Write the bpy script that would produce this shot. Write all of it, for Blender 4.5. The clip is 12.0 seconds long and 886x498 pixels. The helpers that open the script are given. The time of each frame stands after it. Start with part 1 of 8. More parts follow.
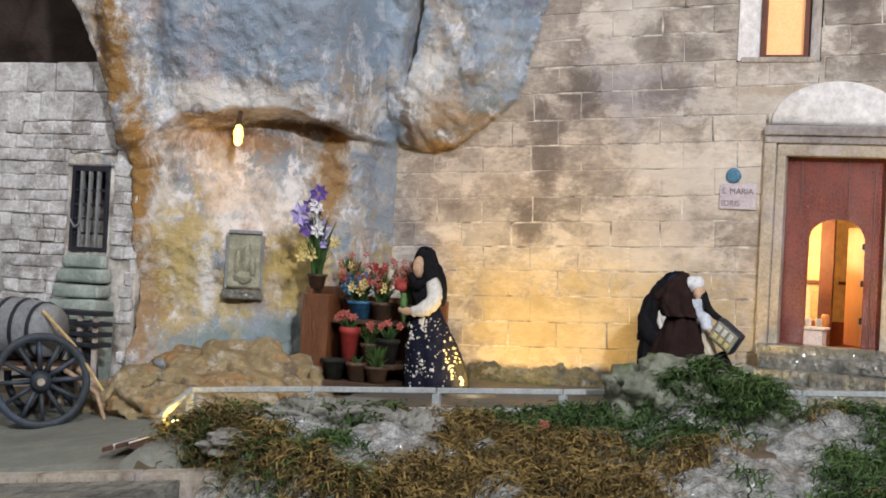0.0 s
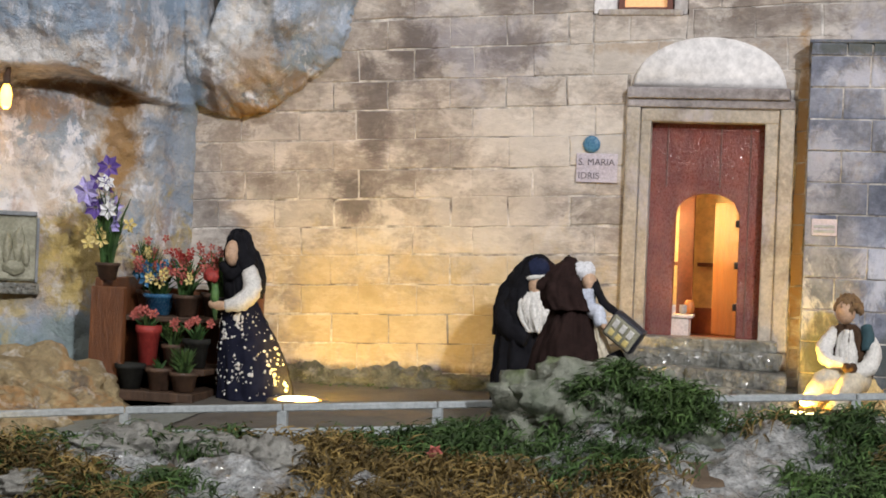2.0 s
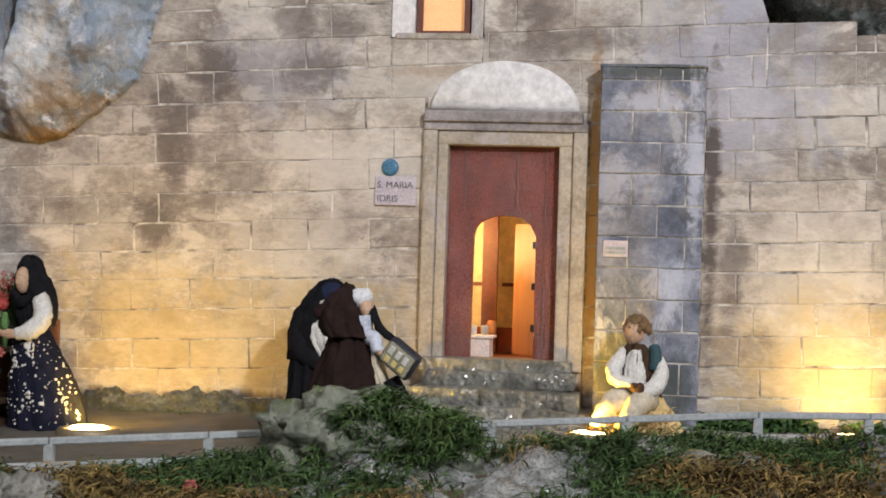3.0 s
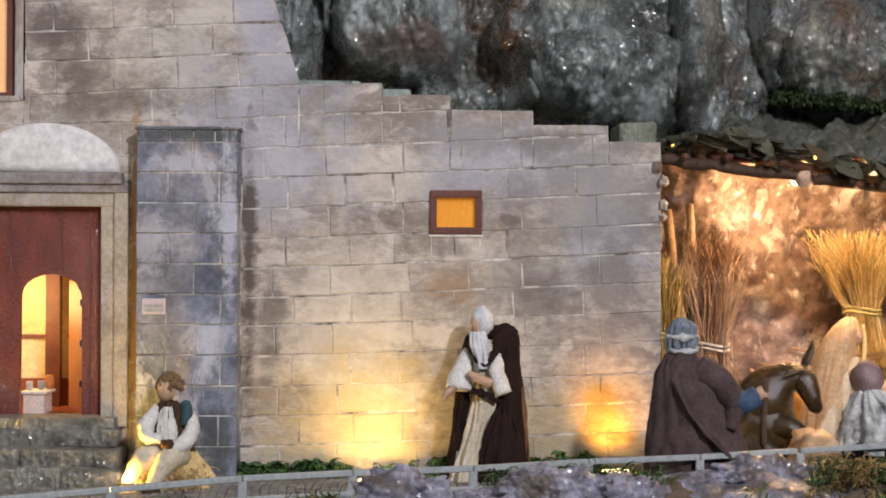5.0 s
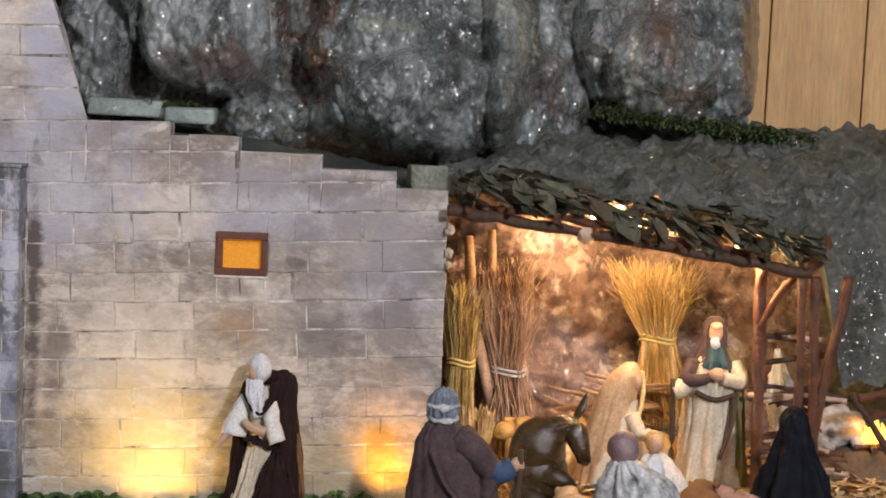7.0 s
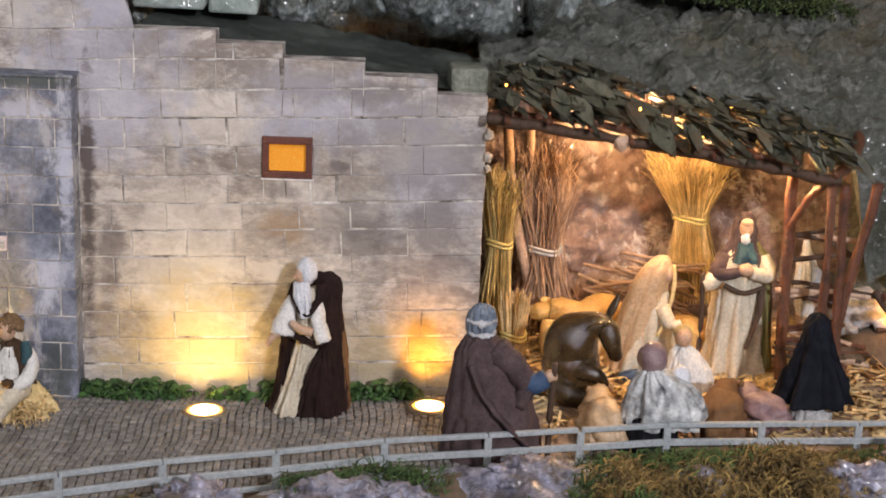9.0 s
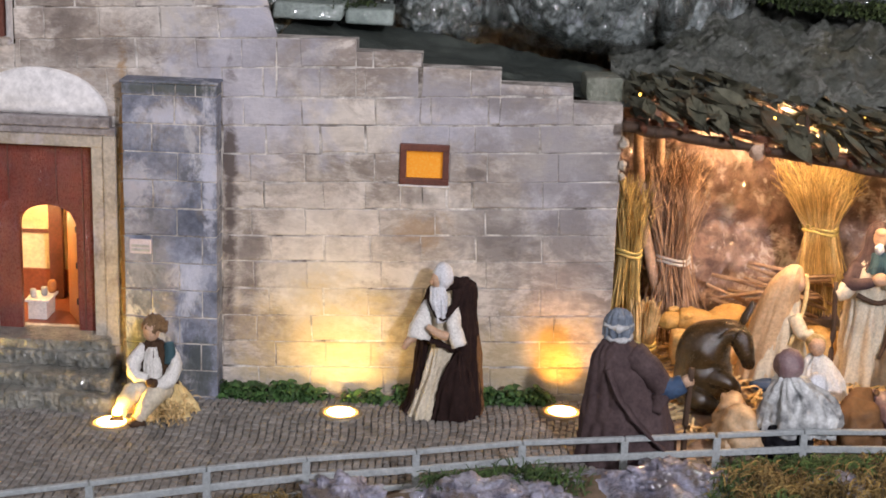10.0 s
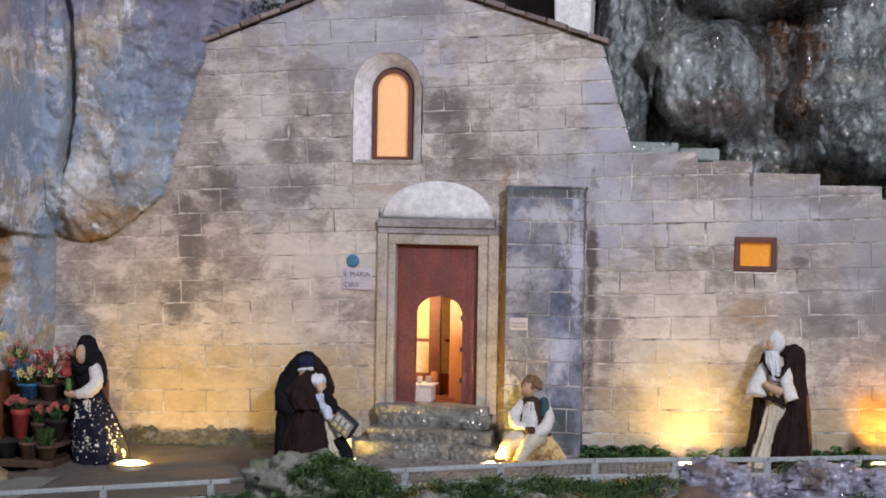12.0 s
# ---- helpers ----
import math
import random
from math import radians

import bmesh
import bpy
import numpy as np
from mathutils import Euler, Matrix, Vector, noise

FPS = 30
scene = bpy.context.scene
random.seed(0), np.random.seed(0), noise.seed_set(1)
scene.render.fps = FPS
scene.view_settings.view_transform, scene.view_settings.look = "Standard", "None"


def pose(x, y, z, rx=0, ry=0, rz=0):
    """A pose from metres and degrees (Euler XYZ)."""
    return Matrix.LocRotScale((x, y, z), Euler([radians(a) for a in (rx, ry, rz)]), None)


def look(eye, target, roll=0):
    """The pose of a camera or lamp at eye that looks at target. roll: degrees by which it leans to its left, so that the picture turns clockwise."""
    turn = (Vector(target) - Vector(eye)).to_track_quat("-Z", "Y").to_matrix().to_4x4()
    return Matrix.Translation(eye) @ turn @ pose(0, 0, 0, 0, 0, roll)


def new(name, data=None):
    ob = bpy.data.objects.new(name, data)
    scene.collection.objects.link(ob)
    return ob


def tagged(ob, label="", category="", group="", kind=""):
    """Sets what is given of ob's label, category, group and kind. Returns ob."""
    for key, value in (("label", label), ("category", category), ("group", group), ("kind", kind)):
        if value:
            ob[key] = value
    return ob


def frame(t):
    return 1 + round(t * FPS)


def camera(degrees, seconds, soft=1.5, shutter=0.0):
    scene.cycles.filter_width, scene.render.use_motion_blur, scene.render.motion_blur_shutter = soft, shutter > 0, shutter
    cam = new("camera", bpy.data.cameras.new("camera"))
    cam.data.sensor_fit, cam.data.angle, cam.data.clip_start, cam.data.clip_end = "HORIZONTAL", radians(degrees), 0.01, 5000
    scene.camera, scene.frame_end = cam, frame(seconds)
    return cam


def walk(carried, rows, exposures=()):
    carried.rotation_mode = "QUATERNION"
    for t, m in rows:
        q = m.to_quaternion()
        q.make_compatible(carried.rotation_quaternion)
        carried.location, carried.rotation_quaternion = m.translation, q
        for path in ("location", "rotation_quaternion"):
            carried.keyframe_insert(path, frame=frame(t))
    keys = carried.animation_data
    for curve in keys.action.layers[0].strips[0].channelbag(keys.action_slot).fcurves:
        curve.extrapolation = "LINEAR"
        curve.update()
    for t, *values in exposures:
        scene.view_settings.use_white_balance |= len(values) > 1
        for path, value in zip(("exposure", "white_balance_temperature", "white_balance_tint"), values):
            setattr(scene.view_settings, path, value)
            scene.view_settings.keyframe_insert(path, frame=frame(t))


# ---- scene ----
cam = camera(31.93, 12.0, soft=1.8)
PATH = [
    (0, (0.3945, -2.5361, 0.1828), (-0.3826, -0.6933, 0.2046), 3.09),
    (0.5, (0.2951, -2.3932, 0.1782), (-0.4431, -0.5346, 0.2032), 3.12),
    (1, (0.1374, -2.3010, 0.1547), (-0.4798, -0.3987, 0.1484), 2.45),
    (1.5, (0.1084, -2.2491, 0.1684), (-0.4299, -0.3229, 0.1719), 2.46),
    (2, (0.1418, -2.2324, 0.1868), (-0.3107, -0.2843, 0.1957), 2.37),
    (2.5, (0.1908, -2.2227, 0.2023), (-0.1864, -0.2586, 0.2130), 2.22),
    (2.7, (0.2118, -2.2148, 0.2042), (-0.1336, -0.2450, 0.2253), 2.11),
    (4.3, (0.4785, -2.2223, 0.2792), (0.3987, -0.2240, 0.3058), 0.30),
    (4.5, (0.5086, -2.2321, 0.2882), (0.4626, -0.2327, 0.3103), 0.24),
    (5, (0.5722, -2.2681, 0.3193), (0.5820, -0.2681, 0.3305), 0.27),
    (5.5, (0.6670, -2.3074, 0.3368), (0.7417, -0.3088, 0.3378), 0.11),
    (6, (0.7410, -2.3238, 0.4021), (0.8658, -0.3277, 0.3887), 0.37),
    (6.5, (0.7736, -2.2947, 0.4863), (0.8916, -0.2999, 0.4032), 1.22),
    (7, (0.7880, -2.2772, 0.6251), (0.8837, -0.2889, 0.4317), 2.40),
    (7.5, (0.7867, -2.2801, 0.7434), (0.8692, -0.3106, 0.4055), 2.54),
    (7.7, (0.7798, -2.2839, 0.7731), (0.8510, -0.3236, 0.3830), 2.36),
    (9.3, (0.7734, -2.3045, 0.9146), (0.8191, -0.3833, 0.3606), 2.56),
    (9.5, (0.7630, -2.3079, 0.9051), (0.7891, -0.3854, 0.3543), 2.42),
    (10, (0.7093, -2.3400, 0.8840), (0.6482, -0.4101, 0.3626), 2.04),
    (10.5, (0.7034, -2.4137, 0.8281), (0.5269, -0.4628, 0.4244), 1.75),
    (11, (0.7132, -2.5088, 0.7138), (0.4108, -0.5441, 0.4936), 2.20),
    (11.5, (0.6448, -2.6517, 0.6144), (0.3162, -0.6807, 0.5290), 1.65),
    (12, (0.5406, -2.9193, 0.4378), (0.1859, -0.9514, 0.4013), 1.00),
]
walk(cam, [(t, look(e, g, r)) for t, e, g, r in PATH], exposures=[(0, -0.19, 7100, 8), (2.5, -0.32, 7100, 8), (4.5, -0.57, 7050, 11), (7.5, -0.57, 7000, 13), (9.5, -0.45, 6950, 13), (10.5, -0.49, 6650, 15), (12.0, -0.56, 6450, 15)])

# World, room light and exposure
world = bpy.data.worlds.new("room_air")
scene.world = world
world.use_nodes = True
world.node_tree.nodes["Background"].inputs[0].default_value = (0.80, 0.80, 0.74, 1)
world.node_tree.nodes["Background"].inputs[1].default_value = 0.010


def lamp(name, kind, m, watts, colour, size=0.1, spread=None, blend=0.8):
    data = bpy.data.lights.new(name, kind)
    data.energy, data.color = watts, colour
    if kind == "AREA":
        data.size = size
    else:
        data.shadow_soft_size = size
    if kind == "SPOT":
        data.spot_size, data.spot_blend = radians(spread), blend
    ob = new(name, data)
    ob.matrix_world = m
    return ob


WARM, AMBER, COOL = (1.0, 0.60, 0.07), (1.0, 0.50, 0.14), (0.835, 0.87, 0.985)
# One lamp high at the right throws the figures' shadows on the wall; weaker unseen ones are added as fill, two of them
# for the left and the cliff
lamp("room_spotlight", "AREA", look((2.3, -4.4, 2.1), (0.2, 0, 0.35)), 235, COOL, 0.22)
lamp("fill_light", "AREA", look((-0.4, -2.75, 2.25), (0.1, 0, 0.4)), 13, COOL, 0.5)
lamp("fill_light", "AREA", look((-1.3, -2.4, 2.15), (-0.95, -0.2, 0.35)), 20, (0.92, 0.95, 1.0), 0.4)
lamp("fill_light", "AREA", look((1.7, -2.2, 2.4), (1.0, 0.2, 0.6)), 16, (0.94, 0.93, 1.0), 0.4)

# ---------------------------------------------------------------- materials


def rgba(c):
    return (c[0], c[1], c[2], 1)


def M(name, c1, c2, scale=40.0, rough=0.8, bump=0.25, metal=0.0, c3=None, fine=5.0, vary=0.0, island=0.0, stretch=(1, 1, 1),
      emit=None, power=0.0, spec=0.5, mid=0.5, wide=0.22, coat=0.0, depth=0.004, gritty=0.35, crumple=0.0, cell=60.0, blots=(), facet=0.0):
    """A procedural surface: two colours blotched at one scale, a third in patches, fine grain and relief."""
    m = bpy.data.materials.new(name)
    m.use_nodes = True
    nt = m.node_tree
    n, l = nt.nodes, nt.links
    b = n["Principled BSDF"]
    geo = n.new("ShaderNodeNewGeometry")
    mp = n.new("ShaderNodeMapping")
    mp.inputs["Scale"].default_value = stretch
    l.new(geo.outputs["Position"], mp.inputs["Vector"])

    def noise_node(s, detail, roughness=0.6):
        t = n.new("ShaderNodeTexNoise")
        t.inputs["Scale"].default_value, t.inputs["Detail"].default_value = s, detail
        t.inputs["Roughness"].default_value = roughness
        l.new(mp.outputs[0], t.inputs["Vector"])
        return t

    def mix(fac, a, c, kind="MIX"):
        x = n.new("ShaderNodeMix")
        x.data_type, x.blend_type = "RGBA", kind
        for val, sock in ((fac, x.inputs[0]), (a, x.inputs[6]), (c, x.inputs[7])):
            if hasattr(val, "is_linked"):
                l.new(val, sock)
            elif isinstance(val, tuple):
                sock.default_value = rgba(val)
            else:
                sock.default_value = val
        return x.outputs[2]

    def ramp(src, lo, hi, a=0.0, c=1.0):
        r = n.new("ShaderNodeMapRange")
        r.inputs[1].default_value, r.inputs[2].default_value = lo, hi
        r.inputs[3].default_value, r.inputs[4].default_value = a, c
        l.new(src, r.inputs[0])
        return r.outputs[0]

    big = noise_node(scale, 5)
    small = noise_node(scale * fine, 6, 0.7)
    col = mix(ramp(big.outputs[0], mid - wide, mid + wide), c1, c2)
    if c3:
        third = noise_node(scale * 0.45, 7, 0.65)
        col = mix(ramp(third.outputs[0], 0.54, 0.66), col, c3)
    col = mix(ramp(small.outputs[0], 0.3, 0.7, 0.0, 0.55), col, (0.5, 0.5, 0.5), "SOFT_LIGHT")
    col = mix(1.0, col, ramp_to_grey(n, l, ramp(small.outputs[0], 0.3, 0.7, 0.72, 1.25)), "MULTIPLY")
    for size, way, lo, hi, tone, much in blots:
        bmp = n.new("ShaderNodeMapping")
        bmp.inputs["Scale"].default_value = way
        bmp.inputs["Location"].default_value = (size * 0.37, 0, size * 0.11)
        l.new(geo.outputs["Position"], bmp.inputs["Vector"])
        bn = n.new("ShaderNodeTexNoise")
        bn.inputs["Scale"].default_value, bn.inputs["Detail"].default_value, bn.inputs["Roughness"].default_value = size, 9, 0.72
        bn.inputs["Distortion"].default_value = 0.4
        l.new(bmp.outputs[0], bn.inputs["Vector"])
        col = mix(ramp(bn.outputs[0], lo, hi, 0.0, much), col, tone)
    if vary:
        info = n.new("ShaderNodeObjectInfo")
        col = mix(1.0, col, ramp_to_grey(n, l, ramp(info.outputs["Random"], 0, 1, 1 - vary, 1 + vary)), "MULTIPLY")
    if island:
        col = mix(1.0, col, ramp_to_grey(n, l, ramp(geo.outputs["Random Per Island"], 0, 1, 1 - island, 1 + island)), "MULTIPLY")
    l.new(col, b.inputs["Base Color"])
    l.new(ramp(small.outputs[0], 0.3, 0.7, max(0.03, rough - 0.12), min(1, rough + 0.12)), b.inputs["Roughness"])
    b.inputs["Metallic"].default_value = metal
    b.inputs["Specular IOR Level"].default_value = spec
    b.inputs["Coat Weight"].default_value = coat
    b.inputs["Coat Roughness"].default_value = 0.17
    if bump:
        bp = n.new("ShaderNodeBump")
        bp.inputs["Strength"].default_value, bp.inputs["Distance"].default_value = bump, depth
        add = n.new("ShaderNodeMath")
        l.new(big.outputs[0], add.inputs[0])
        l.new(small.outputs[0], add.inputs[1])
        tiny = noise_node(scale * fine * 3.2, 3, 0.6)
        more = n.new("ShaderNodeMath")
        more.operation = "MULTIPLY_ADD"
        l.new(tiny.outputs[0], more.inputs[0])
        more.inputs[1].default_value = gritty
        l.new(add.outputs[0], more.inputs[2])
        height = more.outputs[0]
        if crumple:
            vor = n.new("ShaderNodeTexVoronoi")
            vor.inputs["Scale"].default_value = cell
            shift = n.new("ShaderNodeVectorMath")
            shift.operation = "MULTIPLY_ADD"
            l.new(small.outputs["Color"], shift.inputs[0])
            shift.inputs[1].default_value = (0.012, 0.012, 0.012)
            l.new(mp.outputs[0], shift.inputs[2])
            l.new(shift.outputs[0], vor.inputs["Vector"])
            last = n.new("ShaderNodeMath")
            last.operation = "MULTIPLY_ADD"
            l.new(vor.outputs["Distance"], last.inputs[0])
            last.inputs[1].default_value = crumple
            l.new(height, last.inputs[2])
            height = last.outputs[0]
        l.new(height, bp.inputs["Height"])
        l.new(bp.outputs[0], b.inputs["Normal"])
        l.new(bp.outputs[0], b.inputs["Coat Normal"])
    if facet:
        fv = n.new("ShaderNodeTexVoronoi")
        fv.inputs["Scale"].default_value = facet
        fs = n.new("ShaderNodeVectorMath")
        fs.operation = "MULTIPLY_ADD"
        l.new(small.outputs["Color"], fs.inputs[0])
        fs.inputs[1].default_value = (0.010, 0.010, 0.010)
        l.new(mp.outputs[0], fs.inputs[2])
        l.new(fs.outputs[0], fv.inputs["Vector"])
        ft = n.new("ShaderNodeVectorMath")
        ft.operation = "MULTIPLY_ADD"
        l.new(fv.outputs["Color"], ft.inputs[0])
        ft.inputs[1].default_value = (0.80, 0.80, 0.80)
        fg = n.new("ShaderNodeVectorMath")
        fg.operation = "ADD"
        l.new(geo.outputs["Normal"], fg.inputs[0])
        fg.inputs[1].default_value = (-0.40, -0.40, -0.40)
        l.new(fg.outputs[0], ft.inputs[2])
        fn = n.new("ShaderNodeVectorMath")
        fn.operation = "NORMALIZE"
        l.new(ft.outputs[0], fn.inputs[0])
        l.new(fn.outputs[0], b.inputs["Coat Normal"])
        b.inputs["Coat Roughness"].default_value, b.inputs["Coat IOR"].default_value = 0.15, 1.9
    if emit:
        b.inputs["Emission Color"].default_value = rgba(emit)
        b.inputs["Emission Strength"].default_value = power
    return m


def ramp_to_grey(n, l, value):
    c = n.new("ShaderNodeCombineColor")
    for i in range(3):
        l.new(value, c.inputs[i])
    return c.outputs[0]


def stain_and_shade(m, spots, colour, scale=14.0):
    """Stains, tints and painted shade with ragged outlines round given places, over the surface's own colour."""
    nt = m.node_tree
    n, l = nt.nodes, nt.links
    b = n["Principled BSDF"]
    old = b.inputs["Base Color"].links[0].from_socket
    geo = n.new("ShaderNodeNewGeometry")
    warp = n.new("ShaderNodeTexNoise")
    warp.inputs["Scale"].default_value, warp.inputs["Detail"].default_value, warp.inputs["Roughness"].default_value = scale, 9, 0.74
    warp.inputs["Distortion"].default_value = 0.5
    l.new(geo.outputs["Position"], warp.inputs["Vector"])
    total = None
    for x, z, rx, rz, strength in spots:
        mp = n.new("ShaderNodeMapping")
        mp.vector_type = "TEXTURE"
        mp.inputs["Location"].default_value = (x, 0, z)
        mp.inputs["Scale"].default_value = (rx, 1.0, rz)
        l.new(geo.outputs["Position"], mp.inputs["Vector"])
        ln = n.new("ShaderNodeVectorMath")
        ln.operation = "LENGTH"
        l.new(mp.outputs[0], ln.inputs[0])
        ad = n.new("ShaderNodeMath")
        ad.operation = "MULTIPLY_ADD"
        l.new(warp.outputs[0], ad.inputs[0])
        ad.inputs[1].default_value = 3.4
        l.new(ln.outputs["Value"], ad.inputs[2])
        mr = n.new("ShaderNodeMapRange")
        mr.inputs[1].default_value, mr.inputs[2].default_value = 2.15, 2.75
        mr.inputs[3].default_value, mr.inputs[4].default_value = strength, 0.0
        l.new(ad.outputs[0], mr.inputs[0])
        if total is None:
            total = mr.outputs[0]
        else:
            mx = n.new("ShaderNodeMath")
            mx.operation = "MAXIMUM"
            l.new(total, mx.inputs[0])
            l.new(mr.outputs[0], mx.inputs[1])
            total = mx.outputs[0]
    x = n.new("ShaderNodeMix")
    x.data_type = "RGBA"
    l.new(total, x.inputs[0])
    l.new(old, x.inputs[6])
    x.inputs[7].default_value = rgba(colour)
    l.new(x.outputs[2], b.inputs["Base Color"])
    return m


STONE = M("facade_stone", (0.33, 0.28, 0.24), (0.56, 0.50, 0.445), 7, 0.85, 0.5, fine=8, vary=0.15, wide=0.13, stretch=(1, 1, 1.7), depth=0.003,
          blots=((4.5, (1, 1, 1.2), 0.49, 0.60, (0.20, 0.165, 0.15), 0.55), (11, (1, 1, 1.8), 0.51, 0.59, (0.72, 0.66, 0.60), 0.65), (26, (1, 1, 3.2), 0.54, 0.64, (0.22, 0.18, 0.16), 0.28), (60, (0.6, 1, 2.0), 0.56, 0.64, (0.76, 0.72, 0.68), 0.3)))
LIMEJOINT = M("pale_lime_joint", (0.13, 0.11, 0.095), (0.70, 0.66, 0.61), 26, 0.9, 0.4, fine=6, mid=0.47, wide=0.13)
MORTAR = M("mortar", (0.15, 0.125, 0.11), (0.86, 0.82, 0.76), 9, 0.9, 0.4, fine=6, wide=0.10)
GREYSTONE = M("buttress_stone", (0.10, 0.115, 0.16), (0.345, 0.37, 0.455), 16, 0.75, 0.7, c3=(0.13, 0.135, 0.16), fine=7, vary=0.16, wide=0.16, depth=0.003,
              blots=((14, (1, 1, 0.5), 0.53, 0.60, (0.66, 0.66, 0.70), 0.6), (22, (1, 1, 0.6), 0.55, 0.62, (0.08, 0.085, 0.10), 0.6), (9, (1, 1, 1), 0.56, 0.64, (0.38, 0.30, 0.20), 0.35)))
OLDSTONE = M("old_house_stone", (0.50, 0.48, 0.47), (0.88, 0.87, 0.88), 26, 0.85, 0.8, c3=(0.30, 0.26, 0.24), fine=6, vary=0.16, depth=0.005, blots=((12, (1, 1, 1.4), 0.50, 0.58, (0.22, 0.19, 0.17), 0.55), (30, (1, 1, 1.4), 0.53, 0.60, (0.90, 0.90, 0.94), 0.7)))
PLASTER = M("white_plaster", (0.74, 0.72, 0.71), (0.84, 0.82, 0.81), 14, 0.8, 0.15, depth=0.002)
JAMB = M("pale_jamb_stone", (0.36, 0.31, 0.25), (0.56, 0.50, 0.42), 26, 0.8, 0.45, c3=(0.27, 0.225, 0.18), fine=6, blots=((8, (1, 1, 0.5), 0.51, 0.59, (0.52, 0.48, 0.53), 0.6), (18, (1, 1, 0.5), 0.54, 0.61, (0.20, 0.165, 0.14), 0.5)))
CORNICE = M("weathered_grey_cornice", (0.20, 0.18, 0.18), (0.48, 0.44, 0.44), 26, 0.8, 0.5, c3=(0.14, 0.12, 0.115), fine=6)
COPING = M("roof_tile_coping", (0.15, 0.11, 0.10), (0.31, 0.25, 0.235), 30, 0.85, 0.4, vary=0.2)
CAVE = M("painted_cave_rock", (0.38, 0.335, 0.285), (0.68, 0.63, 0.57), 12, 0.5, 0.8, fine=7, spec=0.5, depth=0.005, gritty=0.8, wide=0.14, crumple=0.5, cell=70,
         blots=((7, (1, 1, 0.6), 0.46, 0.54, (0.25, 0.34, 0.44), 0.85), (11, (1, 1, 0.35), 0.50, 0.56, (0.46, 0.29, 0.13), 0.45), (26, (1, 1, 0.7), 0.52, 0.58, (0.86, 0.86, 0.90), 0.8), (9, (1, 1, 0.5), 0.55, 0.63, (0.42, 0.27, 0.22), 0.55), (19, (1, 1, 0.5), 0.55, 0.61, (0.16, 0.145, 0.135), 0.6)))
WETROCK = M("glossy_painted_rock", (0.09, 0.112, 0.108), (0.25, 0.285, 0.272), 13, 0.24, 1.0, fine=8, coat=1.0, depth=0.006, gritty=0.3, crumple=0.7, cell=70, wide=0.16, facet=320,
            blots=((6, (1, 1, 0.6), 0.50, 0.57, (0.46, 0.52, 0.51), 0.75), (4, (1, 1, 0.7), 0.52, 0.62, (0.17, 0.125, 0.10), 0.6), (12, (1, 1, 0.6), 0.52, 0.59, (0.045, 0.05, 0.042), 0.8), (30, (1, 1, 0.6), 0.56, 0.63, (0.56, 0.60, 0.66), 0.6)))
ROOFROCK = M("grey_green_rock", (0.10, 0.112, 0.095), (0.30, 0.315, 0.275), 14, 0.45, 1.0, c3=(0.20, 0.19, 0.13), fine=8, coat=0.22, facet=420, depth=0.009, gritty=1.0, crumple=0.8, cell=75,
             blots=((9, (1, 1, 1), 0.52, 0.60, (0.07, 0.075, 0.045), 0.7), (26, (1, 1, 1), 0.55, 0.62, (0.46, 0.46, 0.42), 0.6)))
STABLEROCK = M("marbled_stable_rock", (0.20, 0.125, 0.105), (0.42, 0.31, 0.27), 22, 0.45, 0.9, fine=5, coat=0.5, facet=300, wide=0.14, depth=0.005, crumple=0.6, cell=80,
               blots=((13, (1, 1, 1), 0.52, 0.60, (0.10, 0.06, 0.055), 0.75), (24, (1, 1, 0.8), 0.53, 0.60, (0.66, 0.60, 0.58), 0.7), (9, (1, 1, 1), 0.58, 0.66, (0.46, 0.47, 0.50), 0.6)))
GREYROCK = M("grey_painted_rock", (0.16, 0.155, 0.135), (0.48, 0.47, 0.43), 34, 0.5, 1.0, c3=(0.27, 0.22, 0.17), fine=5, depth=0.0032, gritty=0.8, crumple=0.6, cell=110)
MOSSROCK = M("green_grey_boulder", (0.13, 0.15, 0.11), (0.34, 0.35, 0.29), 28, 0.55, 1.0, c3=(0.14, 0.18, 0.08), fine=5, depth=0.0032, crumple=0.5, cell=100)
FRONTROCK = M("speckled_front_rock", (0.27, 0.29, 0.29), (0.86, 0.88, 0.88), 60, 0.30, 1.0, c3=(0.30, 0.26, 0.21), fine=4, coat=1.0, facet=260, depth=0.0045, gritty=0.9, wide=0.14, crumple=0.9, cell=140)
VIOLETROCK = M("violet_grey_rock", (0.12, 0.118, 0.17), (0.62, 0.62, 0.78), 40, 0.36, 1.0, c3=(0.20, 0.155, 0.13), fine=5, coat=0.9, facet=240, blots=((16, (1, 1, 1), 0.52, 0.60, (0.62, 0.66, 0.80), 0.6), (12, (1, 1, 1), 0.55, 0.63, (0.13, 0.095, 0.075), 0.7)), depth=0.0045, gritty=0.8, wide=0.13, crumple=0.8, cell=120)
EARTH = M("brown_earth", (0.10, 0.07, 0.045), (0.22, 0.16, 0.11), 18, 0.9, 0.8, c3=(0.07, 0.075, 0.03), fine=6)
COBBLE = M("street_cobbles", (0.16, 0.15, 0.14), (0.28, 0.265, 0.245), 20, 0.6, 0.4, island=0.22, fine=8)
ROAD = M("grey_green_road", (0.17, 0.185, 0.165), (0.27, 0.285, 0.255), 16, 0.7, 0.4, c3=(0.22, 0.20, 0.16), fine=9)
SLAB = M("mossy_stair_slab", (0.035, 0.045, 0.04), (0.085, 0.10, 0.088), 22, 0.6, 0.6, c3=(0.11, 0.13, 0.11), fine=6)
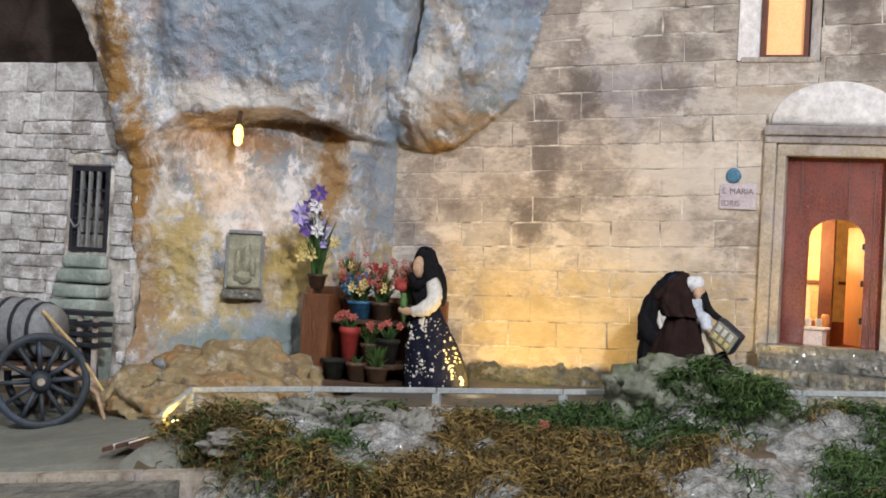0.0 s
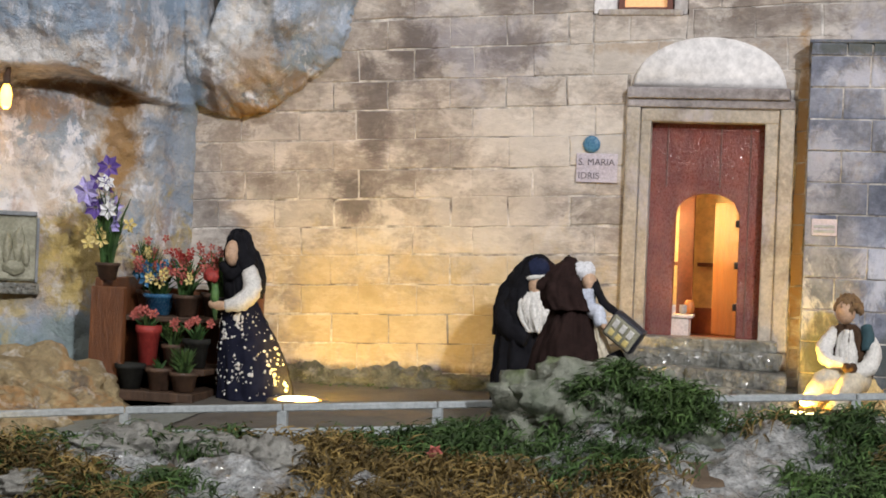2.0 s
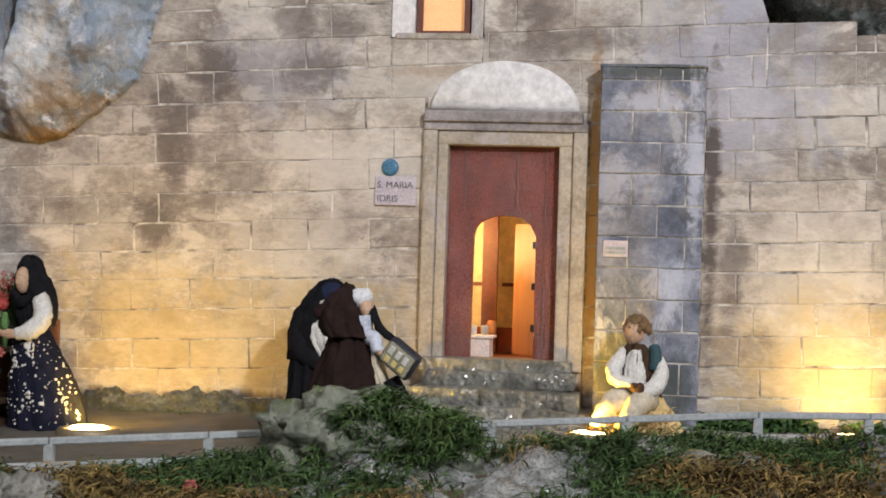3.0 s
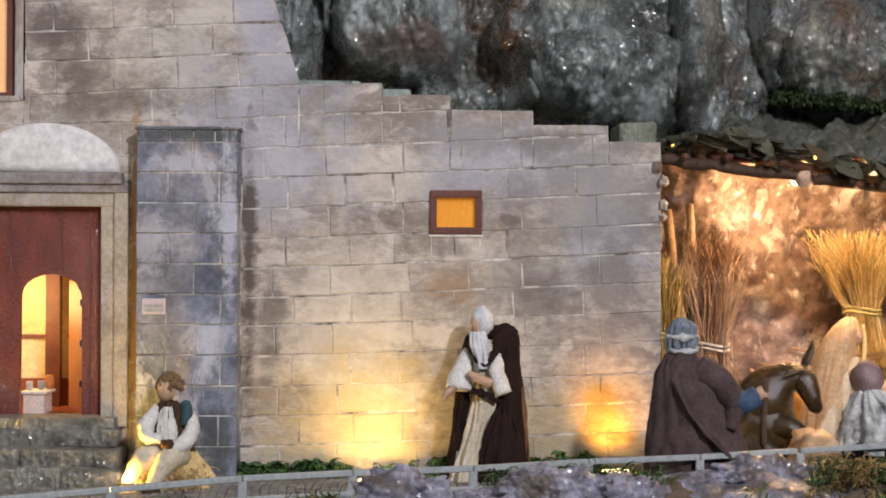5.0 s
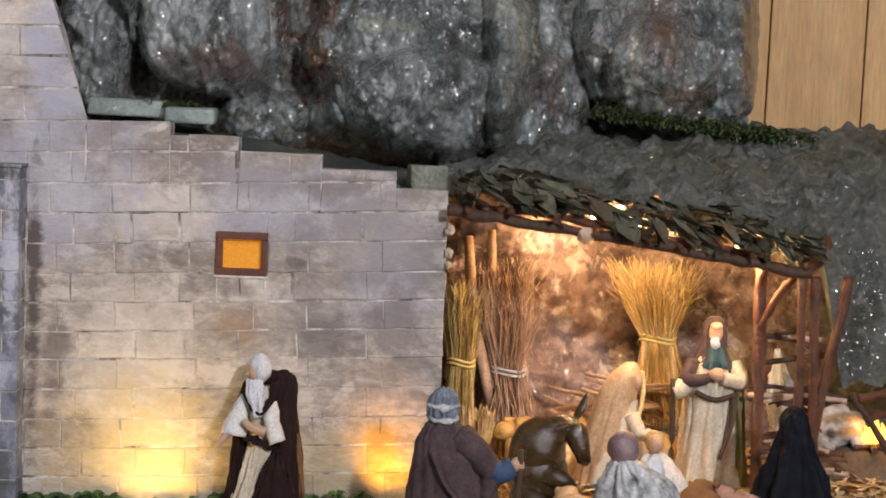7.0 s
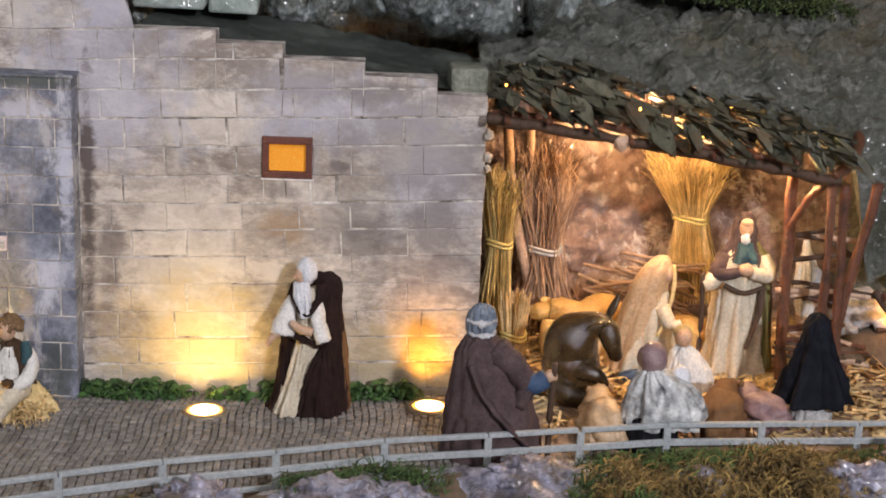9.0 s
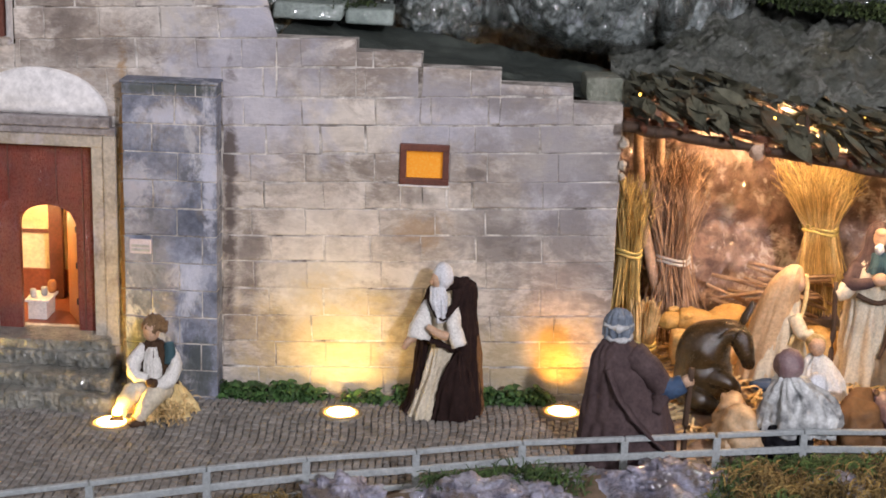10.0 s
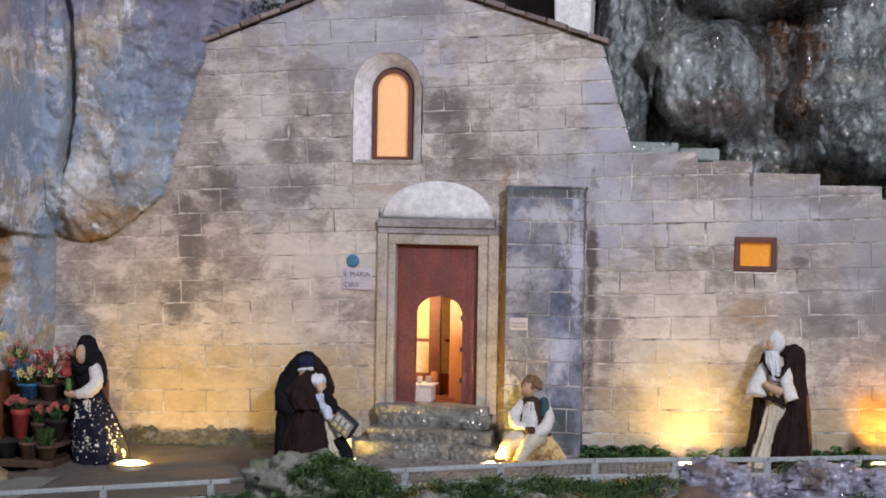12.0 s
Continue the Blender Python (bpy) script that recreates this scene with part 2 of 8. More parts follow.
CURB = M("pale_green_curb", (0.24, 0.30, 0.27), (0.50, 0.57, 0.53), 24, 0.6, 0.8, c3=(0.10, 0.13, 0.10), fine=6, coat=0.4, facet=260)
STEPSTONE = M("doorstep_stone", (0.12, 0.128, 0.116), (0.43, 0.42, 0.37), 30, 0.35, 1.0, c3=(0.11, 0.11, 0.10), fine=6, coat=0.25, facet=400, vary=0.15, depth=0.005, crumple=1.0, cell=110,
              blots=((16, (1, 1, 1), 0.55, 0.62, (0.55, 0.48, 0.36), 0.6),))
RAIL = M("grey_painted_rail", (0.30, 0.33, 0.34), (0.40, 0.43, 0.44), 40, 0.5, 0.15, spec=0.5)
REDDOOR = M("red_lacquered_door", (0.15, 0.022, 0.014), (0.27, 0.048, 0.026), 26, 0.30, 0.9, fine=14, coat=0.40, facet=1500, stretch=(1.6, 1, 0.6), depth=0.002, gritty=0.8)
BROWNFRAME = M("dark_red_wood_frame", (0.10, 0.03, 0.02), (0.17, 0.055, 0.035), 40, 0.5, 0.3)
DARKWOOD = M("dark_wood", (0.045, 0.025, 0.015), (0.11, 0.06, 0.035), 30, 0.6, 0.5, stretch=(3, 3, 0.6))
REDWOOD = M("reddish_varnished_stick", (0.075, 0.024, 0.013), (0.21, 0.075, 0.034), 50, 0.34, 0.7, c3=(0.05, 0.02, 0.013), coat=0.5, fine=6)
ORANGEWOOD = M("orange_brown_stall_wood", (0.11, 0.036, 0.012), (0.25, 0.090, 0.030), 22, 0.5, 0.6, c3=(0.09, 0.032, 0.016), stretch=(3, 3, 0.5), coat=0.2)
WICKETWOOD = M("orange_varnished_wood", (0.42, 0.13, 0.03), (0.60, 0.23, 0.06), 22, 0.4, 0.4, stretch=(3, 3, 0.5), coat=0.3)
PLANK = M("pine_plank", (0.56, 0.315, 0.12), (0.74, 0.47, 0.21), 5, 0.55, 0.2, c3=(0.56, 0.33, 0.13), fine=9, stretch=(4, 4, 0.35), vary=0.08, blots=((7, (1, 1, 0.25), 0.54, 0.64, (0.40, 0.20, 0.07), 0.5),))
STRAW = M("golden_straw", (0.50, 0.36, 0.15), (0.74, 0.58, 0.30), 60, 0.7, 0.1, island=0.35)
OLDSTRAW = M("greenish_old_straw", (0.38, 0.26, 0.08), (0.66, 0.50, 0.20), 60, 0.7, 0.1, island=0.45)
DARKMOSS = M("dark_green_moss", (0.016, 0.034, 0.012), (0.080, 0.112, 0.034), 22, 0.7, 0.0, island=0.75)
HAY = M("pale_hay", (0.50, 0.33, 0.13), (0.80, 0.60, 0.32), 60, 0.75, 0.1, island=0.35)
TWIG = M("brown_twig", (0.30, 0.19, 0.125), (0.54, 0.38, 0.27), 50, 0.75, 0.2, island=0.4)
LEAF = M("dry_grey_leaf", (0.060, 0.062, 0.042), (0.150, 0.145, 0.100), 30, 0.50, 0.4, vary=0.45, c3=(0.13, 0.080, 0.040))
GRASS = M("green_moss", (0.018, 0.050, 0.012), (0.085, 0.150, 0.040), 16, 0.75, 0.0, island=0.65)
DRYGRASS = M("brown_dry_moss", (0.070, 0.046, 0.014), (0.29, 0.20, 0.066), 20, 0.7, 0.0, island=0.8)
IRON = M("black_iron", (0.012, 0.014, 0.022), (0.035, 0.037, 0.05), 60, 0.5, 0.3)
BARREL = M("grey_barrel_wood", (0.17, 0.19, 0.21), (0.32, 0.33, 0.34), 26, 0.6, 0.4)
BLUEWHEEL = M("blue_black_wheel", (0.018, 0.024, 0.032), (0.05, 0.065, 0.085), 40, 0.5, 0.4, c3=(0.06, 0.085, 0.14))
BRONZE = M("dark_bronze_glaze", (0.028, 0.017, 0.008), (0.075, 0.047, 0.02), 40, 0.20, 0.3, coat=0.6)
GLOW = M("lit_lens", (0.9, 0.8, 0.6), (0.9, 0.8, 0.6), 10, 0.4, 0, emit=(1.0, 0.76, 0.38), power=22)
AMBERRING = M("lit_amber_reflector", (0.8, 0.5, 0.2), (0.8, 0.5, 0.2), 30, 0.4, 0, emit=(1.0, 0.50, 0.10), power=2.2)
BULB = M("lit_bulb", (0.9, 0.6, 0.3), (0.9, 0.6, 0.3), 10, 0.4, 0, emit=(1.0, 0.55, 0.10), power=7)
PEACH = M("lit_peach_pane", (0.75, 0.42, 0.2), (0.8, 0.5, 0.28), 90, 0.35, 0.2, emit=(1.0, 0.50, 0.20), power=0.62)
ORANGEPANE = M("lit_orange_pane", (0.70, 0.28, 0.03), (0.75, 0.33, 0.05), 60, 0.25, 0.1, emit=(1.0, 0.36, 0.03), power=0.42)
BRASS = M("lamp_rim_brass", (0.28, 0.22, 0.14), (0.42, 0.34, 0.22), 60, 0.5, 0.2, metal=0.5)
YELLOWROOM = M("ochre_room_wall", (0.64, 0.52, 0.33), (0.76, 0.64, 0.44), 20, 0.8, 0.2)
REDFLOOR = M("red_room_floor", (0.22, 0.06, 0.03), (0.30, 0.09, 0.045), 30, 0.4, 0.1)
WHITE = M("white_cloth", (0.66, 0.64, 0.60), (0.80, 0.78, 0.74), 60, 0.8, 0.3)
MARBLED = M("marbled_grey_glaze", (0.07, 0.075, 0.085), (0.82, 0.84, 0.83), 46, 0.45, 0.3, c3=(0.60, 0.62, 0.62), coat=0.2)
GREYWHITE = M("grey_white_cloth", (0.32, 0.33, 0.34), (0.66, 0.66, 0.66), 34, 0.75, 0.4, wide=0.12)
CREAM = M("cream_cloth", (0.52, 0.45, 0.33), (0.70, 0.63, 0.50), 40, 0.75, 0.2)
SAND = M("sandy_cloth", (0.46, 0.30, 0.17), (0.66, 0.48, 0.30), 36, 0.5, 0.2, coat=0.15)
BLACK = M("black_cloth", (0.006, 0.006, 0.008), (0.016, 0.016, 0.020), 50, 0.85, 0.4, spec=0.12)
CAPE = M("blue_black_velvet", (0.004, 0.005, 0.008), (0.013, 0.015, 0.022), 50, 0.6, 0.5, spec=0.12)
NAVYCAP = M("navy_cap_cloth", (0.010, 0.014, 0.036), (0.022, 0.030, 0.070), 60, 0.7, 0.3, spec=0.12)
PALEBLUE = M("pale_blue_cloth", (0.46, 0.50, 0.60), (0.68, 0.72, 0.80), 50, 0.7, 0.3)
BROWNCLOTH = M("dark_brown_habit", (0.018, 0.010, 0.009), (0.034, 0.019, 0.017), 50, 0.9, 0.4, spec=0.12)
PURPLECLOTH = M("purple_brown_cloak", (0.062, 0.042, 0.044), (0.115, 0.080, 0.080), 40, 0.7, 0.4, spec=0.12)
RUST = M("rust_brown_cloth", (0.12, 0.055, 0.02), (0.20, 0.10, 0.04), 40, 0.75, 0.3)
DARKVEST = M("dark_brown_vest", (0.045, 0.026, 0.016), (0.095, 0.056, 0.034), 40, 0.8, 0.4, spec=0.12)
OLIVE = M("olive_cloth", (0.14, 0.12, 0.035), (0.22, 0.19, 0.07), 40, 0.7, 0.3)
BLUECLOTH = M("blue_cloth", (0.03, 0.06, 0.12), (0.05, 0.10, 0.19), 40, 0.7, 0.3)
TEAL = M("teal_cloth", (0.02, 0.06, 0.075), (0.04, 0.10, 0.12), 40, 0.7, 0.3)
GREYTURBAN = M("blue_grey_turban", (0.08, 0.11, 0.16), (0.28, 0.32, 0.37), 60, 0.6, 0.4)
MAUVE = M("mauve_hood", (0.20, 0.12, 0.13), (0.32, 0.22, 0.22), 60, 0.4, 0.3, coat=0.2)
SKIN = M("painted_clay", (0.50, 0.31, 0.20), (0.60, 0.40, 0.27), 60, 0.6, 0.2)
GOLDOX = M("ochre_clay", (0.42, 0.24, 0.06), (0.60, 0.38, 0.13), 40, 0.45, 0.4, coat=0.2)
WHITEHAIR = M("white_wool", (0.66, 0.67, 0.70), (0.82, 0.83, 0.86), 70, 0.9, 0.5)
BROWNHAIR = M("brown_wool", (0.16, 0.09, 0.04), (0.26, 0.16, 0.08), 70, 0.9, 0.5)
PRINT = M("navy_flower_print", (0.008, 0.009, 0.02), (0.016, 0.018, 0.036), 60, 0.8, 0.3, spec=0.12)
SIGN = M("pale_lilac_plate", (0.50, 0.45, 0.52), (0.62, 0.57, 0.63), 60, 0.5, 0.1)
LETTER = M("worn_black_paint", (0.10, 0.09, 0.11), (0.20, 0.17, 0.19), 60, 0.6, 0.1)
BLUEDISC = M("blue_enamel", (0.05, 0.16, 0.28), (0.09, 0.24, 0.38), 80, 0.3, 0.1)
POT = M("brown_clay_pot", (0.040, 0.022, 0.014), (0.12, 0.066, 0.040), 40, 0.6, 0.5, vary=0.35, coat=0.15)
BLACKPOT = M("black_flower_pot", (0.014, 0.014, 0.013), (0.045, 0.045, 0.040), 40, 0.6, 0.3, spec=0.12)
REDPETAL = M("red_petal", (0.26, 0.020, 0.018), (0.46, 0.06, 0.05), 90, 0.6, 0.2, island=0.3)
PINKPETAL = M("coral_petal", (0.36, 0.060, 0.055), (0.56, 0.17, 0.13), 90, 0.6, 0.2, island=0.3)
LILAC = M("lilac_petal", (0.32, 0.26, 0.62), (0.55, 0.48, 0.80), 90, 0.6, 0.2, island=0.2)
VIOLET = M("violet_petal", (0.09, 0.05, 0.26), (0.16, 0.09, 0.36), 90, 0.6, 0.2, island=0.2)
WHITEPETAL = M("white_petal", (0.72, 0.72, 0.74), (0.84, 0.84, 0.84), 90, 0.6, 0.2)
YELLOWPETAL = M("yellow_petal", (0.66, 0.50, 0.14), (0.78, 0.66, 0.32), 90, 0.6, 0.2, island=0.2)
BLUEFOIL = M("blue_foil", (0.02, 0.09, 0.20), (0.05, 0.20, 0.36), 70, 0.25, 0.4, coat=0.4)
LEAFGREEN = M("leaf_green", (0.024, 0.068, 0.018), (0.075, 0.16, 0.045), 60, 0.6, 0.2, island=0.5)
FLAME = M("orange_flame", (0.9, 0.4, 0.1), (0.9, 0.4, 0.1), 30, 0.5, 0, emit=(1.0, 0.42, 0.06), power=6)
BRONZEPLATE = M("grey_green_relief", (0.24, 0.235, 0.16), (0.46, 0.44, 0.33), 50, 0.5, 0.4, coat=0.3)
ROPE = M("yellow_string", (0.50, 0.40, 0.12), (0.64, 0.53, 0.22), 90, 0.7, 0.2)


# ---------------------------------------------------------------- mesh helpers


def put(name, bm, mats, parent=None, label="", smooth=True):
    me = bpy.data.meshes.new(name)
    bm.normal_update()
    bm.to_mesh(me)
    bm.free()
    for m in mats if isinstance(mats, (list, tuple)) else [mats]:
        me.materials.append(m)
    if smooth:
        for p in me.polygons:
            p.use_smooth = True
    ob = new(name, me)
    if parent is not None:
        ob.parent = parent
    if label:
        ob["label"] = label
    return ob


def part(name, bm, material, parent, label="", smooth=False):
    return put(name, bm, material, parent, label, smooth)


def thing(name, label, category, group="", at=(0, 0, 0)):
    e = new(name)
    e.empty_display_size = 0.02
    e.location = at
    return tagged(e, label, category, group)


def table(x, rows):
    """A smooth value between the rows (x, value)."""
    if x <= rows[0][0]:
        return rows[0][1]
    for (a, u), (b, v) in zip(rows, rows[1:]):
        if x <= b:
            s = (x - a) / (b - a)
            return u + (v - u) * s
    return rows[-1][1]


def step(a, b, x):
    s = min(1.0, max(0.0, (x - a) / (b - a)))
    return s * s * (3 - 2 * s)


def fbm(x, y, z, octaves=4):
    return noise.fractal(Vector((x, y, z)), 1.0, 2.0, octaves)


def add_box(bm, x0, x1, y0, y1, z0, z1, bevel=0.0, mat=0, rough=0.0, turn=None):
    r = bmesh.ops.create_cube(bm, size=1.0)
    vs = r["verts"]
    for v in vs:
        v.co = Vector(((x0 + x1) / 2 + v.co.x * (x1 - x0), (y0 + y1) / 2 + v.co.y * (y1 - y0), (z0 + z1) / 2 + v.co.z * (z1 - z0)))
        if rough:
            v.co += Vector([random.uniform(-rough, rough) for _ in range(3)])
    faces = list({f for v in vs for f in v.link_faces})
    if bevel:
        g = bmesh.ops.bevel(bm, geom=list({e for v in vs for e in v.link_edges}), offset=bevel, segments=2, affect="EDGES", profile=0.6)
        faces = list(set(g["faces"]) | {f for f in faces if f.is_valid})
    verts = list({v for f in faces if f.is_valid for v in f.verts})
    if turn is not None:
        bmesh.ops.transform(bm, matrix=turn, verts=verts)
    for f in faces:
        if f.is_valid:
            f.material_index = mat
    return verts


def add_tube(bm, pts, radii, n=8, mat=0, cap=True, flat=1.0):
    """A bent, tapered tube through pts."""
    pts = [Vector(p) for p in pts]
    rings, up = [], None
    for i, p in enumerate(pts):
        d = (pts[min(i + 1, len(pts) - 1)] - pts[max(i - 1, 0)]).normalized()
        side = d.cross(Vector((0, 0, 1)))
        if side.length < 1e-3:
            side = Vector((1, 0, 0))
        side.normalize()
        u = side.cross(d).normalized()
        r = radii[i] if isinstance(radii, (list, tuple)) else radii
        rings.append([bm.verts.new(p + r * (math.cos(a) * side + flat * math.sin(a) * u)) for a in [2 * math.pi * k / n for k in range(n)]])
    for a, b in zip(rings, rings[1:]):
        for k in range(n):
            f = bm.faces.new((a[k], a[(k + 1) % n], b[(k + 1) % n], b[k]))
            f.material_index = mat
    if cap:
        for ring in (rings[0][::-1], rings[-1]):
            bm.faces.new(ring).material_index = mat
    return rings


def add_loft(bm, rings, n=28, mat=0, fold=0.0, waves=7, seed=0.0, rough=0.0):
    """A closed body from rings (z, rx, ry, cx, cy), bottom to top, with cloth folds that open downwards."""
    loops = []
    top = rings[-1][0]
    bottom = rings[0][0]
    for z, rx, ry, cx, cy in rings:
        loop = []
        k = fold * (1 - (z - bottom) / max(1e-6, top - bottom))
        for i in range(n):
            a = 2 * math.pi * i / n
            w = 1 + k * (0.6 * math.sin(waves * a + seed) + 0.4 * math.sin((waves + 4) * a + 2 * seed + 1.3))
            x, y = cx + rx * w * math.cos(a), cy + ry * w * math.sin(a)
            if rough:
                w2 = rough * (1.1 - 3.4 * abs(fbm(math.cos(a) * 2.6 + seed * 3, math.sin(a) * 2.6, z * 11 + a * 0.35, 3))) * (0.45 + 0.55 * (1 - (z - bottom) / max(1e-6, top - bottom))) + 0.5 * rough * fbm(x * 60 + seed, y * 60, z * 60, 3)
                x, y = x + w2 * math.cos(a), y + w2 * math.sin(a)
            loop.append(bm.verts.new((x, y, z)))
        loops.append(loop)
    for a, b in zip(loops, loops[1:]):
        for i in range(n):
            bm.faces.new((a[i], a[(i + 1) % n], b[(i + 1) % n], b[i])).material_index = mat
    bm.faces.new(loops[0][::-1]).material_index = mat
    bm.faces.new(loops[-1]).material_index = mat


def add_ball(bm, c, r, mat=0, rough=0.0, sub=2, turn=None, seed=0.0, freq=30):
    g = bmesh.ops.create_icosphere(bm, subdivisions=sub, radius=1.0)
    c = Vector(c)
    for v in g["verts"]:
        k = 1 + rough * fbm(v.co.x * freq / 20 + seed, v.co.y * freq / 20 + seed * 2, v.co.z * freq / 20, 4)
        p = Vector((v.co.x * r[0], v.co.y * r[1], v.co.z * r[2])) * k
        v.co = c + (turn @ p if turn else p)
    for f in {f for v in g["verts"] for f in v.link_faces}:
        f.material_index = mat


def sheet(xs, ys, fn):
    """A grid mesh: fn(u, v) gives the place."""
    bm = bmesh.new()
    rows = [[bm.verts.new(fn(u, v)) for u in xs] for v in ys]
    for a, b in zip(rows, rows[1:]):
        for i in range(len(a) - 1):
            bm.faces.new((a[i], a[i + 1], b[i + 1], b[i]))
    return bm


def spread(a, b, n):
    return [a + (b - a) * i / (n - 1) for i in range(n)]


# ---------------------------------------------------------------- the lie of the land

RAIL_Y = [(-0.677, -0.807), (-0.533, -0.746), (-0.225, -0.646), (0.03, -0.560), (0.348, -0.455), (0.474, -0.405), (0.62, -0.362), (0.766, -0.320), (0.91, -0.297), (1.17, -0.268), (1.7, -0.25)]
RAIL_Z = [(-0.677, 0.005), (-0.533, 0.014), (-0.225, 0.030), (0.03, 0.045), (0.348, 0.060), (0.62, 0.060), (0.91, 0.067), (1.17, 0.080), (1.7, 0.095)]
WALL_Z = [(-1.3, -0.010), (-0.75, -0.012), (-0.1, -0.005), (0.5, 0.0), (0.9, 0.014), (1.15, 0.034), (1.6, 0.04)]
FALL_Z = [(-1.5, -0.14), (-1.1, -0.116), (-0.677, -0.055), (-0.225, -0.028), (0.03, -0.010), (0.348, 0.002), (0.62, 0.004), (0.91, 0.012), (1.17, 0.026), (1.7, 0.04)]


def rail_y(x):
    return table(x, RAIL_Y)


def rail_z(x):
    return table(x, RAIL_Z)


def ground_z(x, y):
    yr = rail_y(x) if x > -0.677 else -0.62
    s = min(1.0, max(0.0, -y / -yr))
    z = table(x, WALL_Z) * (1 - s) + table(x, FALL_Z) * s
    d = yr - y
    if d > 0:
        bank = step(-0.05, 0.06, x + 0.67 + 1.4 * min(0.0, y + 0.875))
        high = 0.030 + 0.014 * step(0.38, 0.60, x)
        bump = 0.020 * fbm(x * 7, y * 7, 3.1, 4) + 0.008 * fbm(x * 26, y * 26, 1.7, 3)
        hill = high * step(0.015, 0.11, d) - 0.22 * max(0.0, d - 0.14) + bump * step(0.0, 0.08, d)
        flat = -0.091 + 0.12 * (x + 0.61) + 0.10 * (y + 0.955)
        z += (1 - bank) * min(0.0, flat - z + 0.02) * step(-0.945, -0.965, y)
        z += bank * hill - (1 - bank) * (0.12 * max(0.0, d - 0.1) + 0.022 * step(0.10, 0.20, d) * step(-0.70, -0.62, x))
    return z


def on_ground(x, y, sink=0.002):
    return (x, y, ground_z(x, y) - sink)


ground = put("ground", sheet(spread(-2.2, 2.8, 251), spread(-1.45, 1.15, 131), lambda x, y: (x, y, ground_z(x, y) - 0.004)), EARTH)
tagged(ground, "uneven brown earth base of the miniature landscape", "ground", kind="structure")

# Table under the landscape, floor and walls of the room
bm = bmesh.new()
add_box(bm, -2.2, 2.8, -1.46, 1.15, -1.05, -0.42, 0.004)
tagged(put("display_table", bm, DARKWOOD, smooth=False), "dark wooden table that carries the miniature landscape", "table")
bm = bmesh.new()
add_box(bm, -2.2, 2.8, -1.462, -1.452, -0.42, -0.16)
tagged(put("trim", bm, DARKWOOD, smooth=False), "dark wooden front board of the display", "trim", kind="structure")
ROOMWALL = M("room_plaster", (0.20, 0.18, 0.16), (0.26, 0.24, 0.21), 6, 0.9, 0.1)
for nm, b in (("floor", (-4, 4.5, -5, 2, -1.15, -1.05)), ("ceiling", (-4, 4.5, -5, 2, 2.7, 2.8)), ("wall_west", (-4.1, -4, -5, 2, -1.05, 2.7)),
              ("wall_east", (4.5, 4.6, -5, 2, -1.05, 2.7)), ("wall_south", (-4, 4.5, -5.1, -5, -1.05, 2.7)), ("wall_north", (-4, 4.5, 1.25, 1.35, -1.05, 2.7))):
    bm = bmesh.new()
    add_box(bm, *b)
    tagged(put(nm, bm, ROOMWALL if nm != "floor" else REDFLOOR, smooth=False), "plain surface of the dim room", "room", kind="structure")

# Street paving: many small setts in wavy rows
verts, faces = [], []
rng = random.Random(5)
x = -0.66
while x < 1.32:
    w = rng.uniform(0.0100, 0.0125)
    y = -0.004 - rng.uniform(0, 0.018)
    while y > -0.60:
        d = rng.uniform(0.014, 0.022)
        cx, cy = x + w / 2 + 0.0030 * math.sin(y * 34 + 2.2 * math.sin(x * 5)), y - d / 2
        if cx > -0.13 + 0.02 * math.sin(cy * 40) and cy - d / 2 > rail_y(cx) + 0.004 and not (0.90 < cx and cy > -0.24):
            h = rng.uniform(0.0004, 0.0020)
            base = len(verts)
            a, b = w / 2 - 0.0007, d / 2 - 0.0008
            for k, zz in ((1.0, -0.004), (1.0, h), (0.72, h + 0.0013)):
                for sx, sy in ((-1, -1), (1, -1), (1, 1), (-1, 1)):
                    px, py = cx + sx * a * k + rng.uniform(-0.0007, 0.0007), cy + sy * b * k
                    verts.append((px, py, ground_z(px, py) + zz))
            for lo in (0, 4):
                for k in range(4):
                    faces.append((base + lo + k, base + lo + (k + 1) % 4, base + lo + 4 + (k + 1) % 4, base + lo + 4 + k))
            faces.append((base + 8, base + 9, base + 10, base + 11))
        y -= d
    x += w
me = bpy.data.meshes.new("road")
me.from_pydata(verts, [], faces)
me.materials.append(COBBLE)
tagged(new("road", me), "miniature street of small grey-brown setts", "street", kind="stuff")

SANDFLOOR = M("pinkish_sand_floor", (0.30, 0.21, 0.15), (0.52, 0.40, 0.30), 22, 0.7, 0.6, c3=(0.24, 0.15, 0.09), fine=6)
yard = put("yard", sheet(spread(0.905, 1.75, 90), spread(0, 1, 60), lambda x, v: (x, rail_y(x) + 0.012 + v * (0.40 - rail_y(x)), ground_z(x, rail_y(x) + 0.012 + v * (0.40 - rail_y(x))) + 0.001 + 0.0025 * fbm(x * 40, v * 24, 3.0, 3))), SANDFLOOR)
tagged(yard, "pinkish sandy floor of the stable yard", "floor", kind="structure")

# Smooth dark paving; the shade of the figures is put into its colour
STREET = M("shade_dark_street", (0.085, 0.078, 0.068), (0.170, 0.152, 0.128), 18, 0.7, 0.6, c3=(0.20, 0.15, 0.10), fine=7)
street = put("pavement", sheet(spread(-0.70, -0.12, 60), spread(0, 1, 60), lambda x, v: (x, rail_y(x) + 0.010 - v * (rail_y(x) + 0.012), ground_z(x, rail_y(x) + 0.010 - v * (rail_y(x) + 0.012)) + 0.001 + 0.002 * fbm(x * 34, v * 22, 5.0, 3))), STREET)
bm_ = bmesh.new()
bm_.from_mesh(street.data)
bmesh.ops.recalc_face_normals(bm_, faces=list(bm_.faces))
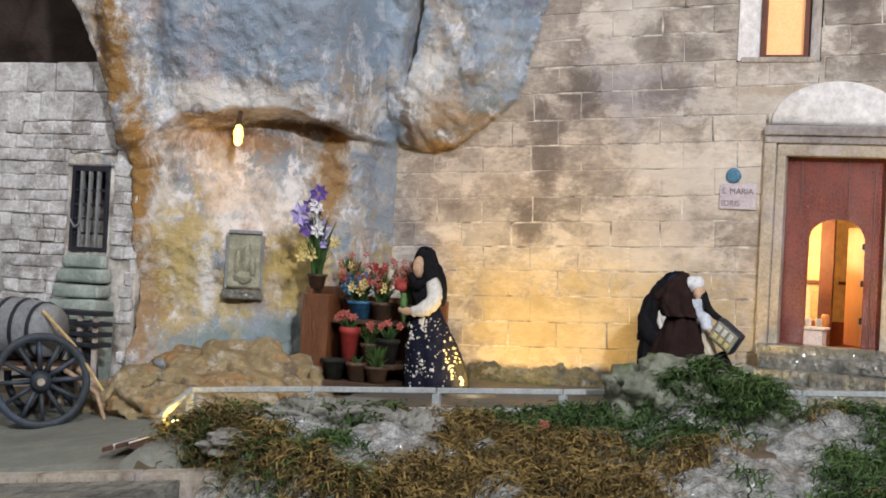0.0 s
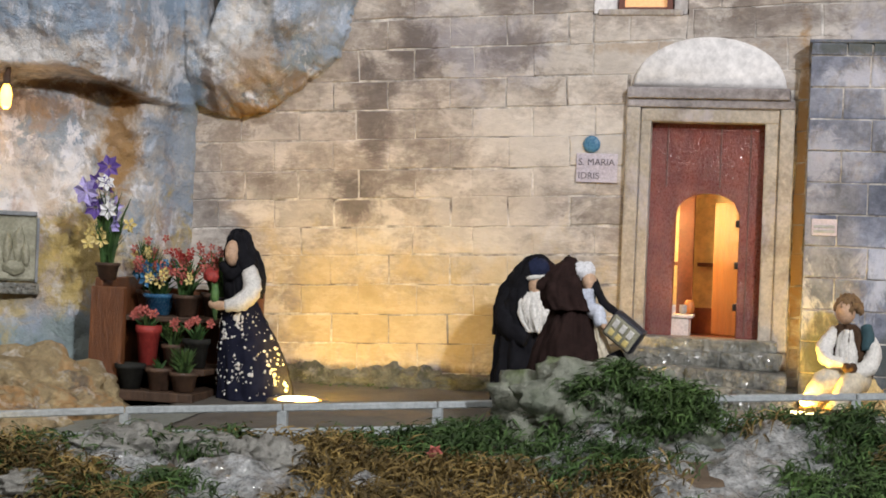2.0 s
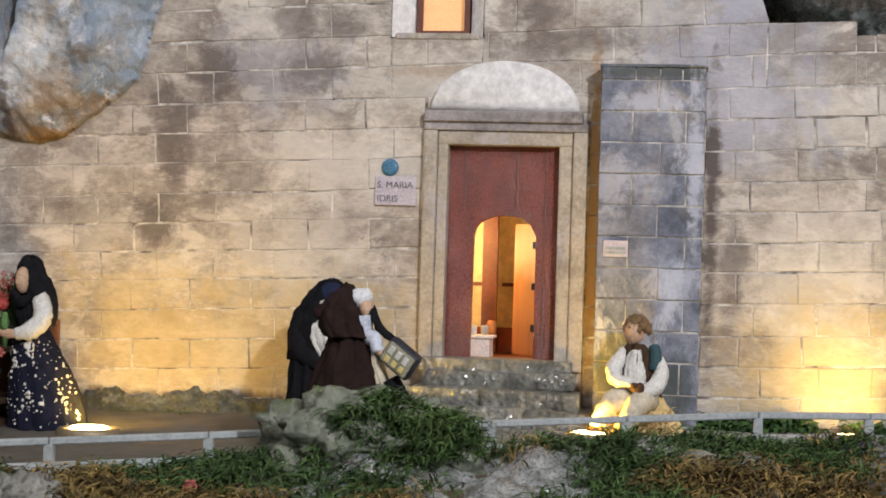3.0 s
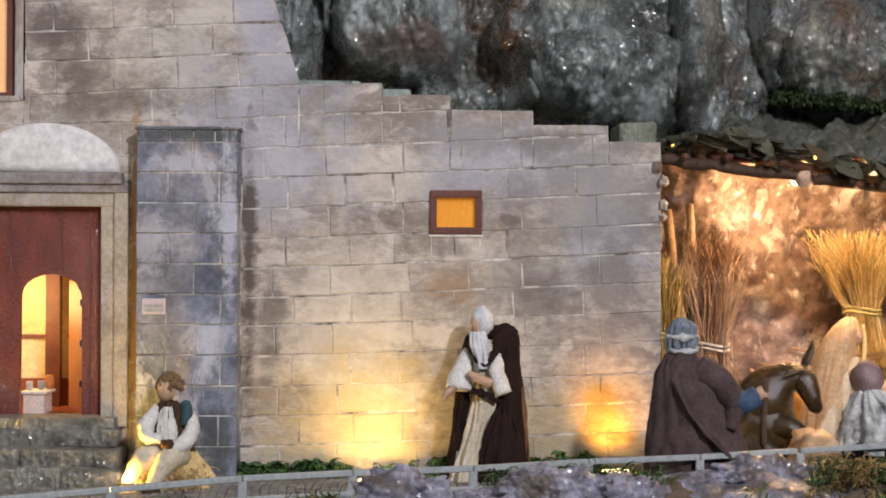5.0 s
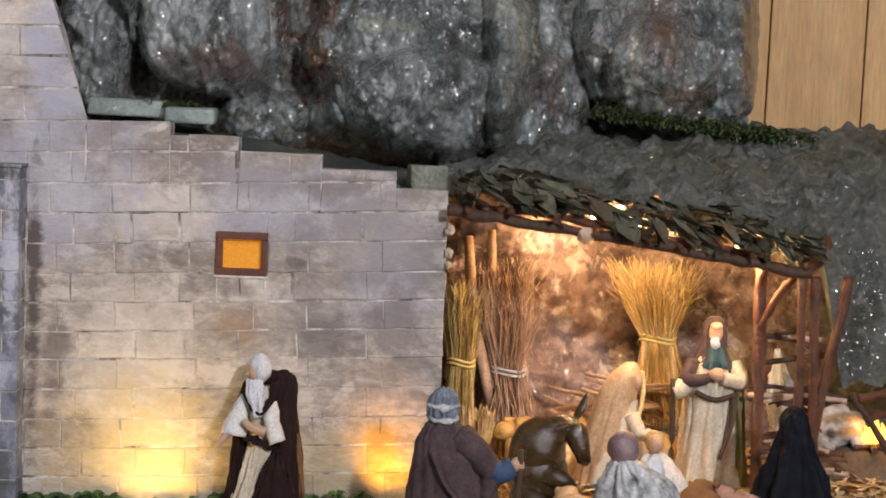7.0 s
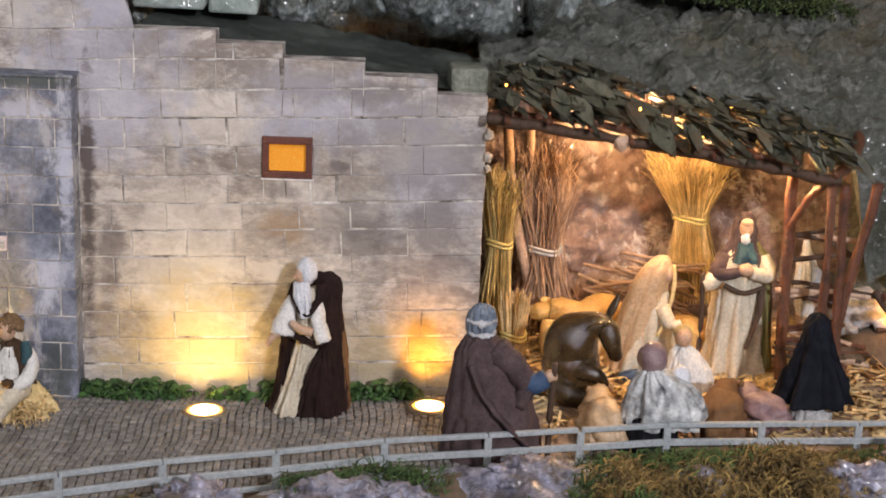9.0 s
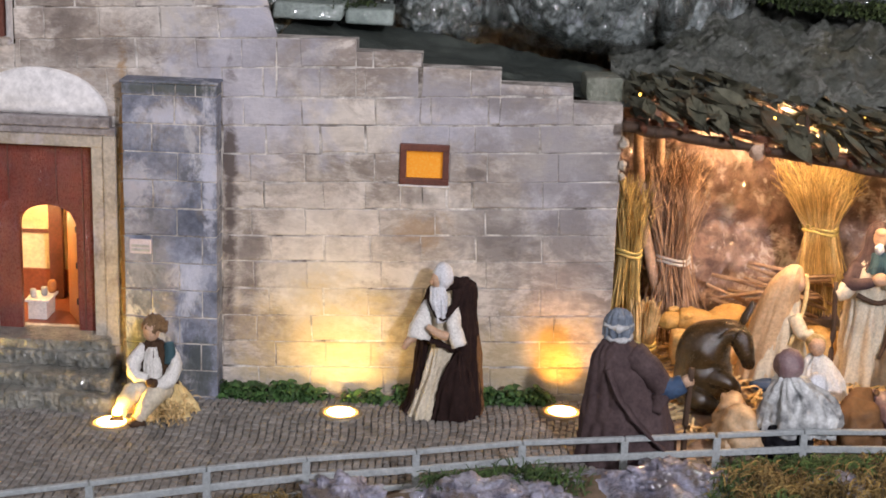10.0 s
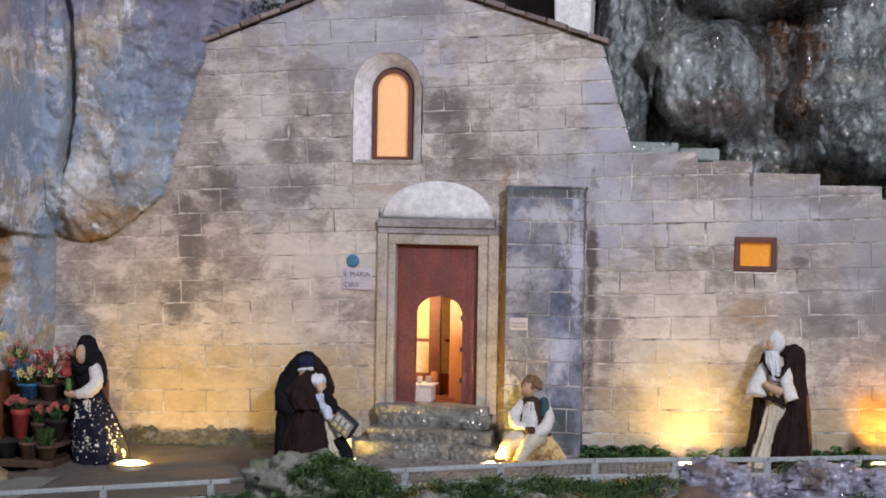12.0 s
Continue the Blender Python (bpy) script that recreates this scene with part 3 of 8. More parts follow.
bm_.to_mesh(street.data)
bm_.free()
tagged(street, "smooth street in front of the church, darkened to paint in shade", "street", kind="structure")

# Smooth road beside the cart, its kerb and the row of paving tiles below it
road = put("pavement", sheet(spread(-1.9, -0.60, 40), spread(-0.960, -0.36, 24), lambda x, y: (x, y, ground_z(x, y) + 0.003 + 0.001 * fbm(x * 30, y * 30, 0, 2))), ROAD)
tagged(road, "worn grey-green road beside the cart", "road", kind="structure")

# ---------------------------------------------------------------- church facade


def clip_poly(poly, planes):
    """Cut a convex polygon by half-planes (px, pz, nx, nz): kept where (p - q) . n <= 0."""
    for px, pz, nx, nz in planes:
        out = []
        for i, a in enumerate(poly):
            b = poly[(i + 1) % len(poly)]
            da, db = (a[0] - px) * nx + (a[1] - pz) * nz, (b[0] - px) * nx + (b[1] - pz) * nz
            if da <= 0:
                out.append(a)
            if da * db < 0:
                s = da / (da - db)
                out.append((a[0] + s * (b[0] - a[0]), a[1] + s * (b[1] - a[1])))
        poly = out
        if len(poly) < 3:
            return []
    return poly


def slab(bm, poly, y0, y1, edge, mat=0):
    """A block with the outline poly in x, z: back at y1, front at y0, its front edges worn round."""
    cx, cz = sum(p[0] for p in poly) / len(poly), sum(p[1] for p in poly) / len(poly)

    def ring(y, inset):
        out = []
        for px, pz in poly:
            dx, dz = px - cx, pz - cz
            out.append(bm.verts.new((px - inset * (1 if dx > 0 else -1) * min(1, abs(dx) / 0.004), y, pz - inset * (1 if dz > 0 else -1) * min(1, abs(dz) / 0.004))))
        return out

    loops = [ring(y1, 0), ring(y0 + edge * 0.8, 0), ring(y0, edge)]
    n = len(poly)
    for a, b in zip(loops, loops[1:]):
        for i in range(n):
            bm.faces.new((a[i], a[(i + 1) % n], b[(i + 1) % n], b[i])).material_index = mat
    bm.faces.new(loops[2]).material_index = mat


def cut_rect(r, hole):
    """What is left of a rectangle (x0, x1, z0, z1) beside a hole of the same form."""
    x0, x1, z0, z1 = r
    a, b, c, d = hole
    if b <= x0 or a >= x1 or d <= z0 or c >= z1:
        return [r]
    out = []
    if a > x0:
        out.append((x0, a, z0, z1))
    if b < x1:
        out.append((b, x1, z0, z1))
    mx0, mx1 = max(a, x0), min(b, x1)
    if c > z0:
        out.append((mx0, mx1, z0, c))
    if d < z1:
        out.append((mx0, mx1, d, z1))
    return [q for q in out if q[1] - q[0] > 0.005 and q[3] - q[2] > 0.005]


# Running bond, drawn a little aslant: the courses rise to the right, the upright joints lean to the left
COURSES = [-0.060, -0.0155, 0.029, 0.072, 0.115, 0.160, 0.204, 0.246, 0.289, 0.332, 0.377, 0.421, 0.465, 0.511, 0.556, 0.604, 0.649, 0.692, 0.736, 0.785, 0.832, 0.878, 0.924]
RISE, LEAN = 0.042, 0.046
STEPS = [(0.372, 0.493, 0.575), (0.493, 0.593, 0.557), (0.593, 0.715, 0.537), (0.715, 0.825, 0.516), (0.825, 0.904, 0.490)]
WINDOW, DOOR, SMALL = (-0.166, -0.032, 0.548, 0.757), (-0.112, 0.126, 0.072, 0.438), (0.566, 0.638, 0.356, 0.416)
GABLE = [(-0.461, 0.779, -0.136, 0.354), (0.312, 0.776, 0.141, 0.419), (0.312, 0.776, 0.201, 0.06)]


def facade_blocks(seed):
    """The blocks of the bond as four-cornered outlines in x, z."""
    rng = random.Random(seed)
    out = []
    for k, (c0, c1) in enumerate(zip(COURSES, COURSES[1:])):
        odd = k % 2
        cuts = [-0.897 + 0.0898 * i + (0.0 if odd else 0.0379) for i in range(14)]
        right = (0.345, 0.4315, 0.544, 0.630, 0.715, 0.823) if odd else (0.3715, 0.458, 0.529, 0.612, 0.694, 0.799)
        cuts = [u for u in cuts if u < (0.33 if c0 > 0.52 else 0.28)] + [u for u in right if c0 < 0.54] + [0.93]
        cuts = [u + rng.uniform(-0.0035, 0.0035) for u in cuts]
        for a, b in zip(cuts, cuts[1:]):
            poly = []
            for u, c in ((a, c0), (b, c0), (b, c1), (a, c1)):
                x = u - LEAN * c
                poly.append((min(x, 0.904), c + RISE * x))
            out.append(poly)
    return out


def beside(poly, hole):
    """What is left of a convex outline beside a rectangular hole (x0, x1, z0, z1)."""
    a, b, c, d = hole
    strip = [(a, 0, -1, 0), (b, 0, 1, 0)]
    pieces = [clip_poly(poly, [(a, 0, 1, 0)]), clip_poly(poly, [(b, 0, -1, 0)]), clip_poly(poly, strip + [(0, c, 0, 1)]), clip_poly(poly, strip + [(0, d, 0, -1)])]
    xs, zs = [p[0] for p in poly], [p[1] for p in poly]
    if max(xs) <= a or min(xs) >= b or max(zs) <= c or min(zs) >= d:
        return [poly]
    return [p for p in pieces if p]


core = bmesh.new()
outline = [(-0.84, -0.06), (0.902, -0.06), (0.902, 0.488), (0.825, 0.488), (0.825, 0.514), (0.715, 0.514), (0.715, 0.535), (0.593, 0.535), (0.593, 0.555), (0.493, 0.555),
           (0.493, 0.572), (0.364, 0.572), (0.331, 0.70), (0.304, 0.774), (-0.107, 0.912), (-0.461, 0.777), (-0.84, 0.632)]
arch = [(-0.168, 0.546), (-0.030, 0.546)] + [(-0.099 + 0.069 * math.cos(a), 0.690 + 0.0735 * math.sin(a)) for a in spread(0, math.pi, 13)]
holes = [arch, [(-0.082, 0.084), (0.090, 0.084), (0.090, 0.394), (-0.082, 0.394)], [(0.569, 0.359), (0.635, 0.359), (0.635, 0.413), (0.569, 0.413)]]
edges = []
for loop in [outline] + holes:
    vs = [core.verts.new((px, 0.0016, pz)) for px, pz in loop]
    edges += [core.edges.new((vs[i], vs[(i + 1) % len(vs)])) for i in range(len(vs))]
bmesh.ops.triangle_fill(core, use_beauty=True, use_dissolve=False, edges=edges)
g = bmesh.ops.extrude_face_region(core, geom=list(core.faces))
bmesh.ops.translate(core, vec=(0, 0.045, 0), verts=[v for v in g["geom"] if isinstance(v, bmesh.types.BMVert)])
bmesh.ops.recalc_face_normals(core, faces=list(core.faces))
facade = put("wall_church", core, LIMEJOINT, smooth=False)
tagged(facade, "weathered pale stone church front with stepped side wall", "wall", kind="structure")

# Gable coping: thin clay tiles along both slopes
for (xa, za), (xb, zb), n in (((-0.472, 0.778), (-0.107, 0.917), 9), ((-0.107, 0.917), (0.324, 0.774), 11)):
    for i in range(n):
        s0, s1 = i / n, (i + 1) / n - 0.006
        bm = bmesh.new()
        ax, az, bx, bz = xa + (xb - xa) * s0, za + (zb - za) * s0, xa + (xb - xa) * s1, za + (zb - za) * s1
        nx, nz = -(bz - az), bx - ax
        q = math.hypot(nx, nz)
        nx, nz = nx / q * (0.007 + 0.003 * ((i * 7) % 3) / 2), nz / q * (0.007 + 0.003 * ((i * 7) % 3) / 2)
        slab(bm, [(ax, az), (bx, bz), (bx + nx, bz + nz), (ax + nx, az + nz)], -0.014 - 0.002 * (i % 2), 0.05, 0.002)
        part("coping_tile", bm, COPING, facade)

# Church window: splayed white reveal, frame and lit pane
window = thing("window_1", "arched church window lit from inside with white reveal", "window")
window["kind"] = "structure"


def arch_loop(x0, x1, z0, zs, y, n=15):
    cx, r = (x0 + x1) / 2, (x1 - x0) / 2
    return [(x0, y, z0), (x1, y, z0)] + [(cx + r * math.cos(a), y, zs + r * math.sin(a) * 1.06) for a in spread(0, math.pi, n)]


def bridge(bm, a, b, mat=0):
    va, vb = [bm.verts.new(p) for p in a], [bm.verts.new(p) for p in b]
    n = len(va)
    for i in range(n):
        bm.faces.new((va[i], va[(i + 1) % n], vb[(i + 1) % n], vb[i])).material_index = mat


bm = bmesh.new()
bridge(bm, arch_loop(-0.166, -0.032, 0.547, 0.690, -0.0012), arch_loop(-0.136, -0.054, 0.554, 0.691, 0.034))
part("reveal", bm, PLASTER, window, "white painted splayed reveal", True)
bm = bmesh.new()
for (a, b) in (((-0.134, -0.056, 0.553, 0.690, 0.026), (-0.134, -0.056, 0.553, 0.690, 0.040)), ((-0.126, -0.064, 0.561, 0.690, 0.026), (-0.126, -0.064, 0.561, 0.690, 0.040)),
               ((-0.134, -0.056, 0.553, 0.690, 0.026), (-0.126, -0.064, 0.561, 0.690, 0.026))):
    bridge(bm, arch_loop(*a), arch_loop(*b))
part("frame", bm, BROWNFRAME, window, "dark red wooden frame")
bm = bmesh.new()
bm.faces.new([bm.verts.new(p) for p in arch_loop(-0.128, -0.062, 0.559, 0.690, 0.036)])
part("pane", bm, PEACH, window, "glowing peach-coloured pane")
bm = bmesh.new()
add_box(bm, -0.160, -0.038, -0.0022, 0.030, 0.5445, 0.5535, 0.002)
part("sill", bm, JAMB, window)
# Stone round the arch's shoulders, and a soft plaster rim
for q in (-1, 1):
    bm = bmesh.new()
    curve = [(-0.099 + q * 0.0675 * math.cos(a), 0.690 + 0.0715 * math.sin(a)) for a in spread(0, math.pi / 2, 9)]
    fan = [(-0.099 + q * 0.0675, 0.7575)] + curve[::-1]
    for yy in (0.0006,):
        c0 = bm.verts.new((fan[0][0], yy, fan[0][1]))
        vs = [bm.verts.new((p[0], yy, p[1])) for p in fan[1:]]
        ins = [bm.verts.new((p[0], 0.02, p[1])) for p in fan[1:]]
        for i in range(len(vs) - 1):
            bm.faces.new((c0, vs[i], vs[i + 1]))
            bm.faces.new((vs[i], ins[i], ins[i + 1], vs[i + 1]))
    bmesh.ops.recalc_face_normals(bm, faces=list(bm.faces))
    part("spandrel", bm, STONE, window)

# Small square window
small = thing("window_2", "small square window with dark red frame, glowing orange", "window")
small["kind"] = "structure"
for nm, b, mt in (("frame_top", (0.564, 0.640, -0.006, 0.012, 0.407, 0.418), BROWNFRAME), ("frame_bottom", (0.564, 0.640, -0.006, 0.012, 0.354, 0.364), BROWNFRAME),
                  ("frame_side", (0.564, 0.574, -0.0055, 0.012, 0.364, 0.407), BROWNFRAME), ("frame_side", (0.630, 0.640, -0.0055, 0.012, 0.364, 0.407), BROWNFRAME),
                  ("pane", (0.573, 0.631, 0.004, 0.007, 0.363, 0.408), ORANGEPANE), ("sill", (0.562, 0.642, -0.0030, 0.004, 0.350, 0.3535), PLASTER)):
    bm = bmesh.new()
    add_box(bm, *b, bevel=0.0012 if nm != "pane" else 0)
    part(nm, bm, mt, small)

# Doorway: jambs, lintel, cornice, lunette, open arched wicket in a red door, room behind
portal = thing("door_1", "red lacquered church door with an open arched wicket", "door")
portal["kind"] = "structure"
for nm, b, mt in (("jamb", (-0.112, -0.092, -0.012, 0.004, 0.070, 0.412), JAMB), ("jamb", (-0.092, -0.077, -0.006, 0.030, 0.070, 0.398), JAMB),
                  ("jamb", (0.104, 0.124, -0.012, 0.004, 0.070, 0.412), JAMB), ("jamb", (0.084, 0.104, -0.006, 0.030, 0.070, 0.398), JAMB),
                  ("lintel", (-0.112, 0.124, -0.012, 0.004, 0.412, 0.424), CORNICE), ("lintel", (-0.092, 0.104, -0.007, 0.030, 0.392, 0.412), JAMB),
                  ("cornice", (-0.112, 0.117, -0.018, 0.004, 0.424, 0.441), CORNICE), ("threshold", (-0.105, 0.112, -0.040, 0.030, 0.066, 0.086), STEPSTONE)):
    bm = bmesh.new()
    add_box(bm, *b, bevel=0.0030, rough=0.0009)
    part(nm, bm, mt, portal)
bm = bmesh.new()
loop = [(0.003 + 0.108 * math.cos(a), 0.4415 + 0.072 * math.sin(a)) for a in spread(0, math.pi, 21)]
slab(bm, loop, -0.012, 0.003, 0.007)
part("lunette", bm, PLASTER, portal, "white half-round plaster panel", True)
door = bmesh.new()
ev = []
wick = [(-0.038, 0.086), (0.052, 0.086)] + [(0.007 + 0.045 * math.cos(a), 0.262 + 0.030 * math.sin(a)) for a in spread(0, math.pi, 11)]
for loop in ([(-0.0795, 0.0859), (-0.039, 0.0859), (-0.038, 0.262)] + [p for p in wick[12:2:-1]][1:-1] + [(0.052, 0.262), (0.053, 0.0859), (0.0875, 0.0859), (0.0875, 0.394), (-0.0795, 0.394)],):
    vs = [door.verts.new((px, 0.014, pz)) for px, pz in loop]
    ev += [door.edges.new((vs[i], vs[(i + 1) % len(vs)])) for i in range(len(vs))]
bmesh.ops.triangle_fill(door, use_beauty=True, edges=ev)
g = bmesh.ops.extrude_face_region(door, geom=list(door.faces))
bmesh.ops.translate(door, vec=(0, 0.010, 0), verts=[v for v in g["geom"] if isinstance(v, bmesh.types.BMVert)])
bmesh.ops.recalc_face_normals(door, faces=list(door.faces))
part("leaf", door, REDDOOR, portal, "glossy dark red leaf")
for x in (-0.0535, 0.0225, 0.064):
    bm = bmesh.new()
    add_box(bm, x - 0.001, x + 0.001, 0.0125, 0.0145, 0.30 if abs(x) < 0.06 else 0.09, 0.392, 0.0004)
    part("plank_joint", bm, BROWNFRAME, portal)
bm = bmesh.new()
add_box(bm, -0.0825, 0.0, 0.0, 0.004, 0.088, 0.282, 0.0015, turn=Matrix.Translation((0.0515, 0.027, 0)) @ Matrix.Rotation(radians(-62), 4, "Z"))
wicket = part("wicket_leaf", bm, WICKETWOOD, portal, "orange-brown wicket leaf standing open inwards")
for z in (0.125, 0.185, 0.245):
    bm = bmesh.new()
    add_box(bm, 0.0465, 0.0520, 0.0245, 0.0290, z, z + 0.010, 0.001)
    part("hinge", bm, IRON, wicket)
for nm, b, mt in (("floor_inside", (-0.20, 0.22, 0.05, 0.245, 0.070, 0.080), REDFLOOR), ("wall_inside", (-0.20, 0.22, 0.235, 0.245, 0.08, 0.42), YELLOWROOM), ("dado", (-0.199, 0.219, 0.229, 0.235, 0.081, 0.122), REDFLOOR),
                  ("wall_inside", (-0.21, -0.20, 0.05, 0.245, 0.08, 0.42), YELLOWROOM), ("wall_inside", (0.22, 0.23, 0.05, 0.245, 0.08, 0.42), YELLOWROOM), ("ceiling_inside", (-0.21, 0.23, 0.05, 0.245, 0.42, 0.43), YELLOWROOM)):
    bm = bmesh.new()
    add_box(bm, *b)
    part(nm, bm, mt, portal)
lamp("church_lamp", "POINT", pose(-0.085, 0.125, 0.255), 1.7, (1.0, 0.68, 0.30), 0.012)
beam = thing("wooden_partition", "dark wooden partition frame inside the church", "partition")
for nm, b in (("post", (-0.047, -0.023, 0.196, 0.208, 0.081, 0.41)), ("rail", (-0.019, 0.012, 0.229, 0.234, 0.187, 0.193)), ("rail", (-0.115, -0.046, 0.229, 0.234, 0.187, 0.193))):
    bm = bmesh.new()
    add_box(bm, *b, bevel=0.001)
    part(nm, bm, BROWNFRAME, beam)
tab = thing("white_table", "small white cloth-covered table inside the church", "table")
bm = bmesh.new()
add_box(bm, -0.050, -0.018, 0.076, 0.126, 0.080, 0.1095, 0.002)
part("cloth", bm, WHITE, tab)
bm = bmesh.new()
add_box(bm, -0.054, -0.013, 0.072, 0.130, 0.110, 0.1145, 0.0015)
part("tabletop", bm, WHITE, tab)
for x, y, r in ((-0.044, 0.090, 0.0055), (-0.029, 0.102, 0.006)):
    bm = bmesh.new()
    add_tube(bm, [(x, y, 0.1145), (x, y, 0.119), (x, y, 0.1285)], [r * 0.6, r, r * 0.9], 10)
    tagged(put("cup", bm, GREYWHITE), "small grey cup on the white table", "cup", "cups on the table")
bm = bmesh.new()
add_tube(bm, [(-0.021, 0.120, 0.1145), (-0.021, 0.120, 0.122), (-0.021, 0.120, 0.131), (-0.021, 0.120, 0.136)], [0.005, 0.008, 0.0075, 0.005], 12)
tagged(put("vase", bm, WICKETWOOD), "small brown vase on the white table", "vase")

# Steps in front of the door, of rough stones
stair = thing("doorstep", "three rough grey stone steps below the church door", "steps")
rng = random.Random(11)
for i, (yf, yb, z0, z1, xa, xb) in enumerate(((-0.050, 0.000, 0.048, 0.068, -0.098, 0.118), (-0.085, 0.000, 0.024, 0.047, -0.110, 0.128), (-0.120, 0.000, -0.012, 0.023, -0.128, 0.140))):
    x = xa
    while x < xb - 0.02:
        w = rng.uniform(0.085, 0.19)
        e = min(x + w, xb)
        bm = bmesh.new()
        add_box(bm, x - 0.001, e + 0.001, yf + rng.uniform(-0.008, 0.006), yb - 0.001, z0 - 0.004, z1 + rng.uniform(-0.002, 0.002), 0.0050, rough=0.0034)
        part("stone", bm, STEPSTONE, stair, smooth=True)
        x = e

# Buttress core and slots
buttress = bmesh.new()
add_box(buttress, 0.144, 0.286, -0.0420, 0.002, -0.02, 0.500, 0.003)
buttress = put("buttress", buttress, LIMEJOINT, smooth=False)
tagged(buttress, "blue-grey stone buttress against the church front", "buttress")
bm = bmesh.new()
add_box(bm, 0.152, 0.186, -0.0475, -0.040, 0.236, 0.259, 0.001)
slot = put("letter_slot", bm, SIGN, buttress, smooth=False)
for z in (0.240, 0.2465):
    bm = bmesh.new()
    add_box(bm, 0.155, 0.183, -0.0485, -0.0465, z, z + 0.004, 0.0005)
    part("slat", bm, RAIL, slot)

# Name plate and enamel disc
plate = thing("name_plate", "pale lilac name plate with worn black letters", "sign", at=(-0.153, -0.0022, 0.323))
bm = bmesh.new()
add_box(bm, -0.030, 0.030, -0.0012, 0.0012, -0.021, 0.021, 0.0006)
part("board", bm, SIGN, plate)
for txt, x, z in (("S. MARIA", -0.027, 0.004), ("IDRIS", -0.027, -0.016)):
    cu = bpy.data.curves.new("letters", "FONT")
    cu.body, cu.size, cu.extrude = txt, 0.0135, 0.0003
    tmp = new("letters", cu)
    me = bpy.data.meshes.new_from_object(tmp.evaluated_get(bpy.context.evaluated_depsgraph_get()))
    bpy.data.objects.remove(tmp)
    me.materials.append(LETTER)
    ob = new("letters", me)
    ob.parent = plate
    ob.matrix_basis = pose(x, -0.0016, z, 90, 0, 0)
bm = bmesh.new()
add_tube(bm, [(-0.162, 0.001, 0.357), (-0.162, -0.003, 0.357), (-0.162, -0.0045, 0.357)], [0.0125, 0.0125, 0.009], 20)
tagged(put("enamel_disc", bm, BLUEDISC), "round blue enamel disc on the church wall", "plaque")

# Mossy stair behind the stepped wall
sweep = thing("outdoor_ramp", "dark mossy stone ramp rising behind the side wall", "ramp")
bm = sheet(spread(0.362, 0.94, 90), spread(0.049, 0.36, 40), lambda x, y: (x, y, 0.564 - 0.155 * (x - 0.372) + 0.012 * step(0.25, 0.36, y) + 0.005 * fbm(x * 22, y * 22, 1.0, 4) + 0.0015 * fbm(x * 90, y * 90, 2.0, 2)))
part("slab", bm, SLAB, sweep, "", True)
for a, b, z, y0, y1 in ((0.335, 0.45, 0.604, 0.21, 0.33), (0.45, 0.53, 0.592, 0.24, 0.34), (0.845, 0.903, 0.522, 0.05, 0.14)):
    bm = bmesh.new()
    add_box(bm, a, b, y0, y1, z - (0.05 if a > 0.8 else 0.026), z, 0.006, rough=0.003)
    part("curb_stone", bm, CURB if a < 0.5 else MOSSROCK, sweep, smooth=True)

# ---------------------------------------------------------------- painted rocks


def cave_y(x, z):
    low = table(x, [(-1.30, -0.30), (-1.12, -0.325), (-1.06, -0.275), (-0.97, -0.225), (-0.86, -0.175), (-0.79, -0.10), (-0.757, 0.0), (-0.74, 0.09)])
    low += 0.045 * step(-1.09, -1.0, x) * step(-0.77, -0.86, x) * step(0.16, 0.34, z)
    low -= 0.035 * step(0.07, -0.04, z) + 0.012 * fbm(x * 9, z * 7, 4.0, 4)
    lip = table(x, [(-1.2, 0.30), (-1.10, 0.335), (-1.03, 0.385), (-0.94, 0.405), (-0.85, 0.402), (-0.78, 0.375), (-0.74, 0.37)])
    lip += 0.010 * fbm(x * 14, 2.0, 0.5, 3)
    deep = 0.085 * step(-1.08, -1.0, x) * step(-0.74, -0.84, x) + 0.02
    y = low - deep * step(lip - 0.004, lip + 0.012, z) - 0.06 * step(lip, 0.62, z) + 0.10 * step(0.62, 1.2, z)
    if x > -0.757:
        y = 0.12
    edge = table(z, [(0.38, -0.66), (0.43, -0.59), (0.472, -0.540), (0.60, -0.505), (0.77, -0.455), (0.92, -0.42), (1.25, -0.36)]) + 0.006 * fbm(z * 25, 1.0, 0, 3)
    floor_z = table(x, [(-0.80, 0.40), (-0.755, 0.385), (-0.70, 0.375), (-0.62, 0.398), (-0.54, 0.468)]) + 0.006 * fbm(x * 30, 0, 7.0, 3)
    if x > -0.79 and z > floor_z:
        inside = min((edge - x) / 0.07, (z - floor_z) / 0.060)
        if inside > 0:
            h = -0.012 - 0.040 * step(0, 1, min(1, inside)) + 0.014 * fbm(x * 20, z * 20, 3.0, 4) - 0.022 * step(0, 1, (z - floor_z) / 0.12) * step(0.0, 1.0, (edge - x) / 0.12)
            y = min(y, h) if x > -0.757 else y + (h - y) * step(-0.79, -0.74, x)
    crack = -0.724 + 0.022 * math.sin(z * 9 + 1.2) - 0.05 * (z - 0.6)
    y += 0.085 * math.exp(-((x - crack) / 0.0075) ** 2) * step(0.47, 0.55, z)
    left = table(z, [(0.0, -1.085), (0.3, -1.11), (0.47, -1.150), (0.6, -1.20), (1.0, -1.30)]) + 0.008 * fbm(z * 22, 5.0, 0, 3)
    if x < left:
        y += 0.25 * step(left, left - 0.03, x)
    return y - 0.013 * fbm(x * 9, z * 9, 0.3, 5) - 0.008 * abs(fbm(x * 22, z * 19, 7.3, 4)) - 0.0028 * fbm(x * 60, z * 60, 2.3, 3)


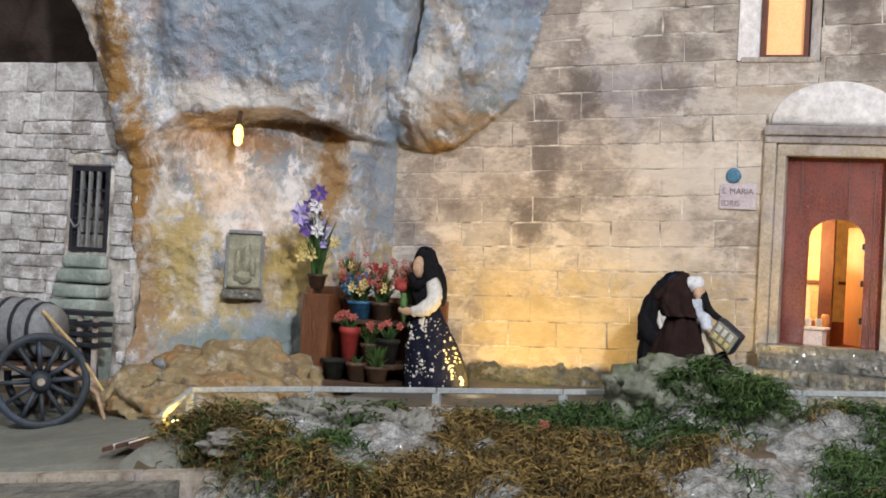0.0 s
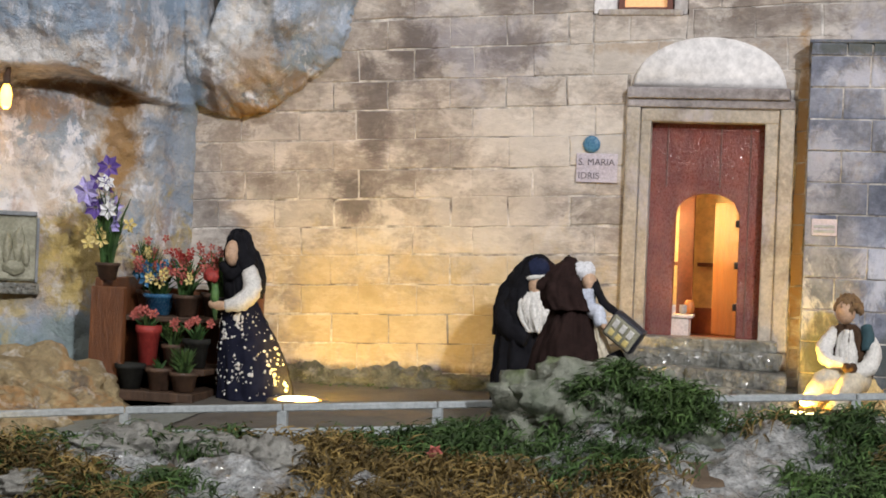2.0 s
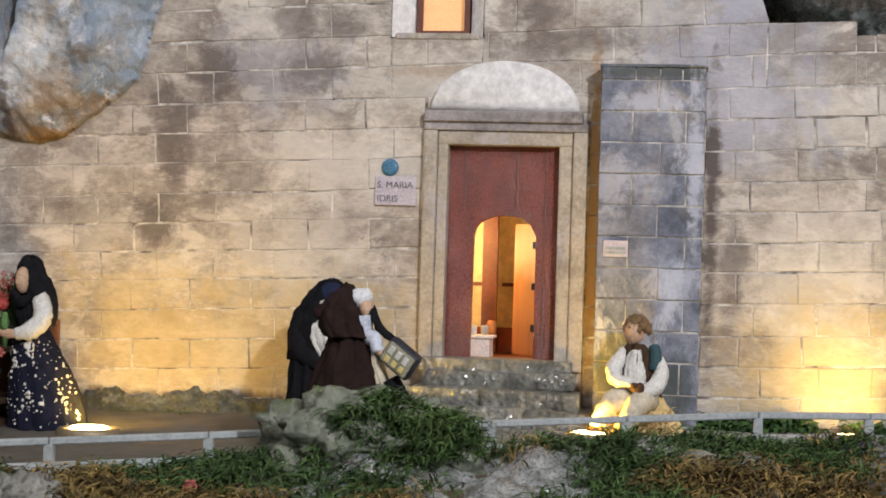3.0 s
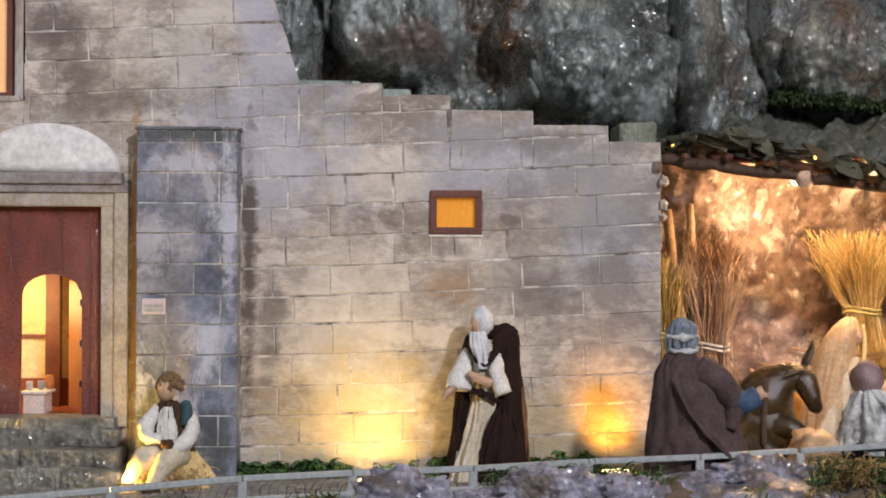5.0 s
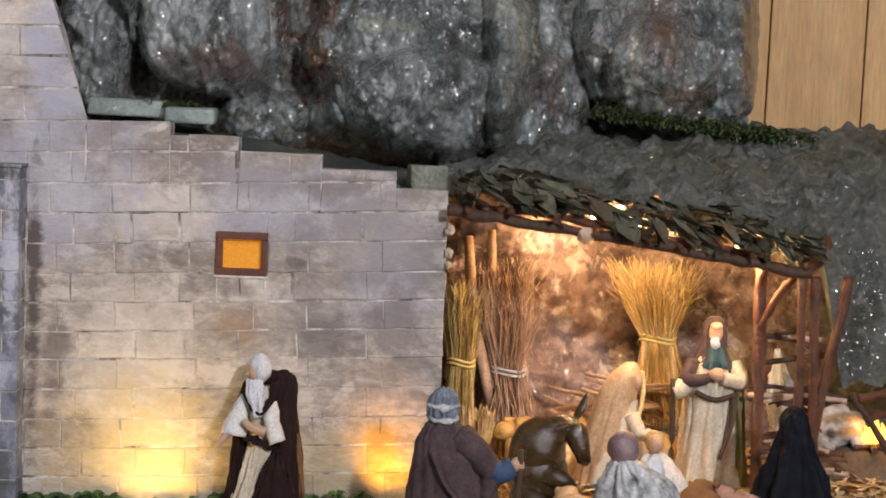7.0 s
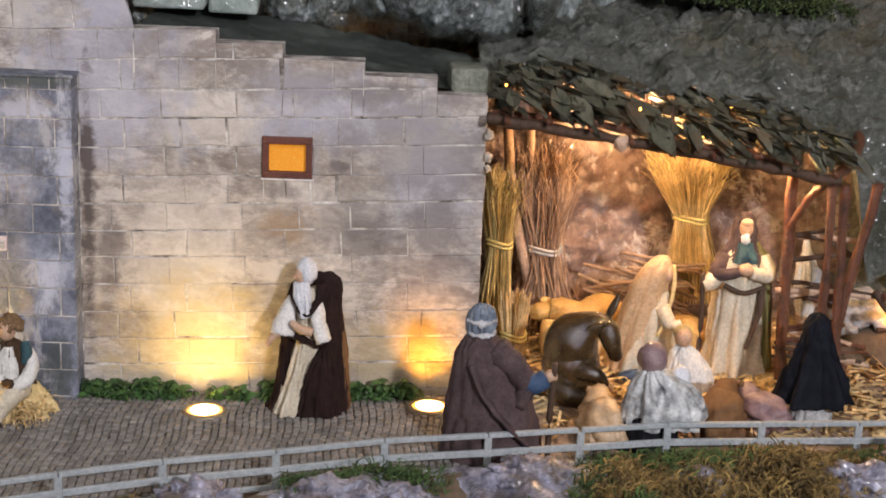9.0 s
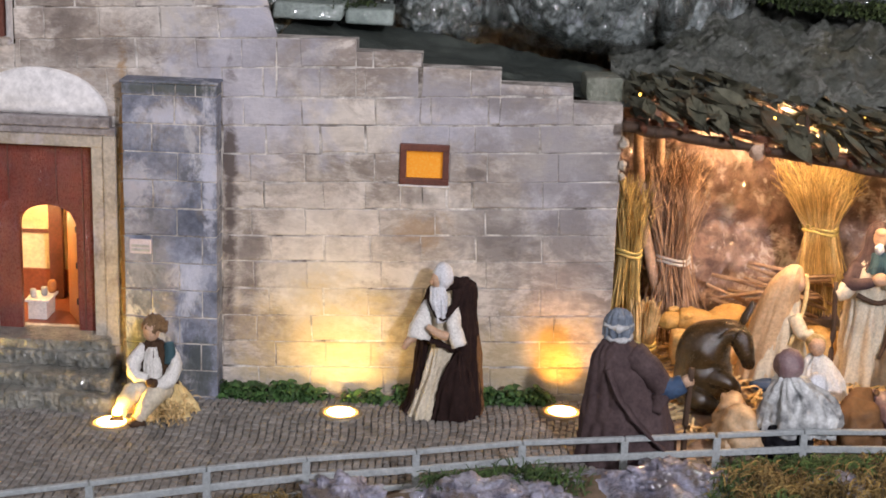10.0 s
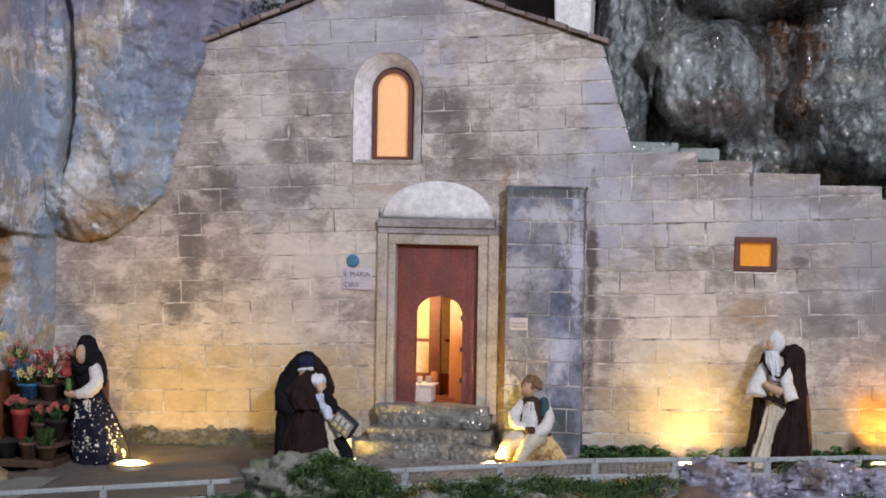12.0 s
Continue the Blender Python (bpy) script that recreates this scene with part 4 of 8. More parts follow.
cave_mat = stain_and_shade(CAVE, [(-0.90, 0.60, 0.32, 0.16, 0.85), (-0.56, 0.64, 0.10, 0.20, 0.7), (-0.76, 0.33, 0.07, 0.14, 0.75), (-0.93, 0.05, 0.14, 0.05, 0.7), (-0.80, 0.06, 0.12, 0.08, 0.75)], (0.255, 0.345, 0.46), 12)
stain_and_shade(cave_mat, [(-0.48, 0.80, 0.12, 0.18, 0.85), (-0.56, 0.98, 0.24, 0.18, 0.85), (-0.80, 0.92, 0.30, 0.16, 0.8)], (0.20, 0.205, 0.31), 14)
stain_and_shade(cave_mat, [(-1.10, 0.22, 0.03, 0.18, 0.6), (-0.94, 0.27, 0.10, 0.07, 0.5), (-0.68, 0.50, 0.06, 0.10, 0.55), (-0.97, 0.45, 0.18, 0.035, 0.7), (-1.02, 0.14, 0.018, 0.14, 0.7)], (0.84, 0.80, 0.75), 22)
stain_and_shade(cave_mat, [(-0.86, 0.03, 0.10, 0.06, 0.85), (-1.0, 0.03, 0.10, 0.05, 0.8), (-0.75, 0.10, 0.05, 0.10, 0.8)], (0.22, 0.29, 0.28), 18)
stain_and_shade(cave_mat, [(-1.055, 0.16, 0.055, 0.14, 0.8), (-0.885, 0.16, 0.07, 0.08, 0.9), (-0.72, 0.20, 0.07, 0.12, 0.95), (-0.98, 0.10, 0.05, 0.06, 0.7)], (0.54, 0.40, 0.13), 24)
# Rust and dark brown bands along edges, undersides and cracks
stain_and_shade(cave_mat, [(-1.00, 0.385, 0.12, 0.022, 0.6), (-0.855, 0.33, 0.030, 0.13, 0.9), (-0.66, 0.388, 0.11, 0.028, 0.95), (-0.66, 0.455, 0.05, 0.05, 0.5), (-0.60, 0.43, 0.04, 0.04, 0.6),
                   (-1.150, 0.50, 0.035, 0.14, 1.0), (-1.125, 0.30, 0.030, 0.22, 1.0), (-1.105, 0.08, 0.03, 0.12, 0.8)], (0.34, 0.185, 0.055), 28)
stain_and_shade(cave_mat, [(-0.92, 0.414, 0.14, 0.012, 0.9), (-1.00, 0.400, 0.06, 0.012, 0.8), (-0.735, 0.42, 0.012, 0.08, 0.8), (-1.165, 0.52, 0.016, 0.12, 0.8), (-1.14, 0.33, 0.012, 0.14, 0.7)], (0.10, 0.055, 0.025), 34)
inner = lambda x: step(-0.70, -0.85, x)
bm = sheet(spread(-1.38, -0.34, 330), spread(-0.12, 1.25, 400), lambda x, z: (x, cave_y(x + 0.006 + 0.018 * inner(x), z - 0.007 - 0.014 * inner(x)) + 0.015 * inner(x), z))
tagged(put("cave_rock", bm, cave_mat), "painted grey and ochre cave rock with a hollowed niche", "rock")


def back_y(x, z):
    y = 0.085 + table(x, [(0.10, 0.42), (0.36, 0.38), (0.7, 0.46), (1.0, 0.58), (1.25, 0.74), (1.6, 0.90)])
    y -= 0.08 * step(1.0, 0.55, z)
    x = (x + 0.003) / 0.965
    edge = table(z, [(0.5, 1.63), (0.62, 1.585), (0.80, 1.595), (1.0, 1.65), (1.3, 1.72)]) + 0.008 * fbm(z * 14, 0, 0, 3)
    for cx, cz, rx, rz, h in ((0.530, 0.745, 0.130, 0.128, 0.25), (0.345, 0.82, 0.068, 0.32, 0.17), (0.915, 0.76, 0.205, 0.26, 0.25), (0.905, 0.60, 0.19, 0.105, 0.15),
                              (1.13, 0.74, 0.12, 0.32, 0.15), (1.40, 0.83, 0.20, 0.27, 0.25), (1.36, 0.66, 0.11, 0.14, 0.14), (0.64, 1.02, 0.22, 0.14, 0.22), (1.15, 1.10, 0.34, 0.2, 0.24),
                              (0.66, 0.575, 0.11, 0.05, 0.10), (0.69, 0.77, 0.05, 0.16, 0.04), (0.80, 0.66, 0.06, 0.11, 0.05)):
        q = abs((x - cx) / rx) ** 2.5 + abs((z - cz) / rz) ** 2.5
        q *= 1 + 0.34 * fbm(x * 7 + cx, z * 7, cz, 4)
        if q < 1:
            y -= 0.90 * h * (1 - q) ** 0.45
    rough = 1 - 0.9 * step(edge - 0.12, edge - 0.01, x)
    y -= rough * (0.034 * fbm(x * 9, z * 6, 6.1, 5) + 0.034 * abs(fbm(x * 22, z * 13, 3.3, 5)) + 0.005 * fbm(x * 60, z * 40, 1.3, 3))
    y -= 0.10 * step(1.42, 1.52, x)
    if x > edge:
        y += 0.8 * step(edge, edge + 0.03, x)
    return y


bm = sheet(spread(0.16, 1.76, 480), spread(0.42, 1.35, 290), lambda x, z: (x, back_y(x, z), z))
stain_and_shade(WETROCK, [(0.680, 0.80, 0.075, 0.17, 1.0), (0.685, 0.66, 0.045, 0.07, 1.0)], (0.10, 0.042, 0.012), 20)
# Near-black patches put the shade of the cracks round the boulders into the colour
stain_and_shade(WETROCK, [(0.40, 0.90, 0.012, 0.2, 0.8), (0.40, 0.66, 0.02, 0.05, 0.8), (0.93, 0.86, 0.02, 0.14, 0.8), (0.55, 0.585, 0.12, 0.02, 0.8)], (0.03, 0.036, 0.02), 34)
# Brown tints, one across the big boulder's lower half
stain_and_shade(WETROCK, [(0.52, 0.665, 0.12, 0.05, 0.8), (0.42, 0.62, 0.08, 0.05, 0.6), (1.30, 0.80, 0.10, 0.16, 0.7), (1.10, 0.66, 0.08, 0.08, 0.6)], (0.20, 0.145, 0.12), 22)
stain_and_shade(WETROCK, [(0.80, 0.742, 0.060, 0.016, 0.8), (1.035, 0.73, 0.030, 0.070, 0.7), (0.99, 0.78, 0.05, 0.03, 0.6), (1.25, 0.72, 0.02, 0.10, 0.6), (0.42, 0.80, 0.03, 0.10, 0.5)], (0.40, 0.41, 0.33), 26)
# Dark mossy crevices, with their shade put into the colour
stain_and_shade(WETROCK, [(1.135, 0.79, 0.018, 0.06, 0.9), (1.165, 0.71, 0.012, 0.05, 0.7), (1.22, 0.64, 0.022, 0.05, 0.9), (0.88, 0.535, 0.10, 0.02, 0.7), (0.72, 0.66, 0.012, 0.08, 0.8)], (0.035, 0.030, 0.016), 30)
stain_and_shade(WETROCK, [(1.48, 0.80, 0.03, 0.14, 0.7), (1.30, 0.78, 0.02, 0.06, 0.8), (1.36, 0.64, 0.06, 0.04, 0.6)], (0.15, 0.080, 0.035), 24)
tagged(put("cliff", bm, WETROCK), "dark glossy papier-mache cliff of rounded boulders", "rock")

# Ledge over the stable and the rock beside it
def ledge_place(x, v):
    front = 0.20 - 0.15 * step(1.24, 1.44, x)
    y = front + v * (1.0 - front)
    z = 0.475 + 0.085 * step(0.10, 0.62, y) + 0.02 * step(1.3, 1.7, x) - 0.06 * step(0.34, 0.06, y) * step(1.2, 1.44, x) - 0.20 * step(0.12, 0.05, y) * step(1.47, 1.53, x)
    z -= 0.012 * step(0.30, 0.20, y)
    return (x, y, z + 0.022 * fbm(x * 9, y * 9, 2.0, 5) + 0.030 * abs(fbm(x * 15, y * 15, 8.0, 5)) + 0.007 * fbm(x * 50, y * 50, 5.0, 3))


bm = sheet(spread(0.90, 2.3, 260), spread(0, 1, 170), ledge_place)
tagged(put("rock_ledge", bm, ROOFROCK), "grey-green rock ledge above the stable", "rock")


def side_y(x, z):
    return table(x, [(1.50, 0.30), (1.56, 0.16), (1.75, 0.10), (2.3, 0.05)]) - 0.025 * fbm(x * 9, z * 9, 0, 5) + 0.05 * step(0.35, 0.55, z)


bm = sheet(spread(1.47, 2.3, 80), spread(-0.05, 0.56, 60), lambda x, z: (x, side_y(x, z) + 0.22, z))
tagged(put("rock_flank", bm, ROOFROCK), "grey-green rock flank beside the stable", "rock")
bm = sheet(spread(0.86, 1.58, 150), spread(-0.02, 0.495, 100), lambda x, z: (x, 0.40 + 0.03 * math.sin(x * 11) - 0.035 * fbm(x * 8, z * 8, 9.0, 5) - 0.008 * fbm(x * 40, z * 40, 1.0, 3) - 0.06 * step(0.30, 0.52, z), z))
tagged(put("stable_back_rock", bm, STABLEROCK), "marbled brown and white rock wall at the back of the stable", "rock")

# Pine boards of the room behind the landscape
planks = new("wall_boards")
tagged(planks, "wall of broad pine boards behind the landscape", "wall", kind="structure")
x = 1.195
for i in range(7):
    bm = bmesh.new()
    add_box(bm, x + 0.0015, x + 0.1985, 0.90, 0.92, 0.2, 2.2, 0.003)
    part("board", bm, PLANK, planks)
    x += 0.2

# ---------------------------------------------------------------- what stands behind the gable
# Nearly black brown that paints the shade inside the hollows
HOLLOWSHADE = M("dark_hollow_shade", (0.022, 0.014, 0.010), (0.05, 0.032, 0.024), 14, 0.8, 0.8)
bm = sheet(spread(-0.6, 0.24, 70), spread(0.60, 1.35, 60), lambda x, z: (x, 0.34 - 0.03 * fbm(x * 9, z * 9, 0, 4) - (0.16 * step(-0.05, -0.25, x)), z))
tagged(put("hollow_rock", bm, HOLLOWSHADE), "dark brown sheet that paints the shade in the hollow behind the church gable", "rock")
pillar = thing("stone_pillar", "pale square stone pillar behind the church roof", "pillar")
for z in (0.70, 0.79, 0.88, 0.97, 1.06):
    bm = bmesh.new()
    add_box(bm, 0.214, 0.284, 0.055, 0.15, z, z + 0.088, 0.005, rough=0.002)
    part("stone", bm, PLASTER, pillar, smooth=True)
pillar = thing("stone_pillar", "pale stone pillar high on the cliff", "pillar")
for z in (0.93, 1.0, 1.07):
    bm = bmesh.new()
    add_box(bm, 0.93, 1.00, 0.28, 0.36, z, z + 0.068, 0.005, rough=0.002)
    part("stone", bm, STEPSTONE, pillar, smooth=True)

# ---------------------------------------------------------------- old house and cart

house = bmesh.new()
for b in ((-1.95, -1.233, -0.300, -0.25, -0.20, 0.475), (-1.157, -1.095, -0.300, -0.25, -0.20, 0.475), (-1.233, -1.157, -0.300, -0.25, 0.305, 0.475), (-1.233, -1.157, -0.300, -0.25, -0.20, 0.148), (-1.26, -1.13, -0.25, -0.24, 0.12, 0.33)):
    add_box(house, *b)
house = put("wall_old_house", house, MORTAR, smooth=False)
tagged(house, "whitish rough stone wall of the old house", "wall", kind="structure")
# Dark sheet for the shaded depth above the house wall
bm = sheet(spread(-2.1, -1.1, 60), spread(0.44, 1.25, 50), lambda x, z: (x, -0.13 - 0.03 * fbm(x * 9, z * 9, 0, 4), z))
tagged(put("upper_hollow", bm, HOLLOWSHADE), "dark brown sheet that paints the shade in the hollow above the old house wall", "rock")

grate = thing("window_3", "narrow barred black iron window with a chain", "window")
grate["kind"] = "structure"
for nm, b in [("frame", (-1.244, -1.236, -0.306, -0.292, 0.150, 0.303)), ("frame", (-1.154, -1.146, -0.306, -0.292, 0.150, 0.303)), ("frame", (-1.236, -1.154, -0.306, -0.292, 0.290, 0.303)), ("frame", (-1.236, -1.154, -0.306, -0.292, 0.150, 0.158))] + \
        [("upright", (x - 0.0028, x + 0.0028, -0.308, -0.300, 0.158, 0.290)) for x in (-1.217, -1.195, -1.173)] + [("crossbar", (-1.236, -1.154, -0.303, -0.299, z, z + 0.0045)) for z in (0.180, 0.205, 0.230, 0.255)]:
    bm = bmesh.new()
    add_box(bm, *b, bevel=0.0008)
    part(nm, bm, BARREL if nm == "upright" else IRON, grate)
bm = bmesh.new()
add_tube(bm, [(-1.240, -0.310, 0.205), (-1.225, -0.312, 0.192), (-1.208, -0.312, 0.200), (-1.205, -0.312, 0.185)], 0.0022, 6)
part("chain", bm, BARREL, grate, "steel chain and lock")
bm = bmesh.new()
loop = [(-1.255, 0.300)] + [(-1.195 + 0.06 * math.cos(a), 0.303 + 0.020 * math.sin(a)) for a in spread(math.pi, 0, 9)] + [(-1.135, 0.300)]
slab(bm, loop, -0.309, -0.299, 0.003)
part("arch_stone", bm, CAVE, grate)
steps2 = thing("house_steps", "worn greenish stone steps below the barred window", "steps")
for k in range(5):
    bm = bmesh.new()
    add_box(bm, -1.238 + 0.003 * k, -1.150 + 0.005 * k, -0.318 - 0.014 * k, -0.300, 0.122 - 0.026 * k if k < 4 else -0.12, 0.146 - 0.026 * k, 0.006, rough=0.003)
    part("stone", bm, CURB, steps2, smooth=True)
rack = thing("wooden_rack", "black slatted wooden rack with pale feet", "rack", at=(-1.122, -0.42, 0))
gz = ground_z(-1.122, -0.42)
for b in [(-0.046 + k * 0.03, -0.039 + k * 0.03, -0.02, -0.012, gz - 0.026, 0.045) for k in range(4)]:
    bm = bmesh.new()
    add_box(bm, *b, bevel=0.001)
    part("foot", bm, JAMB if b[0] > -0.03 else DARKWOOD, rack)
for i, z in enumerate((-0.005, 0.012, 0.029, 0.046)):
    bm = bmesh.new()
    add_box(bm, -0.050, 0.056, -0.026, 0.02, z, z + 0.008, 0.0015)
    part("slat", bm, IRON, rack)

grate.scale, grate.location = (0.78, 1, 1), (-1.195 * 0.22, 0, 0)
for ob in (house, grate, steps2, rack):
    ob.location += Vector((-0.027, 0.010, 0.024))

CARTX, CARTY = -1.106, -0.555
cart_z = ground_z(CARTX, CARTY)
cart = thing("cart", "old wooden cart with blue-black spoked wheels", "cart", at=(CARTX, CARTY, cart_z))


def wheel(parent, y, turn):
    bm = bmesh.new()
    R = 0.075
    n = 40
    loops = [[bm.verts.new((r * math.cos(a), yy, R + r * math.sin(a))) for a in [2 * math.pi * k / n for k in range(n)]] for r, yy in ((R, -0.006), (R, 0.006), (R - 0.012, 0.006), (R - 0.012, -0.006))]
    for i in range(4):
        a, b = loops[i], loops[(i + 1) % 4]
        for k in range(n):
            bm.faces.new((a[k], a[(k + 1) % n], b[(k + 1) % n], b[k]))
    w = part("wheel", bm, BLUEWHEEL, parent, "blue-black wooden wheel", True)
    w.matrix_basis = pose(0, y, 0.001, 0, 0, turn)
    bm = bmesh.new()
    add_tube(bm, [(0, -0.020, R), (0, -0.013, R), (0, 0.013, R)], [0.009, 0.016, 0.016], 16)
    part("hub", bm, BLUEWHEEL, w, "", True)
    bm = bmesh.new()
    add_tube(bm, [(0, -0.024, R), (0, -0.019, R)], [0.006, 0.006], 12)
    part("axle_cap", bm, JAMB, w)
    for k in range(12):
        a = 2 * math.pi * k / 12 + 0.1
        bm = bmesh.new()
        add_tube(bm, [(0.013 * math.cos(a), 0, R + 0.013 * math.sin(a)), (0.064 * math.cos(a), 0, R + 0.064 * math.sin(a))], [0.0045, 0.003], 8)
        part("spoke", bm, BLUEWHEEL, w, "", True)
    return w


wheel(cart, 0.0, 8)
wheel(cart, 0.13, 8)
cart.rotation_euler = (0, 0, radians(30))
bm = bmesh.new()
add_tube(bm, [(0, 0, 0.075), (0, 0.13, 0.075)], 0.007, 10)
part("axle", bm, DARKWOOD, cart)
for i in range(5):
    bm = bmesh.new()
    add_box(bm, -0.20, 0.045, 0.016 + i * 0.021, 0.035 + i * 0.021, 0.094, 0.102, 0.001)
    part("bed_plank", bm, DARKWOOD, cart)
for y in (0.02, 0.115):
    bm = bmesh.new()
    add_tube(bm, [(-0.15, y, 0.09), (0.03, y, 0.096), (0.085, y - 0.01, 0.060), (0.10, y - 0.02, 0.02)], [0.005, 0.005, 0.004, 0.003], 8)
    part("shaft", bm, TWIG, cart)
bm = bmesh.new()
add_tube(bm, [(-0.005, 0.012, 0.185), (0.045, 0.008, 0.135), (0.095, 0.002, 0.065)], 0.0028, 6)
part("rope", bm, HAY, cart, "tan rope")
barrel = thing("barrel", "grey wooden barrel with dark hoops lying on the cart", "barrel", at=(CARTX - 0.075, CARTY + 0.04, cart_z + 0.102))
bm = bmesh.new()
n = 24
loops = []
for s in spread(-1, 1, 9):
    r = 0.050 * (1 - 0.22 * s * s)
    loops.append([bm.verts.new((s * 0.065, r * math.cos(a), 0.050 + r * math.sin(a))) for a in [2 * math.pi * k / n for k in range(n)]])
for a, b in zip(loops, loops[1:]):
    for k in range(n):
        bm.faces.new((a[k], a[(k + 1) % n], b[(k + 1) % n], b[k]))
bm.faces.new(loops[0][::-1])
bm.faces.new(loops[-1])
part("barrel_body", bm, BARREL, barrel, "", True)
for s in (-0.7, -0.25, 0.25, 0.7):
    bm = bmesh.new()
    r = 0.0512 * (1 - 0.22 * s * s)
    lo, hi = [[bm.verts.new((s * 0.065 + d, r * math.cos(a), 0.050 + r * math.sin(a))) for a in [2 * math.pi * k / n for k in range(n)]] for d in (-0.004, 0.004)]
    for k in range(n):
        bm.faces.new((lo[k], lo[(k + 1) % n], hi[(k + 1) % n], hi[k]))
    part("hoop", bm, IRON, barrel, "", True)

# Rubble mound at the foot of the cave
OCHRE = M("ochre_rubble", (0.22, 0.16, 0.085), (0.50, 0.39, 0.22), 24, 0.6, 0.9, fine=6, depth=0.004, crumple=0.6, cell=90,
          blots=((14, (1, 1, 1), 0.52, 0.60, (0.42, 0.22, 0.08), 0.7), (26, (1, 1, 1), 0.55, 0.62, (0.62, 0.58, 0.52), 0.6), (18, (1, 1, 1), 0.56, 0.63, (0.09, 0.08, 0.07), 0.7)))
for i, (x, y, r, h) in enumerate(((-1.03, -0.42, 0.055, 0.055), (-0.93, -0.36, 0.10, 0.075), (-0.86, -0.33, 0.09, 0.085), (-0.94, -0.45, 0.07, 0.05), (-0.84, -0.43, 0.06, 0.045), (-1.06, -0.38, 0.05, 0.04), (-0.78, -0.36, 0.05, 0.04))):
    bm = bmesh.new()
    add_ball(bm, (x, y, ground_z(x, y) + h * 0.15), (r * 1.35, r * 1.0, h * 0.85), rough=0.30, sub=5, seed=i * 3.1, freq=40)
    tagged(put("rubble_rock", bm, OCHRE), "ochre and brown rubble rock at the cave's foot", "rock", "rubble rocks")
bm = bmesh.new()
add_ball(bm, (-0.985, -0.40, 0.0), (0.016, 0.014, 0.010), rough=0.2, sub=3)
tagged(put("green_stone", bm, BARREL), "small green-grey stone on the rubble mound", "stone")

# Niche lamp and relief
nl = thing("niche_lamp", "small glowing amber bulb hanging in the cave niche", "lamp", at=(-0.969, -0.232, 0.387))
bm = bmesh.new()
add_loft(bm, [(-0.017, 0.003, 0.003, 0, 0), (-0.012, 0.007, 0.007, 0, 0), (0.004, 0.0085, 0.0085, 0, 0), (0.014, 0.006, 0.006, 0, 0), (0.018, 0.004, 0.004, 0, 0)], 14)
part("bulb", bm, BULB, nl, "glowing amber bulb", True)
bm = bmesh.new()
add_tube(bm, [(0, 0, 0.018), (0, 0, 0.028), (0, 0.01, 0.055)], [0.005, 0.005, 0.0015], 10)
part("socket", bm, DARKWOOD, nl)
lamp("niche_light", "POINT", pose(-0.969, -0.235, 0.366), 0.13, AMBER, 0.008)
relief = thing("stone_relief", "small framed stone relief panel with a ledge", "relief", at=(-0.966, -0.192, 0.176))
relief.rotation_euler = (0, 0, radians(28))
relief.scale = (0.68, 1, 1.04)
bm = bmesh.new()
loop = [(-0.045, -0.048), (0.045, -0.048), (0.045, 0.036)] + [(0.045 - 0.012 + 0.012 * math.cos(a), 0.036 + 0.012 * math.sin(a)) for a in (0.8, 1.57)] + [(-0.033, 0.048), (-0.045, 0.038)]
slab(bm, loop, -0.014, 0.02, 0.003)
part("panel", bm, BRONZEPLATE, relief, "grey-green panel")
for b in ((-0.048, -0.042, -0.05, 0.04), (0.042, 0.048, -0.05, 0.04), (-0.042, 0.042, 0.042, 0.048)):
    bm = bmesh.new()
    add_box(bm, b[0], b[1], -0.020, 0.01, b[2], b[3], 0.0015)
    part("frame", bm, BARREL, relief)
bm = bmesh.new()
for dx, dz, r, h in ((-0.016, -0.005, 0.010, 0.026), (0.006, 0.0, 0.011, 0.028), (0.022, -0.012, 0.008, 0.018), (0.0, -0.030, 0.025, 0.010)):
    add_ball(bm, (dx, -0.014, dz), (r, 0.006, h), rough=0.3, sub=3, seed=dx * 90)
part("carving", bm, BRONZEPLATE, relief, "", True)
bm = bmesh.new()
add_box(bm, -0.052, 0.052, -0.030, 0.01, -0.066, -0.051, 0.003)
part("ledge", bm, STEPSTONE, relief)

# ---------------------------------------------------------------- railing
railing = thing("railing", "low grey painted railing along the street", "railing")
posts = [-0.677, -0.533, -0.379, -0.225, -0.085, 0.060, 0.204, 0.348, 0.474, 0.620, 0.766, 0.910, 1.041, 1.165, 1.30, 1.44, 1.58]


def bar(a, b, h, w, name):
    a, b = Vector(a), Vector(b)
    d = (b - a)
    bm = bmesh.new()
    s = d.cross(Vector((0, 0, 1))).normalized() * (w / 2)
    up = Vector((0, 0, h / 2))
    q = [[bm.verts.new(p + i * s + j * up) for i, j in ((-1, -1), (1, -1), (1, 1), (-1, 1))] for p in (a, b)]
    for k in range(4):
        bm.faces.new((q[0][k], q[0][(k + 1) % 4], q[1][(k + 1) % 4], q[1][k]))
    bm.faces.new(q[0][::-1])
    bm.faces.new(q[1])
    bmesh.ops.bevel(bm, geom=list(bm.edges), offset=0.0012, segments=1, affect="EDGES")
    part(name, bm, RAIL, railing)


for x in posts:
    y = rail_y(x)
    bm = bmesh.new()
    add_box(bm, x - 0.0052, x + 0.0052, y - 0.004, y + 0.004, ground_z(x, y) - 0.012, rail_z(x) - 0.003, 0.001)
    part("post", bm, RAIL, railing)
